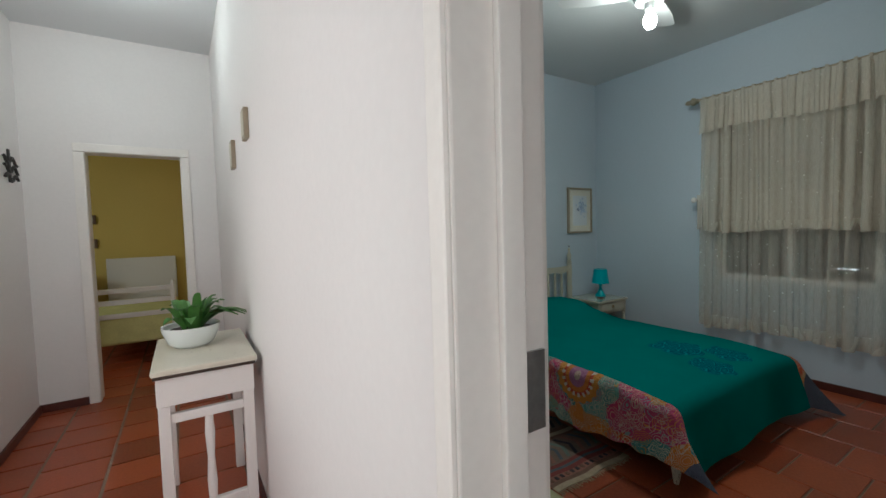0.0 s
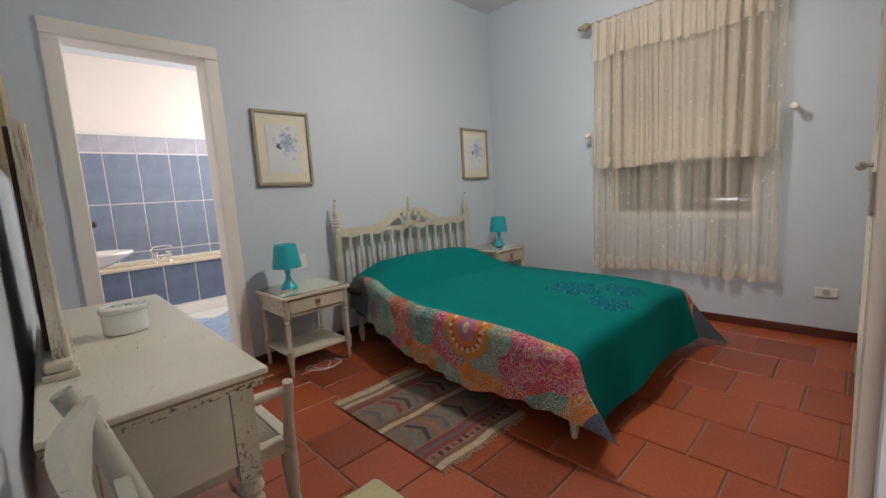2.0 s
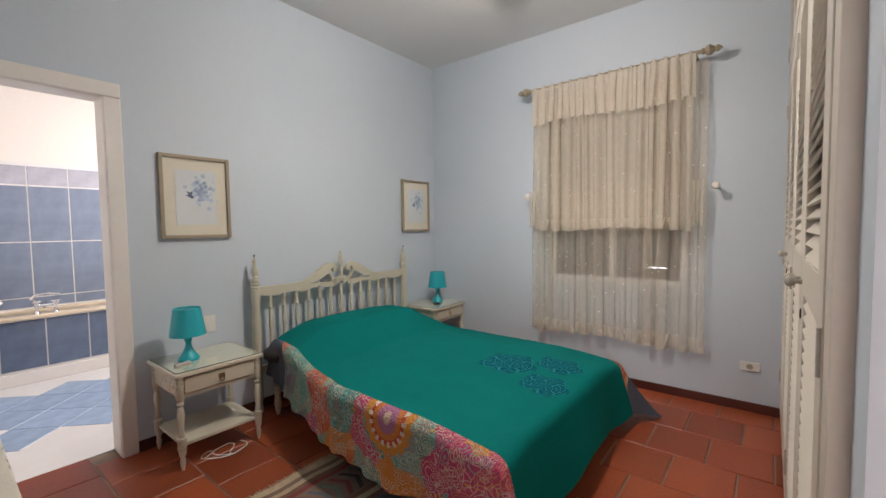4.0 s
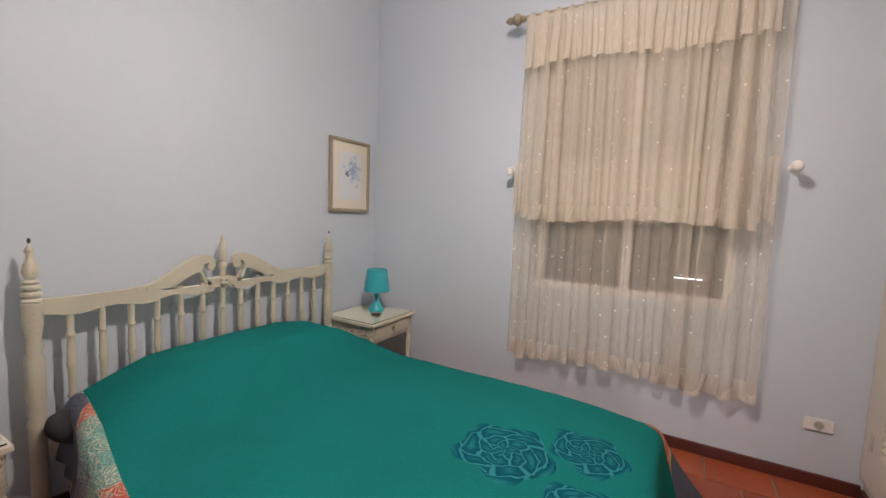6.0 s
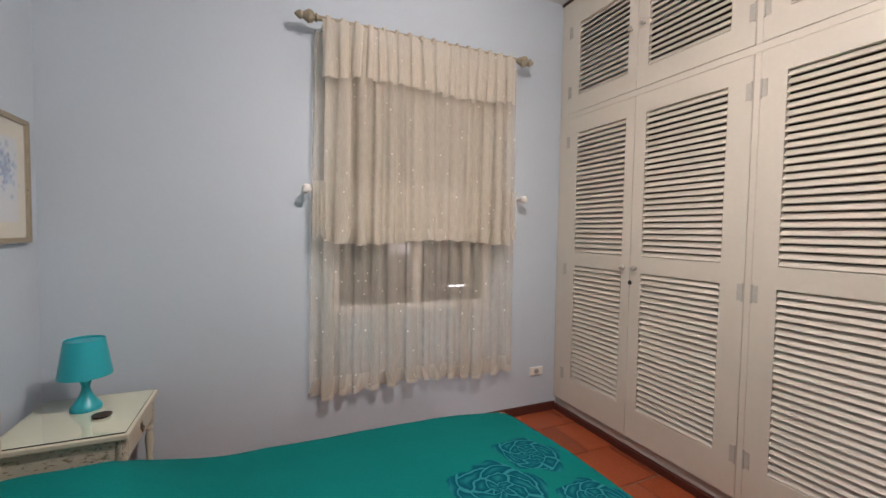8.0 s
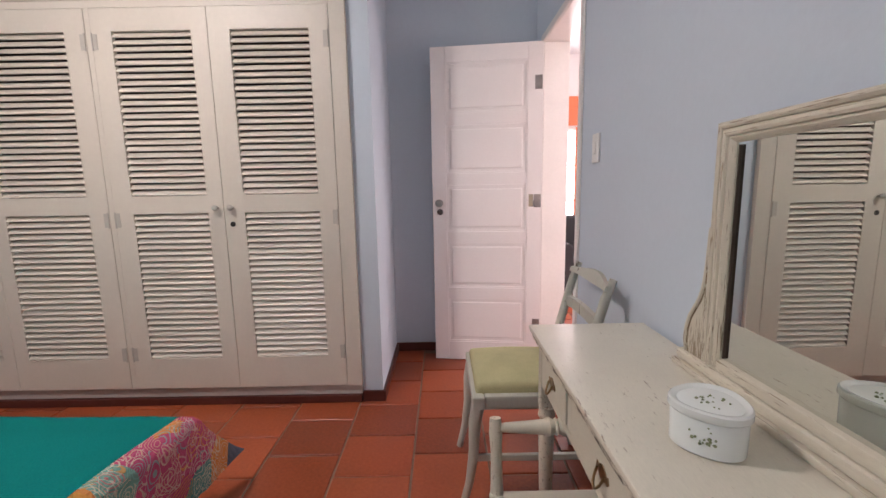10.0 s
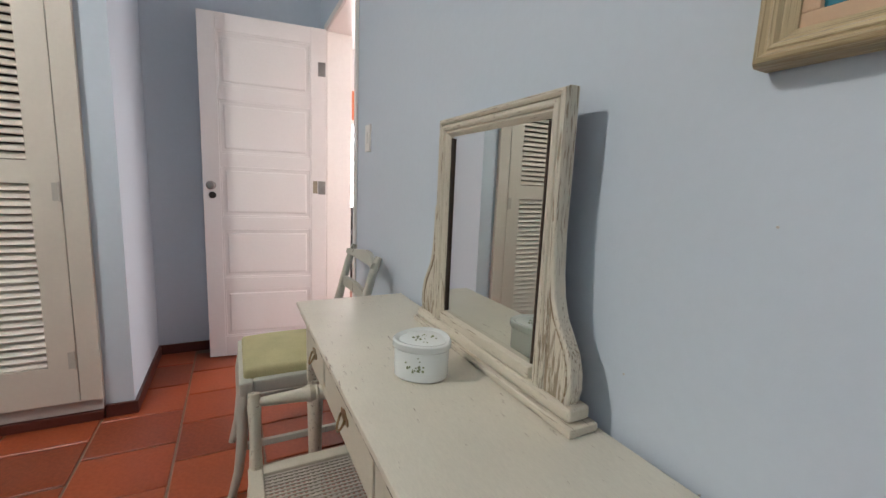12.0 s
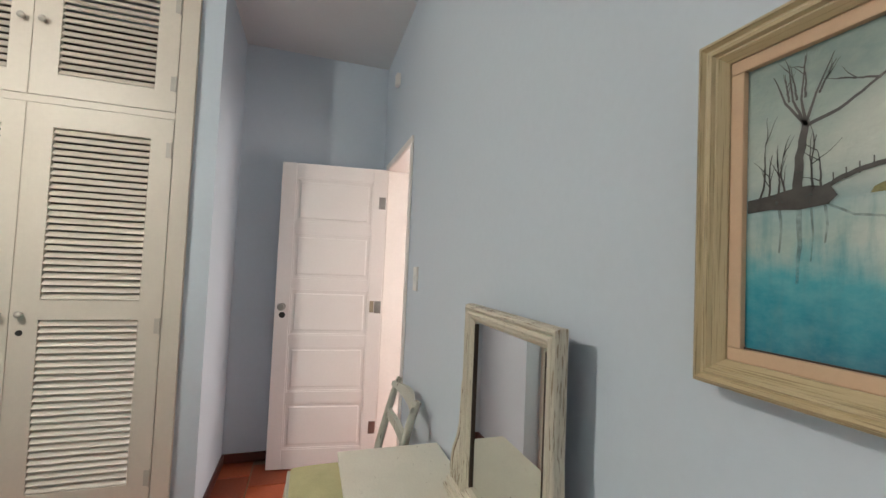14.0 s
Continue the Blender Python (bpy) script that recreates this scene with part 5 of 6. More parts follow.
def lobed_stack(levels):
    bm = bmesh.new()
    rings = [[bm.verts.new((0.215 + a, 1.635 + b, z)) for a, b in lobed(r)] for z, r in levels]
    for p, q in zip(rings, rings[1:]):
        for i in range(48):
            bm.faces.new((p[i], p[(i + 1) % 48], q[(i + 1) % 48], q[i]))
    bm.faces.new(rings[0])
    bm.faces.new(rings[-1])
    return bm


part("box_body", lobed_stack([(DZ + 0.0005, 0.052), (DZ + 0.004, 0.056), (DZ + 0.06, 0.057), (DZ + 0.063, 0.055)]), PORCELAIN, pb, "", True)
lid = part("lid", lobed_stack([(DZ + 0.0635, 0.058), (DZ + 0.067, 0.061), (DZ + 0.078, 0.061), (DZ + 0.081, 0.058), (DZ + 0.080, 0.052), (DZ + 0.0765, 0.048), (DZ + 0.078, 0.030), (DZ + 0.079, 0.004)]), PORCELAIN, pb, "white lid with a raised rim", True)
FLOWER = paint("olive_flower_glaze", (0.20, 0.24, 0.13), 0.3, 0.5, 60, 150)
for where, parent_part in (("body", pb), ("lid", lid)):
    bm = bmesh.new()
    rnd = random.Random(8)
    for k in range(16):
        if where == "body":
            a = 0.9 + rnd.gauss(0, 0.22)
            r = 0.0575 * (1 + 0.05 * math.cos(3 * a + 0.6))
            c = Vector((0.215 + r * math.cos(a), 1.635 + r * math.sin(a), DZ + 0.032 + rnd.gauss(0, 0.009)))
        else:
            a, q = rnd.uniform(0, 6.28), rnd.uniform(0.008, 0.03)
            c = Vector((0.215 + q * math.cos(a), 1.635 + q * math.sin(a), DZ + 0.0785))
        bmesh.ops.create_icosphere(bm, subdivisions=1, radius=rnd.uniform(0.0015, 0.0035), matrix=Matrix.Translation(c))
    part("painted_flowers", bm, FLOWER, parent_part, "painted olive sprigs")

# ---- cane stool ----
SX0, SX1, SY0, SY1, SZ = 0.19, 0.55, 1.295, 1.80, 0.40
st = thing("cane_stool", (0.37, 1.55, 0), "cream vanity stool with cane seat and turned side handles", "stool")
for a in ((SX0, SY0, SX0 + 0.035, SY1), (SX1 - 0.035, SY0, SX1, SY1), (SX0 + 0.035, SY0, SX1 - 0.035, SY0 + 0.04), (SX0 + 0.035, SY1 - 0.04, SX1 - 0.035, SY1)):
    part("seat_rail", boxed(a[0], a[1], SZ - 0.045, a[2], a[3], SZ, 0.005), CREAM_WOOD, st)
bm = bmesh.new()
nx, ny = 22, 34
for i in range(nx):
    x = SX0 + 0.035 + (SX1 - SX0 - 0.07) * (i + 0.5) / nx
    box(bm, x - 0.0027, SY0 + 0.038, SZ - 0.012, x + 0.0027, SY1 - 0.038, SZ - 0.009)
for j in range(ny):
    y = SY0 + 0.04 + (SY1 - SY0 - 0.08) * (j + 0.5) / ny
    box(bm, SX0 + 0.033, y - 0.0026, SZ - 0.0095, SX1 - 0.033, y + 0.0026, SZ - 0.0065)
part("cane_seat", bm, CANE, st, "open woven cane")
sleg = [(0, 0.013), (0.03, 0.017), (0.10, 0.022), (0.16, 0.017), (0.175, 0.024), (0.20, 0.018), (0.25, 0.022), (0.31, 0.026), (0.355, 0.022)]
for x in (SX0 + 0.02, SX1 - 0.02):
    for y in (SY0 + 0.02, SY1 - 0.02):
        part("leg", turned(sleg, (x, y, 0), 14), CREAM_WOOD_Z, st, "turned leg", True)
        s = -1 if y < 1.55 else 1
        if s > 0:
            continue
        bm = bmesh.new()
        tube(bm, [(x, y + s * 0.012, SZ - 0.03), (x, y + s * 0.022, SZ + 0.04), (x, y + s * 0.032, SZ + 0.10), (x, y + s * 0.042, SZ + 0.155), (x, y + s * 0.050, SZ + 0.19)], [0.019, 0.016, 0.0145, 0.018, 0.015], 10)
        part("handle_post", bm, CREAM_WOOD_Z, st, "", True)
for y, bz in ((SY0 - 0.024, SZ + 0.165), (SY1 + 0.03, SZ - 0.03)):
    L = SX1 - SX0 - 0.04
    part("handle_bar", turned([(0, 0.010), (0.03, 0.013), (0.09, 0.017), (0.13, 0.020), (0.14, 0.025), (0.155, 0.019), (L / 2, 0.023), (L - 0.155, 0.019), (L - 0.14, 0.025), (L - 0.13, 0.020), (L - 0.09, 0.017), (L - 0.03, 0.013), (L, 0.010)], (SX0 + 0.02, y, bz), 14, "x"), CREAM_WOOD, st, "turned handle bar", True)

# ---- chair with a yellow cushion ----
ch = thing("side_chair", (0.33, 0.67, 0), "grey-painted wooden chair with a yellow-green seat cushion", "chair")
for a in ((0.16, 0.46, 0.20, 0.88), (0.52, 0.45, 0.565, 0.89), (0.20, 0.46, 0.52, 0.495), (0.20, 0.845, 0.52, 0.88)):
    part("seat_rail", boxed(a[0], a[1], 0.395, a[2], a[3], 0.445, 0.008), GREY_WOOD, ch)
bm = boxed(0.195, 0.485, 0.43, 0.55, 0.855, 0.475, 0.018, 4)
bmesh.ops.subdivide_edges(bm, edges=[e for e in bm.edges if e.calc_length() > 0.1], cuts=6, use_grid_fill=True)
for v in bm.verts:
    if v.co.z > 0.45:
        v.co.z += 0.03 * max(0, 1 - ((v.co.x - 0.372) / 0.19) ** 2) * max(0, 1 - ((v.co.y - 0.67) / 0.2) ** 2)
part("seat_cushion", bm, CUSHION, ch, "yellow-green fabric seat", True)
for y in (0.50, 0.865):
    bm = bmesh.new()
    tube(bm, [(0.075, y, 0.0), (0.12, y, 0.12), (0.155, y, 0.28), (0.165, y, 0.44), (0.15, y, 0.56), (0.115, y, 0.70), (0.088, y, 0.80), (0.062, y, 0.868)], [0.014, 0.016, 0.019, 0.021, 0.019, 0.0175, 0.017, 0.014], 10)
    part("back_post", bm, GREY_WOOD, ch, "curved back post", True)
    bm = bmesh.new()
    tube(bm, [(0.60, y, 0.0), (0.575, y, 0.10), (0.56, y, 0.22), (0.555, y, 0.34), (0.54, y, 0.42)], [0.014, 0.016, 0.019, 0.024, 0.026], 10)
    part("front_leg", bm, GREY_WOOD, ch, "sabre front leg", True)
bm = bmesh.new()
ys = [0.485 + 0.395 * k / 16 for k in range(17)]
crest = [(y, 0.856 + 0.008 * math.cos((y - 0.683) / 0.2 * math.pi)) for y in ys] + [(y, 0.822 - 0.006 * math.cos((y - 0.683) / 0.2 * math.pi)) for y in ys[::-1]]
slab(bm, crest, 0.015, lambda u, v, w: Vector((0.055 + (0.86 - v) * 0.35 - 0.03 * math.sin((u - 0.485) / 0.395 * math.pi) + w + 0.02, u, v)))
part("crest_rail", bm, GREY_WOOD, ch, "bowed crest rail", True)
for z, h in ((0.675, 0.045),):
    bm = bmesh.new()
    out = [(y, z + h + 0.012 * math.sin((y - 0.485) / 0.395 * math.pi)) for y in ys] + [(y, z + 0.012 * math.sin((y - 0.485) / 0.395 * math.pi)) for y in ys[::-1]]
    slab(bm, out, 0.02, lambda u, v, w: Vector((0.085 + (0.72 - z) * 0.3 + w, u, v)))
    part("back_slat", bm, GREY_WOOD, ch)
part("stretcher", boxed(0.14, 0.49, 0.18, 0.56, 0.506, 0.205, 0.004), GREY_WOOD, ch)
part("stretcher", boxed(0.14, 0.854, 0.18, 0.56, 0.87, 0.205, 0.004), GREY_WOOD, ch)

# ---- painting ----
PY0, PY1, PZ0, PZ1 = 2.104, 2.86, 1.297, 1.735
pt = thing("landscape_painting", (0.0, 2.48, 1.305), "lake landscape painting in a wide pale gilt frame", "painting")


def frame_bar(along, a, b, inner0, inner1, flip):
    """A mitred moulding; across its width the profile steps down towards the picture."""
    prof = [(0, 0), (0, 0.028), (0.003, 0.037), (0.008, 0.040), (0.012, 0.035), (0.014, 0.035), (0.016, 0.037), (0.020, 0.036), (0.023, 0.031), (0.025, 0.031), (0.029, 0.027), (0.034, 0.022), (0.034, 0)]
    bm = bmesh.new()
    ends = []
    for end in (0, 1):
        ring = []
        for w, h in prof:
            if along == "y":
                z = (PZ0 + w) if flip else (PZ1 - w)
                y = (PY0 + w) if end == 0 else (PY1 - w)
            else:
                y = (PY0 + w) if flip else (PY1 - w)
                z = (PZ0 + w) if end == 0 else (PZ1 - w)
            ring.append(bm.verts.new((0.003 + h, y, z)))
        ends.append(ring)
    for i in range(len(prof) - 1):
        bm.faces.new((ends[0][i], ends[0][i + 1], ends[1][i + 1], ends[1][i]))
    bm.faces.new(ends[0])
    bm.faces.new(ends[1])
    return bm


for along, flip in (("y", True), ("y", False), ("z", True), ("z", False)):
    part("frame_moulding", frame_bar(along, 0, 0, 0, 0, flip), GILT if along == "y" else GILT_Z, pt, "pale gilt stepped moulding")
i0, i1, j0, j1 = PY0 + 0.0335, PY1 - 0.0335, PZ0 + 0.0335, PZ1 - 0.0335
s = 0.0165
for a in ((i0, j0, i1, j0 + s), (i0, j1 - s, i1, j1), (i0, j0 + s, i0 + s, j1 - s), (i1 - s, j0 + s, i1, j1 - s)):
    part("slip", boxed(0.006, a[0], a[1], 0.022, a[2], a[3], 0.002), LINEN, pt, "peach linen slip")


def canvas_paint():
    """Misty lake: pale sky above, turquoise water below, a green bank at one end."""
    m, n, l, b = material("oil_paint_lake")
    v = coords(n, l)
    sep = n.new("ShaderNodeSeparateXYZ")
    l.new(v, sep.inputs[0])
    soft = noise_node(n, l, coords(n, l, (1, 1.2, 1.4)), 9, 6, 0.6)
    hang = noise_node(n, l, coords(n, l, (1, 9, 1.6)), 5, 5, 0.6)
    dz = calc(n, l, "SUBTRACT", sep.outputs["Z"], 0.2095)
    wob = calc(n, l, "SUBTRACT", soft, 0.5)
    zs = calc(n, l, "ADD", dz, calc(n, l, "MULTIPLY", wob, 0.09))
    sky_c = ramp(n, l, calc(n, l, "MULTIPLY", zs, 5.5), [(0.0, (0.27, 0.37, 0.37)), (0.3, (0.42, 0.47, 0.42)), (0.55, (0.34, 0.41, 0.37)), (0.85, (0.22, 0.29, 0.265))])
    water_c = ramp(n, l, calc(n, l, "ADD", calc(n, l, "MULTIPLY", zs, -5.2), calc(n, l, "MULTIPLY", calc(n, l, "SUBTRACT", hang, 0.5), 0.25)),
                   [(0.0, (0.30, 0.42, 0.42)), (0.22, (0.38, 0.47, 0.42)), (0.40, (0.06, 0.34, 0.39)), (0.62, (0.015, 0.25, 0.32)), (0.9, (0.0, 0.12, 0.20))])
    c = mix(n, l, ramp(n, l, dz, [(0.0, (0, 0, 0)), (0.004, (1, 1, 1))]), water_c, sky_c)
    for y, z, rad, amount in ((-0.175, 0.268, 0.085, 0.75), (-0.11, 0.30, 0.10, 0.45), (-0.035, 0.355, 0.05, 0.95), (-0.18, 0.165, 0.06, 0.7), (-0.12, 0.188, 0.04, 0.6), (-0.16, 0.12, 0.045, 0.55)):
        d, _r = ring_pattern(n, l, v, (0.0, y, z), 1.0 / rad)
        glow = ramp(n, l, calc(n, l, "ADD", d, calc(n, l, "MULTIPLY", wob, 1.2)), [(0.1, (1, 1, 1)), (1.0, (0, 0, 0))])
        c = mix(n, l, calc(n, l, "MULTIPLY", glow, amount), c, (0.66, 0.67, 0.60))
    below = calc(n, l, "LESS_THAN", dz, 0.002)
    drip = ramp(n, l, hang, [(0.52, (0, 0, 0)), (0.68, (1, 1, 1))])
    c = mix(n, l, calc(n, l, "MULTIPLY", calc(n, l, "MULTIPLY", below, drip), 0.45), c, (0.06, 0.24, 0.26))
    side = ramp(n, l, calc(n, l, "ADD", calc(n, l, "ADD", sep.outputs["Y"], 0.1), calc(n, l, "MULTIPLY", wob, 0.05)), [(0.075, (0, 0, 0)), (0.087, (1, 1, 1))])
    leaf = ramp(n, l, noise_node(n, l, coords(n, l, (1, 1, 1.6)), 26, 6, 0.65), [(0.3, (0.02, 0.09, 0.015)), (0.46, (0.13, 0.26, 0.02)), (0.58, (0.33, 0.42, 0.03)), (0.74, (0.50, 0.44, 0.08))])
    c = mix(n, l, calc(n, l, "MULTIPLY", calc(n, l, "MULTIPLY", below, side), 0.95), c, leaf)
    dabs = noise_node(n, l, coords(n, l, (1, 2, 3)), 22, 5, 0.65)
    c = mix(n, l, 0.12, c, ramp(n, l, dabs, [(0.3, (0.05, 0.16, 0.18)), (0.7, (0.6, 0.64, 0.56))]))
    l.new(c, b.inputs["Base Color"])
    b.inputs["Roughness"].default_value = 0.55
    b.inputs["Specular IOR Level"].default_value = 0.25
    bump(n, l, b, noise_node(n, l, v, 130, 4), 0.35, 0.003)
    return m


def thin_paint(name, col, cover):
    """Oil paint dragged so thinly that the ground shows through in places."""
    m, n, l, b = material(name)
    v = coords(n, l)
    tone = noise_node(n, l, v, 40, 4)
    l.new(ramp(n, l, tone, [(0.3, shade(col, 0.6)), (0.7, shade(col, 1.4))]), b.inputs["Base Color"])
    b.inputs["Roughness"].default_value = 0.45
    drag = noise_node(n, l, v, 60, 4, 0.65)
    l.new(ramp(n, l, drag, [(0.35, (cover - 0.3,) * 3), (0.6, (min(1.0, cover + 0.2),) * 3)]), b.inputs["Alpha"])
    return m


part("canvas", boxed(0.006, i0 + s, j0 + s, 0.014, i1 - s, j1 - s), canvas_paint(), pt, "painted lake and sky")
part("canvas_edge", boxed(0.006, i0 + s, j0 + s, 0.0155, i1 - s, j0 + s + 0.002), DARK_LINE, pt, "dark line at the slip")
BARK = thin_paint("dark_brown_oil_paint", (0.035, 0.03, 0.026), 1.1)
MIST = thin_paint("misty_grey_oil_paint", (0.15, 0.16, 0.13), 0.45)
REFLECT = thin_paint("dark_teal_oil_glaze", (0.05, 0.16, 0.17), 0.32)
OCHRE = thin_paint("ochre_oil_paint", (0.24, 0.22, 0.07), 0.75)
MOSS = thin_paint("moss_green_oil_paint", (0.15, 0.19, 0.10), 0.50)
BROWN_BANK = thin_paint("brown_earth_oil_paint", (0.14, 0.10, 0.06), 0.85)
BROWN = paint("warm_brown_oil_paint", (0.13, 0.075, 0.045), 0.45, 0.55, 22, 90, 0.3)
rnd = random.Random(21)


def fold(y, z):
    """Picture coordinates set onto the canvas."""
    return 2.553 - (2.553 - y) * 0.97, 1.454 + (z - 1.454) * 0.97


def inside(y, z):
    return min(max(y, i0 + s + 0.002), i1 - s - 0.002), min(max(z, j0 + s + 0.004), j1 - s - 0.002)


def stroke(bm, pts, w, x, tip=0.25):
    """A flat tapering brush stroke through points."""
    fine = []
    for (ya, za), (yb, zb) in zip(pts, pts[1:]):
        for k in range(4):
            fine.append((ya + (yb - ya) * k / 4 + rnd.gauss(0, w * 0.08), za + (zb - za) * k / 4 + rnd.gauss(0, w * 0.08)))
    fine.append(pts[-1])
    pts = [inside(*fold(*p)) for p in fine]
    left, right = [], []
    for k, (y, z) in enumerate(pts):
        y2, z2 = pts[min(k + 1, len(pts) - 1)]
        y1, z1 = pts[max(k - 1, 0)]
        d = Vector((y2 - y1, z2 - z1))
        d = d.normalized() if d.length > 1e-6 else Vector((1, 0))
        ww = w * (1 - (1 - tip) * k / max(1, len(pts) - 1)) / 2
        left.append(bm.verts.new((x, y - d.y * ww, z + d.x * ww)))
        right.append(bm.verts.new((x, y + d.y * ww, z - d.x * ww)))
    for k in range(len(pts) - 1):
        bm.faces.new((left[k], left[k + 1], right[k + 1], right[k]))


def twigs(bm, y, z, ang, length, w, depth, x):
    pts = [(y, z)]
    for k in range(4):
        ang += rnd.uniform(-0.22, 0.22)
        y, z = y + math.cos(ang) * length / 4, z + math.sin(ang) * length / 4
        pts.append((y, z))
    stroke(bm, pts, w, x)
    if depth:
        for k in range(3):
            q = pts[rnd.randrange(1, len(pts))]
            twigs(bm, q[0], q[1], ang + rnd.uniform(-0.7, 0.7), length * 0.55, w * 0.5, depth - 1, x)


bm = bmesh.new()
stroke(bm, [(2.198, 1.530), (2.200, 1.57), (2.206, 1.608)], 0.010, 0.0146, 0.7)
for tip in ((2.172, 1.672), (2.188, 1.68), (2.205, 1.684), (2.232, 1.676)):
    stroke(bm, [(2.206, 1.604), ((2.206 + tip[0]) / 2 - 0.004, 1.636), tip], 0.0036, 0.0147)
    twigs(bm, (2.206 + tip[0]) / 2, 1.636, 1.57 + (2.2 - tip[0]) * 6, 0.035, 0.0025, 1, 0.0148)
stroke(bm, [(2.206, 1.604), (2.236, 1.612), (2.262, 1.628), (2.29, 1.646), (2.318, 1.652)], 0.0042, 0.0147)
twigs(bm, 2.27, 1.632, 2.6, 0.04, 0.0025, 1, 0.0148)
part("painted_tree", bm, BARK, pt, "dark bare tree on the shore")
for y in (2.158, 2.168, 2.178, 2.186, 2.214, 2.222):
    bm = bmesh.new()
    twigs(bm, y, 1.527, 1.57 + rnd.uniform(-0.1, 0.1), rnd.uniform(0.04, 0.065), 0.0026, 1, 0.0146)
    part("painted_tree", bm, BARK, pt, "thin dark sapling")
for y, z0, top, w in ((2.331, 1.535, 1.622, 0.003), (2.349, 1.532, 1.618, 0.0045), (2.376, 1.532, 1.63, 0.007), (2.392, 1.54, 1.60, 0.004), (2.402, 1.54, 1.61, 0.003), (2.416, 1.54, 1.60, 0.0035), (2.43, 1.54, 1.59, 0.003), (2.441, 1.545, 1.61, 0.0035), (2.452, 1.545, 1.605, 0.003)):
    bm = bmesh.new()
    lean = rnd.uniform(-0.004, 0.012)
    stroke(bm, [(y, z0), (y + lean, (z0 + top) / 2), (y + lean * 1.8, top)], w * 0.65, 0.0146)
    twigs(bm, y + lean, (z0 + top) / 2 + 0.01, 1.57 + rnd.choice((-0.5, 0.5)), 0.045, w * 0.45, 1, 0.0146)
    part("painted_tree", bm, MIST, pt, "misty far tree")
bm = bmesh.new()
stroke(bm, [(2.475, 1.603), (2.45, 1.600), (2.425, 1.597), (2.405, 1.594), (2.39, 1.586), (2.37, 1.583), (2.352, 1.572), (2.335, 1.566)], 0.007, 0.0150)
part("painted_branch", bm, BARK, pt, "long overhanging branch")
bm = bmesh.new()
stroke(bm, [(2.478, 1.606), (2.455, 1.62), (2.438, 1.636), (2.425, 1.652), (2.405, 1.665), (2.38, 1.674)], 0.010, 0.0151)
part("painted_branch", bm, BARK, pt, "forked branch")
bm = bmesh.new()
stroke(bm, [(2.475, 1.572), (2.455, 1.577), (2.435, 1.583), (2.415, 1.585)], 0.004, 0.0150)
part("painted_branch", bm, BROWN, pt, "thin branch")


def patch(name, pts, mat, x, label):
    bm = bmesh.new()
    bm.faces.new([bm.verts.new((x, *inside(*fold(*p)))) for p in pts])
    part(name, bm, mat, pt, label)


patch("painted_shore", [(2.14, 1.527), (2.17, 1.53), (2.19, 1.534), (2.21, 1.536), (2.23, 1.532), (2.236, 1.522), (2.228, 1.513), (2.20, 1.510), (2.17, 1.513), (2.14, 1.511)], BARK, 0.0152, "dark shore under the trees")
patch("painted_shore", [(2.326, 1.534), (2.345, 1.532), (2.362, 1.526), (2.362, 1.518), (2.345, 1.512), (2.333, 1.516)], BARK, 0.0152, "dark bridge foot")
bm = bmesh.new()
stroke(bm, [(2.222, 1.530), (2.24, 1.540), (2.262, 1.547), (2.285, 1.5505), (2.305, 1.548), (2.328, 1.539), (2.355, 1.527)], 0.005, 0.0153, 1.0)
for k in range(5):
    stroke(bm, [(2.232 + k * 0.011, 1.534 + k * 0.0035), (2.232 + k * 0.011, 1.546 + k * 0.0035)], 0.0012, 0.0153, 1.0)
part("painted_bridge", bm, BARK, pt, "dark arched footbridge")
patch("painted_bank", [(2.265, 1.526), (2.28, 1.533), (2.31, 1.537), (2.33, 1.532), (2.33, 1.521), (2.262, 1.520)], OCHRE, 0.0149, "ochre bank beyond the bridge")
patch("painted_bank", [(2.36, 1.524), (2.39, 1.528), (2.42, 1.527), (2.45, 1.530), (2.475, 1.529), (2.60, 1.533), (2.80, 1.535), (2.80, 1.516), (2.60, 1.515), (2.45, 1.515), (2.36, 1.514)], BROWN_BANK, 0.0149, "brown far bank")
patch("painted_bank", [(2.39, 1.528), (2.405, 1.541), (2.425, 1.546), (2.445, 1.552), (2.465, 1.562), (2.50, 1.566), (2.60, 1.570), (2.80, 1.575), (2.80, 1.53), (2.60, 1.528), (2.45, 1.527)], MOSS, 0.0148, "misty green bushes")
for y, w, ln in ((2.18, 0.006, 0.05), (2.199, 0.010, 0.085), (2.212, 0.004, 0.06), (2.225, 0.005, 0.04), (2.335, 0.004, 0.10), (2.35, 0.007, 0.07), (2.378, 0.006, 0.09), (2.405, 0.004, 0.07), (2.425, 0.006, 0.05), (2.442, 0.004, 0.06)):
    bm = bmesh.new()
    stroke(bm, [(y, 1.512), (y + 0.002, 1.512 - ln / 2), (y, 1.512 - ln)], w * 0.6, 0.0147, 0.5)
    part("painted_reflection", bm, REFLECT, pt, "dark reflection in the water")
bm = bmesh.new()
stroke(bm, [(2.228, 1.513), (2.25, 1.500), (2.29, 1.494), (2.32, 1.500), (2.345, 1.512)], 0.0025, 0.0147, 0.8)
part("painted_reflection", bm, REFLECT, pt, "bridge mirrored in the water")
patch("painted_trunk", [(2.462, 1.512), (2.470, 1.55), (2.462, 1.585), (2.446, 1.606), (2.460, 1.612), (2.464, 1.64), (2.450, 1.668), (2.47, 1.69), (2.54, 1.69), (2.545, 1.62), (2.55, 1.56), (2.56, 1.50)], BROWN, 0.0154, "broad brown tree trunk")
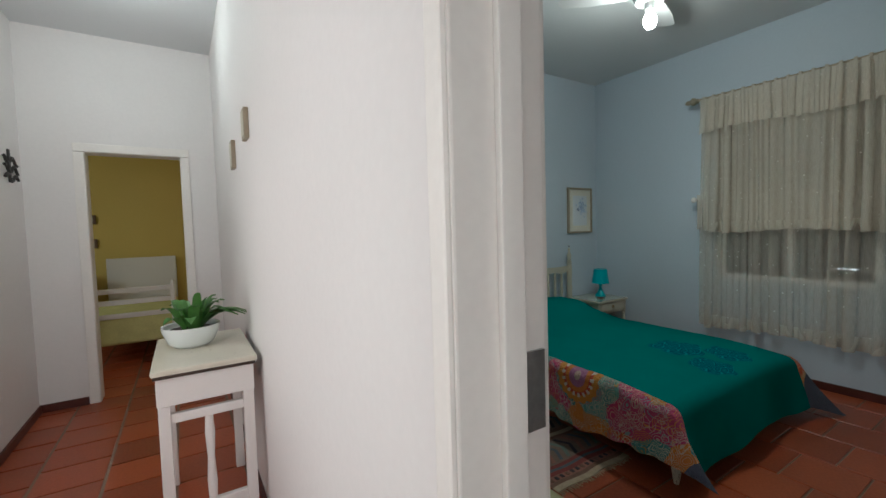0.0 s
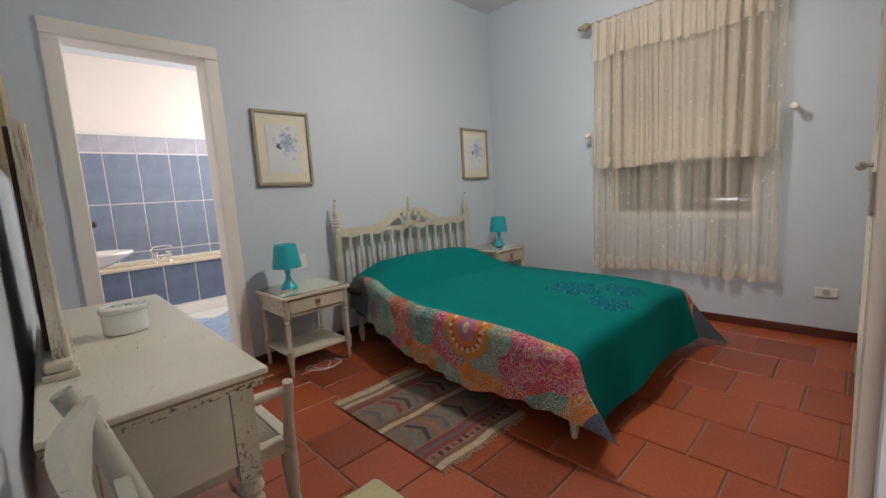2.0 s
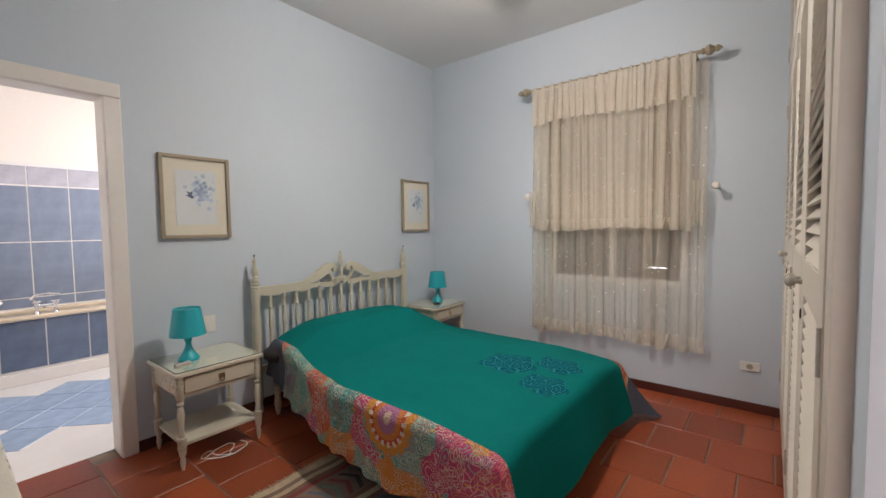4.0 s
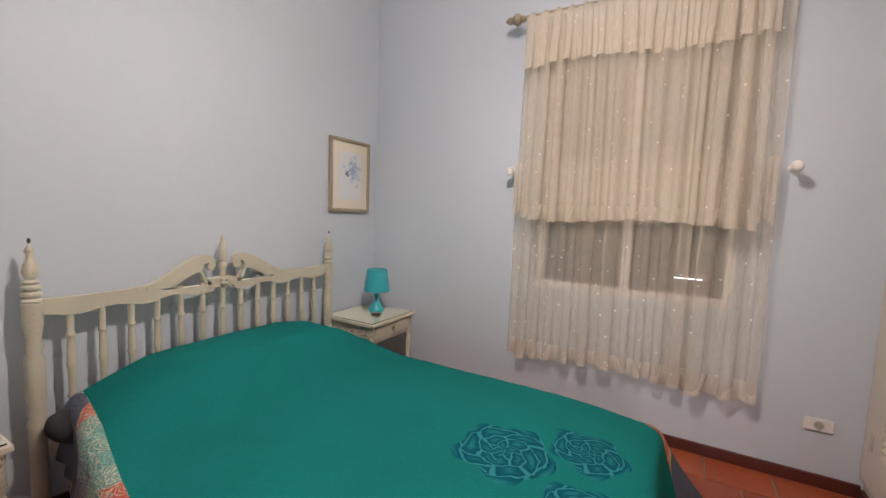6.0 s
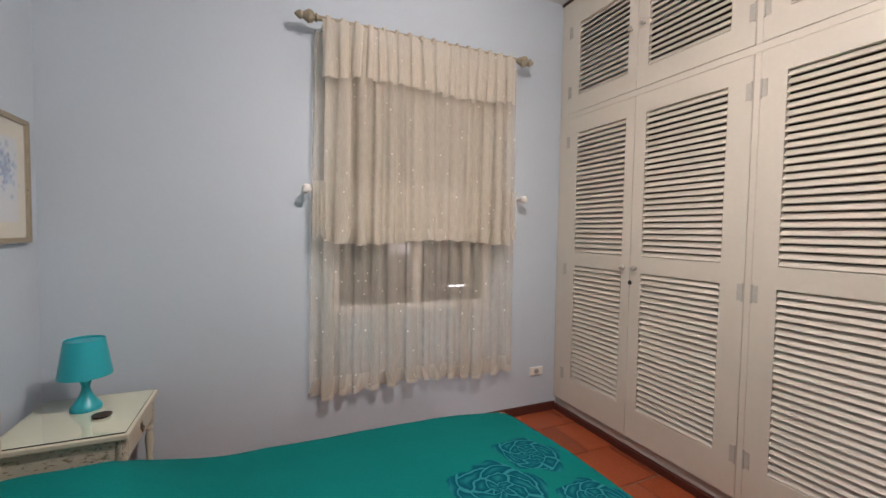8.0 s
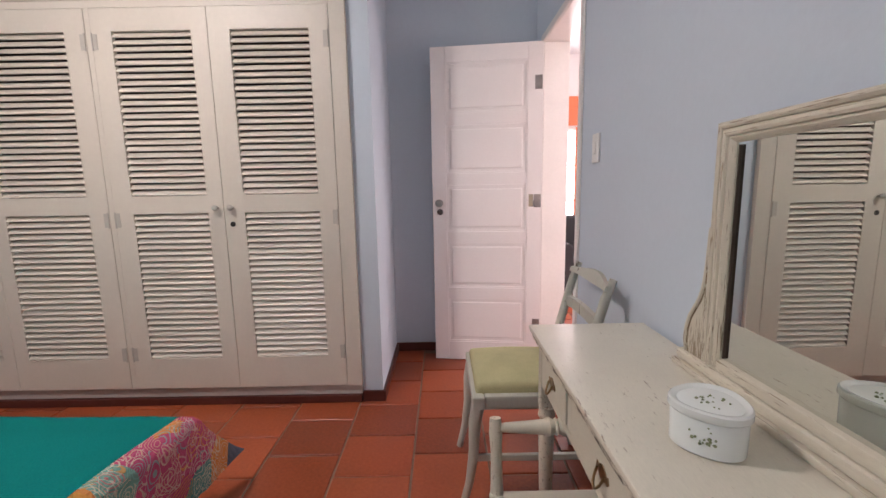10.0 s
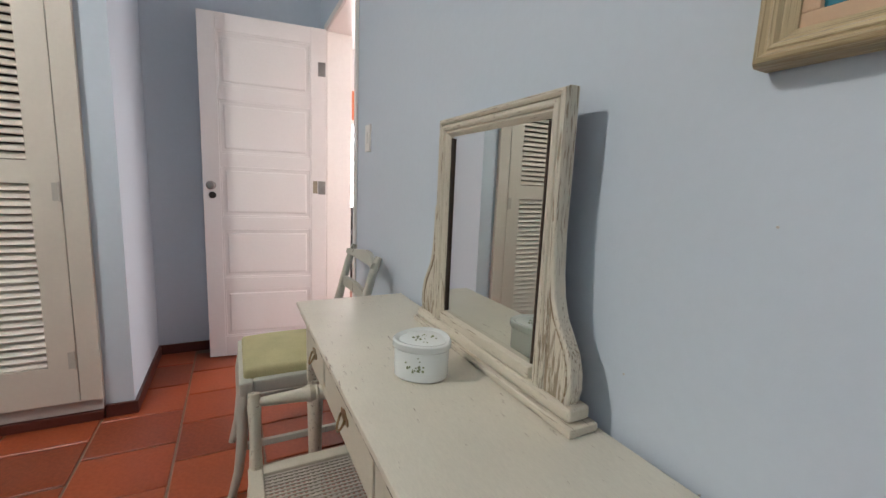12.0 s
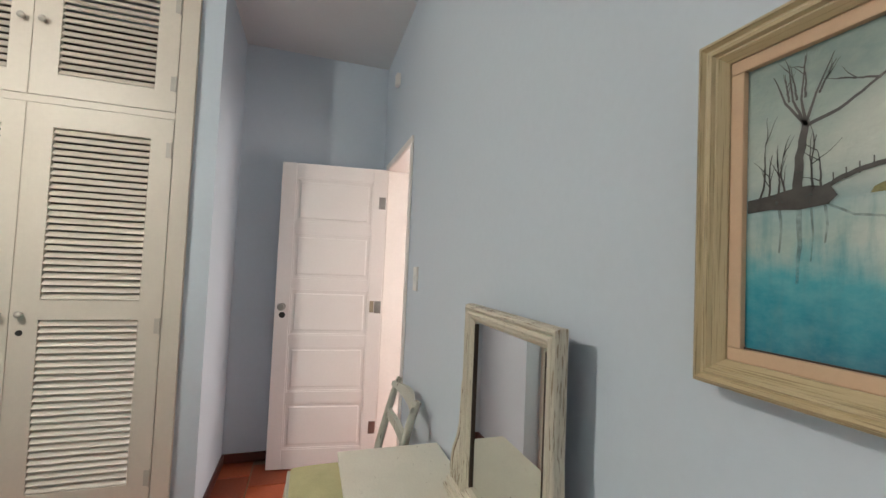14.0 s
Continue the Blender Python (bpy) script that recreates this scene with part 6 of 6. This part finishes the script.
patch("painted_canopy", [(2.345, 1.688), (2.38, 1.682), (2.41, 1.679), (2.43, 1.688), (2.455, 1.676), (2.475, 1.665), (2.52, 1.65), (2.62, 1.64), (2.82, 1.63), (2.82, 1.70), (2.60, 1.70), (2.345, 1.70)], BROWN, 0.0155, "brown leaf canopy")

# ---- rug ----
RUG_COLS = {"sand": (0.42, 0.33, 0.22), "maroon": (0.20, 0.045, 0.04), "slate": (0.09, 0.105, 0.12), "brown": (0.17, 0.09, 0.06), "grey": (0.19, 0.125, 0.095), "teal": (0.13, 0.165, 0.14), "rose": (0.27, 0.12, 0.09), "dark": (0.05, 0.04, 0.045)}
RUGM = {k: paint("rug_wool_" + k, c, 0.95, 0.25, 25, 260, 0.8) for k, c in RUG_COLS.items()}
rug = thing("rug", (1.37, 1.63, 0.0), "flat-woven striped kilim rug with chevrons beside the bed", "rug")
RX0, RX1, RY0, RY1 = 1.085, 1.665, 1.235, 2.07


def strip(y0, y1, key, name="stripe"):
    bm = bmesh.new()
    n = 24
    rows = []
    for a, z in ((y0, 0.001), (y0, 0.0085), (y1, 0.0085), (y1, 0.001)):
        rows.append([bm.verts.new((RX0 + (RX1 - RX0) * i / n, a + 0.005 * math.sin(i * 0.5), z + (0.002 * noise.noise(Vector((i * 0.4, a * 9, 0))) if z > 0.005 else 0))) for i in range(n + 1)])
    for p, q in zip(rows, rows[1:]):
        for i in range(n):
            bm.faces.new((p[i], p[i + 1], q[i + 1], q[i]))
    part(name, bm, RUGM[key], rug)


STRIPES = [(0.00, 0.035, "sand"), (0.035, 0.06, "brown"), (0.06, 0.10, "rose"), (0.10, 0.13, "maroon"), (0.13, 0.15, "slate"), (0.15, 0.175, "maroon"), (0.175, 0.37, "grey"), (0.37, 0.395, "brown"), (0.395, 0.43, "sand"), (0.43, 0.46, "brown"),
           (0.46, 0.67, "grey"), (0.67, 0.70, "maroon"), (0.70, 0.73, "brown"), (0.73, 0.76, "sand"), (0.76, 0.79, "grey"), (0.79, 0.835, "sand")]
for a, b, k in STRIPES:
    strip(RY0 + a, RY0 + b, k)
for band, cols in ((0.185, ("teal", "dark", "rose", "slate")), (0.47, ("slate", "teal", "maroon", "dark"))):
    for i in range(9):
        x = RX0 + 0.035 + i * 0.062
        bm = bmesh.new()
        y, w, hgt = RY0 + band, 0.026, 0.178
        for sgn in (0, 1):
            m0 = y + hgt / 2
            e = y if sgn == 0 else y + hgt
            bm.faces.new([bm.verts.new(p) for p in ((x + 0.045, m0, 0.0115), (x + 0.045 + w, m0, 0.0115), (x + w, e, 0.0115), (x, e, 0.0115))])
        part("chevron", bm, RUGM[cols[i % 4]], rug)
for i in range(14):
    x = RX0 + 0.03 + i * 0.04
    part("motif", boxed(x, RY0 + 0.068, 0.009, x + 0.018, RY0 + 0.092, 0.0118), RUGM["dark" if i % 3 else "brown"], rug)
bm = bmesh.new()
rnd = random.Random(2)
for i in range(60):
    x = RX0 + (RX1 - RX0) * (i + 0.5) / 60
    for y, sgn in ((RY0, -1), (RY1, 1)):
        ln = rnd.uniform(0.015, 0.035)
        tube(bm, [(x, y, 0.006), (x + rnd.uniform(-0.006, 0.006), y + sgn * ln * 0.5, 0.004), (x + rnd.uniform(-0.01, 0.01), y + sgn * ln, 0.003)], 0.0022, 4)
tagged(part("fringe", bm, RUGM["sand"], rug, "knotted fringe"), kind="stuff")

# ---- ceiling fan ----
fx, fy, fz = BULB
fan = thing("ceiling_fan", (fx, fy, H), "white ceiling fan at rest with a lit bulb", "ceiling fan")
part("canopy", turned([(H - 0.001, 0.06), (H - 0.02, 0.058), (H - 0.045, 0.03), (H - 0.05, 0.012)], (fx, fy, 0), 20), FAN_WHITE, fan, "", True)
part("downrod", turned([(fz + 0.24, 0.011), (H - 0.045, 0.011)], (fx, fy, 0), 10), FAN_WHITE, fan)
part("motor", turned([(fz + 0.10, 0.05), (fz + 0.11, 0.085), (fz + 0.14, 0.10), (fz + 0.20, 0.10), (fz + 0.23, 0.07), (fz + 0.24, 0.02)], (fx, fy, 0), 24), FAN_WHITE, fan, "round motor housing", True)
for k in range(3):
    a = radians(20 + 120 * k)
    bm = bmesh.new()
    out = [(0.10, -0.03), (0.18, -0.055), (0.35, -0.07), (0.52, -0.062), (0.56, -0.03), (0.56, 0.03), (0.52, 0.062), (0.35, 0.07), (0.18, 0.055), (0.10, 0.03)]
    slab(bm, out, 0.006, lambda u, v, w: Vector((fx + u * math.cos(a) - v * math.sin(a), fy + u * math.sin(a) + v * math.cos(a), fz + 0.16 + w + v * 0.2)))
    part("blade", bm, FAN_WHITE, fan, "white blade")
part("lamp_holder", turned([(fz + 0.055, 0.024), (fz + 0.06, 0.03), (fz + 0.10, 0.034)], (fx, fy, 0), 16), FAN_WHITE, fan)
bm = lathe(bmesh.new(), [(-0.06, 0.004), (-0.055, 0.02), (-0.04, 0.034), (-0.015, 0.042), (0.01, 0.038), (0.04, 0.024), (0.06, 0.018)], (fx, fy, fz), 18)
bulb = part("bulb", bm, BULB_GLASS, fan, "lit white bulb", True)
bulb.visible_shadow = False

# ---- bathroom ----
GROUT_WHITE = paint("white_grout", (0.72, 0.71, 0.70), 0.8, 0.05, 5, 80)
tb = thing("bathtub", (0.85, 5.2, 0), "built-in bathtub with blue tiled side and beige marble ledge", "bathtub")
part("tub_body", boxed(0.002, 5.10, 0.10, 1.95, 5.16, 0.545), GROUT_WHITE, tb)
part("tub_kerb", boxed(0.002, 5.06, 0, 1.95, 5.16, 0.10, 0.004), CERAMIC, tb, "white kerb at the floor")
part("ledge", boxed(0.002, 5.07, 0.545, 1.95, 5.20, 0.575, 0.006), MARBLE, tb, "beige marble ledge")
part("basin", boxed(0.002, 5.20, 0.20, 1.95, 5.545, 0.24, 0.01), CERAMIC, tb, "white tub floor")
part("ledge", boxed(0.002, 5.44, 0.545, 1.95, 5.545, 0.575, 0.006), MARBLE, tb, "beige marble ledge")
tp = thing("bath_mixer", (0.93, 5.14, 0.575), "chrome bath mixer tap with a hand shower", "tap")
for x in (0.87, 0.99):
    part("pillar", turned([(0.575, 0.022), (0.585, 0.014), (0.63, 0.013), (0.64, 0.02), (0.67, 0.02)], (x, 5.14, 0), 12), CHROME, tp, "", True)
    part("cross_handle", boxed(x - 0.03, 5.133, 0.672, x + 0.03, 5.147, 0.684, 0.004), CHROME, tp)
part("bar", turned([(0.85, 0.014), (1.01, 0.014)], (0, 5.14, 0.645), 12, "x"), CHROME, tp)
bm = bmesh.new()
tube(bm, [(0.93, 5.14, 0.645), (0.93, 5.19, 0.66), (0.93, 5.235, 0.65), (0.93, 5.25, 0.61)], 0.012, 10)
part("spout", bm, CHROME, tp, "", True)
bm = bmesh.new()
tube(bm, [(1.02, 5.14, 0.73), (0.95, 5.14, 0.745), (0.86, 5.14, 0.74), (0.84, 5.14, 0.70)], [0.012, 0.01, 0.013, 0.024], 10)
part("hand_shower", bm, CHROME, tp, "chrome hand shower", True)
sk = thing("washbasin", (0.25, 4.55, 0), "white ceramic washbasin on a pedestal", "washbasin")
bm = bmesh.new()
levels = [(0.66, 0.10, 0.09), (0.70, 0.17, 0.14), (0.745, 0.235, 0.19), (0.77, 0.255, 0.205), (0.785, 0.25, 0.20), (0.78, 0.20, 0.155), (0.72, 0.13, 0.10), (0.70, 0.02, 0.02)]
rings = [[bm.verts.new((0.30 + 1.28 * a * math.cos(q), 4.55 + 1.2 * b * math.sin(q), z)) for q in [i * 2 * math.pi / 32 for i in range(32)]] for z, a, b in levels]
for p, q in zip(rings, rings[1:]):
    for i in range(32):
        bm.faces.new((p[i], p[(i + 1) % 32], q[(i + 1) % 32], q[i]))
bm.faces.new(rings[0])
bm.faces.new(rings[-1])
part("bowl", bm, CERAMIC, sk, "", True)
part("pedestal", turned([(0, 0.075), (0.04, 0.06), (0.2, 0.045), (0.5, 0.045), (0.67, 0.09)], (0.22, 4.55, 0), 20), CERAMIC, sk, "", True)

# ---- hall ----
ht = thing("hall_stand", (-0.37, 2.18, 0), "white painted wooden hall table with a lower rail", "table")
part("tabletop", boxed(-0.575, 1.86, 0.765, -0.175, 2.5, 0.79, 0.006), CREAM_TOP, ht)
part("tabletop_edge", boxed(-0.568, 1.867, 0.750, -0.182, 2.493, 0.764, 0.004), DARK_LINE, ht, "near-black strip under the top")
for a in ((-0.56, 1.88, -0.19, 1.9), (-0.56, 2.46, -0.19, 2.48), (-0.56, 1.9, -0.54, 2.46), (-0.21, 1.9, -0.19, 2.46)):
    part("apron", boxed(a[0], a[1], 0.63, a[2], a[3], 0.75, 0.003), DOOR_WHITE, ht)
for x in (-0.535, -0.215):
    for y in (1.905, 2.455):
        part("leg", boxed(x - 0.022, y - 0.022, 0, x + 0.022, y + 0.022, 0.63, 0.004), DOOR_WHITE, ht)
part("stretcher", boxed(-0.513, 1.89, 0.55, -0.237, 1.92, 0.59, 0.004), DOOR_WHITE, ht)
part("stretcher", boxed(-0.513, 1.89, 0.12, -0.237, 1.92, 0.17, 0.004), DOOR_WHITE, ht)
part("centre_post", turned([(0.17, 0.016), (0.25, 0.02), (0.36, 0.014), (0.47, 0.02), (0.55, 0.016)], (-0.375, 1.905, 0), 12), DOOR_WHITE, ht, "", True)
pp = thing("potted_plant", (-0.42, 2.25, 0.79), "leafy green plant in a white bowl pot", "plant")
part("pot", turned([(0.7905, 0.075), (0.81, 0.10), (0.87, 0.125), (0.895, 0.128), (0.89, 0.118), (0.87, 0.112)], (-0.42, 2.25, 0), 28), PORCELAIN, pp, "white ceramic bowl", True)
part("soil", turned([(0.868, 0.108), (0.874, 0.09), (0.876, 0.01)], (-0.42, 2.25, 0), 20), SOIL, pp)
rnd = random.Random(5)
for k in range(34):
    a, r = rnd.uniform(0, 6.28), rnd.uniform(0.05, 0.20)
    if k > 27:
        a, r = rnd.uniform(-0.6, 0.4), rnd.uniform(0.18, 0.26)
    hgt = rnd.uniform(0.06, 0.17) * (1.25 - r * 2.5)
    base = Vector((-0.42 + 0.04 * math.cos(a), 2.25 + 0.04 * math.sin(a), 0.875))
    tip = Vector((-0.42 + r * math.cos(a), 2.25 + r * math.sin(a), 0.875 + max(0.015, hgt)))
    d = tip - base
    sd = Vector((-d.y, d.x, 0)).normalized()
    bm = bmesh.new()
    rows = []
    for i in range(6):
        u = i / 5
        c = base + d * u + Vector((0, 0, 0.05 * math.sin(u * math.pi)))
        w = 0.026 * max(0.0, math.sin(min(1, u * 0.93 + 0.07) * math.pi)) ** 0.7
        rows.append([bm.verts.new(c - sd * w), bm.verts.new(c + Vector((0, 0, -0.006))), bm.verts.new(c + sd * w)])
    for p, q in zip(rows, rows[1:]):
        bm.faces.new((p[0], p[1], q[1], q[0]))
        bm.faces.new((p[1], p[2], q[2], q[1]))
    part("leaf", bm, LEAF, pp, "", True)
for y, z, h in ((1.98, 1.78, 0.14), (2.55, 1.72, 0.16)):
    o = thing("hall_plaque", (-0.15, y, z), "small tan framed picture on the hall wall", "picture")
    part("frame", boxed(-0.172, y - 0.05, z, -0.1505, y + 0.05, z + h, 0.004), FRAME_TAN, o)
    part("picture_sheet", boxed(-0.1745, y - 0.035, z + 0.015, -0.1725, y + 0.035, z + h - 0.015), PAPER, o)
o = thing("wall_ornament", (-1.43, 3.88, 1.74), "dark wrought iron ornament on the hall wall", "ornament")
for k in range(3):
    bm = bmesh.new()
    tube(bm, [(-1.415, 3.75 + 0.26 * i / 12, 1.77 + 0.06 * k + 0.025 * math.sin(i * 0.8 + k)) for i in range(13)], 0.010, 6)
    part("iron_scroll", bm, BLACK, o)
part("back_bar", boxed(-1.4295, 3.86, 1.74, -1.417, 3.89, 1.97, 0.003), BLACK, o)
hl = thing("hall_ceiling_light", (-0.8, 2.9, H), "lit white globe ceiling light in the hall", "ceiling light")
part("base", turned([(H - 0.001, 0.06), (H - 0.03, 0.055)], (-0.8, 2.9, 0), 18), FAN_WHITE, hl)
bm = bmesh.new()
bmesh.ops.create_uvsphere(bm, u_segments=20, v_segments=12, radius=0.085, matrix=Matrix.Translation((-0.8, 2.9, H - 0.11)))
g = part("globe", bm, emission("lit_globe_glass", (1.0, 0.96, 0.9), 6), hl, "lit opal globe", True)
g.visible_shadow = False

# ---- yellow bedroom ----
yb = thing("single_bed", (-0.95, 5.8, 0), "white single bed with a pale yellow quilt", "bed")
for x in (-1.30, -0.55):
    part("foot_post", turned([(0, 0.02), (0.05, 0.026), (0.5, 0.024), (0.80, 0.028), (0.84, 0.02), (0.87, 0.004)], (x, 5.2, 0), 12), DOOR_WHITE, yb, "", True)
for z in (0.50, 0.64, 0.76):
    part("foot_rail", boxed(-1.28, 5.185, z, -0.57, 5.215, z + 0.05, 0.005), DOOR_WHITE, yb)
part("mattress", boxed(-1.29, 5.23, 0.28, -0.56, 6.9, 0.50, 0.04, 3), WALL_CREAM, yb)
bm = boxed(-1.33, 5.20, 0.22, -0.52, 6.4, 0.535, 0.05, 3)
part("quilt", bm, YELLOW_QUILT, yb, "pale yellow quilt")
part("headboard", boxed(-1.32, 6.93, 0.2, -0.53, 6.97, 1.05, 0.01), DOOR_WHITE, yb)
cb = thing("bedside_cabinet", (-1.75, 6.75, 0), "dark wooden bedside cabinet by the yellow wall", "cabinet")
part("cabinet_body", boxed(-2.0, 6.55, 0.06, -1.45, 6.97, 0.80, 0.006), BROWN, cb)
part("cabinet_top", boxed(-2.02, 6.53, 0.80, -1.43, 6.98, 0.825, 0.005), BROWN, cb)
part("cabinet_plinth", boxed(-1.98, 6.57, 0, -1.47, 6.95, 0.06), DARK_LINE, cb)
for z in (1.20, 1.52):
    o = thing("small_picture", (-1.50, 7.0, z), "small dark framed picture on the yellow wall", "picture", "two small pictures")
    part("frame", boxed(-1.62, 6.975, z, -1.40, 6.9995, z + 0.12, 0.004), BROWN, o)
    part("picture_sheet", boxed(-1.59, 6.972, z + 0.025, -1.43, 6.9745, z + 0.095), PLINTH_GREY, o)

# ---- living room, seen through the doorway ----
w2 = thing("window_2", (-0.87, -3.55, 0.5), "bright living room window with white glazing bars", "window", kind="structure")
for x0, x1, z0, z1 in ((-1.25, -1.21, 0.5, 2.0), (-0.54, -0.50, 0.5, 2.0), (-1.21, -0.54, 0.5, 0.54), (-1.21, -0.54, 1.96, 2.0), (-0.89, -0.86, 0.54, 1.96), (-1.21, -0.89, 1.0, 1.025), (-1.21, -0.89, 1.48, 1.505), (-0.86, -0.54, 1.0, 1.025), (-0.86, -0.54, 1.48, 1.505)):
    part("glazing_bar", boxed(x0, -3.56, z0, x1, -3.52, z1, 0.003), FRAME_WHITE, w2)
lt = thing("lintel", (-1.0, -3.5, 2.02), "orange-red painted lintel over the living room window", "lintel", kind="structure")
part("beam", boxed(-1.9, -3.4995, 2.02, -0.20, -3.46, 2.40, 0.006), ORANGE, lt)
ls = thing("living_room_shutter", (-1.45, -3.49, 0.4), "orange-brown louvred shutter folded against the wall", "shutter", kind="structure")
for x0, x1, z0, z1 in ((-1.75, -1.69, 0.4, 2.0), (-1.23, -1.17, 0.4, 2.0), (-1.69, -1.23, 0.4, 0.47), (-1.69, -1.23, 1.93, 2.0)):
    part("shutter_frame", boxed(x0, -3.4995, z0, x1, -3.465, z1, 0.003), ORANGE, ls)
bm = boxed(-1.69, -0.016, -0.003, -1.23, 0.016, 0.003)
bmesh.ops.rotate(bm, verts=bm.verts, matrix=Matrix.Rotation(radians(-40), 3, "X"))
bmesh.ops.translate(bm, verts=bm.verts, vec=(0, -3.482, 0.49))
s0 = part("slat", bm, ORANGE, ls)
for k in range(1, 37):
    again("slat", s0, (0, 0, 0.039 * k), ls)
sf = thing("sofa", (-1.15, -2.2, 0), "dark patterned armchair in the living room", "armchair")
for a, nm in (((-1.62, -2.75, 0.10, -0.72, -2.0, 0.42), "seat"), ((-1.62, -2.95, 0.10, -0.72, -2.75, 0.85), "backrest"), ((-1.78, -2.95, 0.10, -1.625, -2.0, 0.60), "armrest"), ((-0.715, -2.95, 0.10, -0.56, -2.0, 0.60), "armrest")):
    part(nm, boxed(*a, 0.05, 3), DARK_CLOTH, sf, "", True)
for x in (-1.70, -0.63):
    for y in (-2.88, -2.07):
        part("foot", boxed(x - 0.03, y - 0.03, 0, x + 0.03, y + 0.03, 0.10, 0.004), DARK_LINE, sf)

# ---- tiles ----
def tile_mesh(name, w, d, mat, thick=0.012, bev=0.004):
    bm = boxed(-w / 2, -d / 2, -thick, w / 2, d / 2, 0, bev, 1)
    me = bpy.data.meshes.new(name)
    bm.to_mesh(me)
    bm.free()
    me.materials.append(mat)
    return me


def wall_tiles(owner, name, x_start, z_rows, w, y, mat, x_end, proud=0.003):
    cache = {}
    for z0, z1 in z_rows:
        x = x_start
        while x < x_end - 0.02:
            key = round(z1 - z0, 3)
            if key not in cache:
                bm = boxed(0.005, -proud, 0.005, w - 0.005, 0, key - 0.005, 0.001, 1)
                me = bpy.data.meshes.new(name)
                bm.to_mesh(me)
                bm.free()
                me.materials.append(mat)
                cache[key] = me
            o = new(name, cache[key])
            o.parent = owner
            o.location = Vector((x, y, z0)) - ORIGIN.get(owner, Vector((0, 0, 0)))
            x += w


bn_wall = bpy.data.objects["wall_bath_north"]
ORIGIN[bn_wall] = Vector((0, 0, 0))
part("tile_bed", boxed(0.002, 5.542, 0.0, 2.398, 5.5495, 1.93), GROUT_WHITE, bn_wall)
wall_tiles(bn_wall, "wall_tile", 0.04, ((0.585, 0.68), (0.68, 1.195), (1.195, 1.715)), 0.288, 5.5415, BATH_BLUE, 2.35)
wall_tiles(bn_wall, "border_tile", 0.04, ((1.72, 1.90),), 0.288, 5.5415, BATH_BORDER, 2.35)
wall_tiles(tb, "side_tile", 0.05, ((0.115, 0.54),), 0.288, 5.0995, BATH_DARK, 1.9)
part("bath_floor_bed", boxed(0.002, 3.162, -0.006, 2.398, 5.058, 0.0), GROUT_WHITE, floor, "white bathroom floor border")
me = tile_mesh("bath_floor_tile", 0.292, 0.292, BATH_FLOOR, 0.008, 0.002)
for i in range(-8, 9):
    for j in range(-8, 9):
        x, y = 1.0 + (i - j) * 0.2121, 4.22 + (i + j) * 0.2121
        if 0.42 < x < 1.65 and 3.60 < y < 4.80:
            o = new("bath_floor_tile", me)
            o.parent = floor
            o.location = (x, y, 0.004)
            o.rotation_euler = (0, 0, radians(45))

PX, PY = 0.335, 0.292
rnd = random.Random(11)
big = [tile_mesh("floor_tile", PX - 0.009, PY - 0.009, TERRACOTTA, 0.012, 0.003) for _ in range(1)]
count = 0
rest = bmesh.new()
for i in range(-10, 13):
    for j in range(-13, 26):
        x = 0.812 - PX / 2 + PX * i
        y = 0.262 + PY / 2 + PY * j + (PY / 2 if i % 2 else 0)
        x0, x1, y0, y1 = x - PX / 2 + 0.009, x + PX / 2 - 0.009, y - PY / 2 + 0.009, y + PY / 2 - 0.009
        if x > 0 and y > 3.12 or x1 > 3.74 or y1 > 7.0 or x0 < -3.1 or y0 < -3.5:
            if not (3.74 < x1 < 3.95 and -0.7 < y < 3.1):
                continue
        if x > 1.1 and y < -0.1 or x > 0.1 and y < -0.72:
            continue
        if x > -0.1 and y > -0.75 and y < 3.1:
            o = new("floor_tile", big[0])
            o.parent = floor
            o.location = (x, y, rnd.uniform(-0.0012, 0.0008))
            o.rotation_euler = (rnd.gauss(0, 0.0012), rnd.gauss(0, 0.0012), rnd.gauss(0, 0.003))
            count += 1
        else:
            box(rest, x0, y0, -0.012, x1, y1, rnd.uniform(-0.001, 0.0008))
tagged(part("hall_floor_tiles", rest, TERRACOTTA, floor, "terracotta tiles of the hall"), kind="stuff")
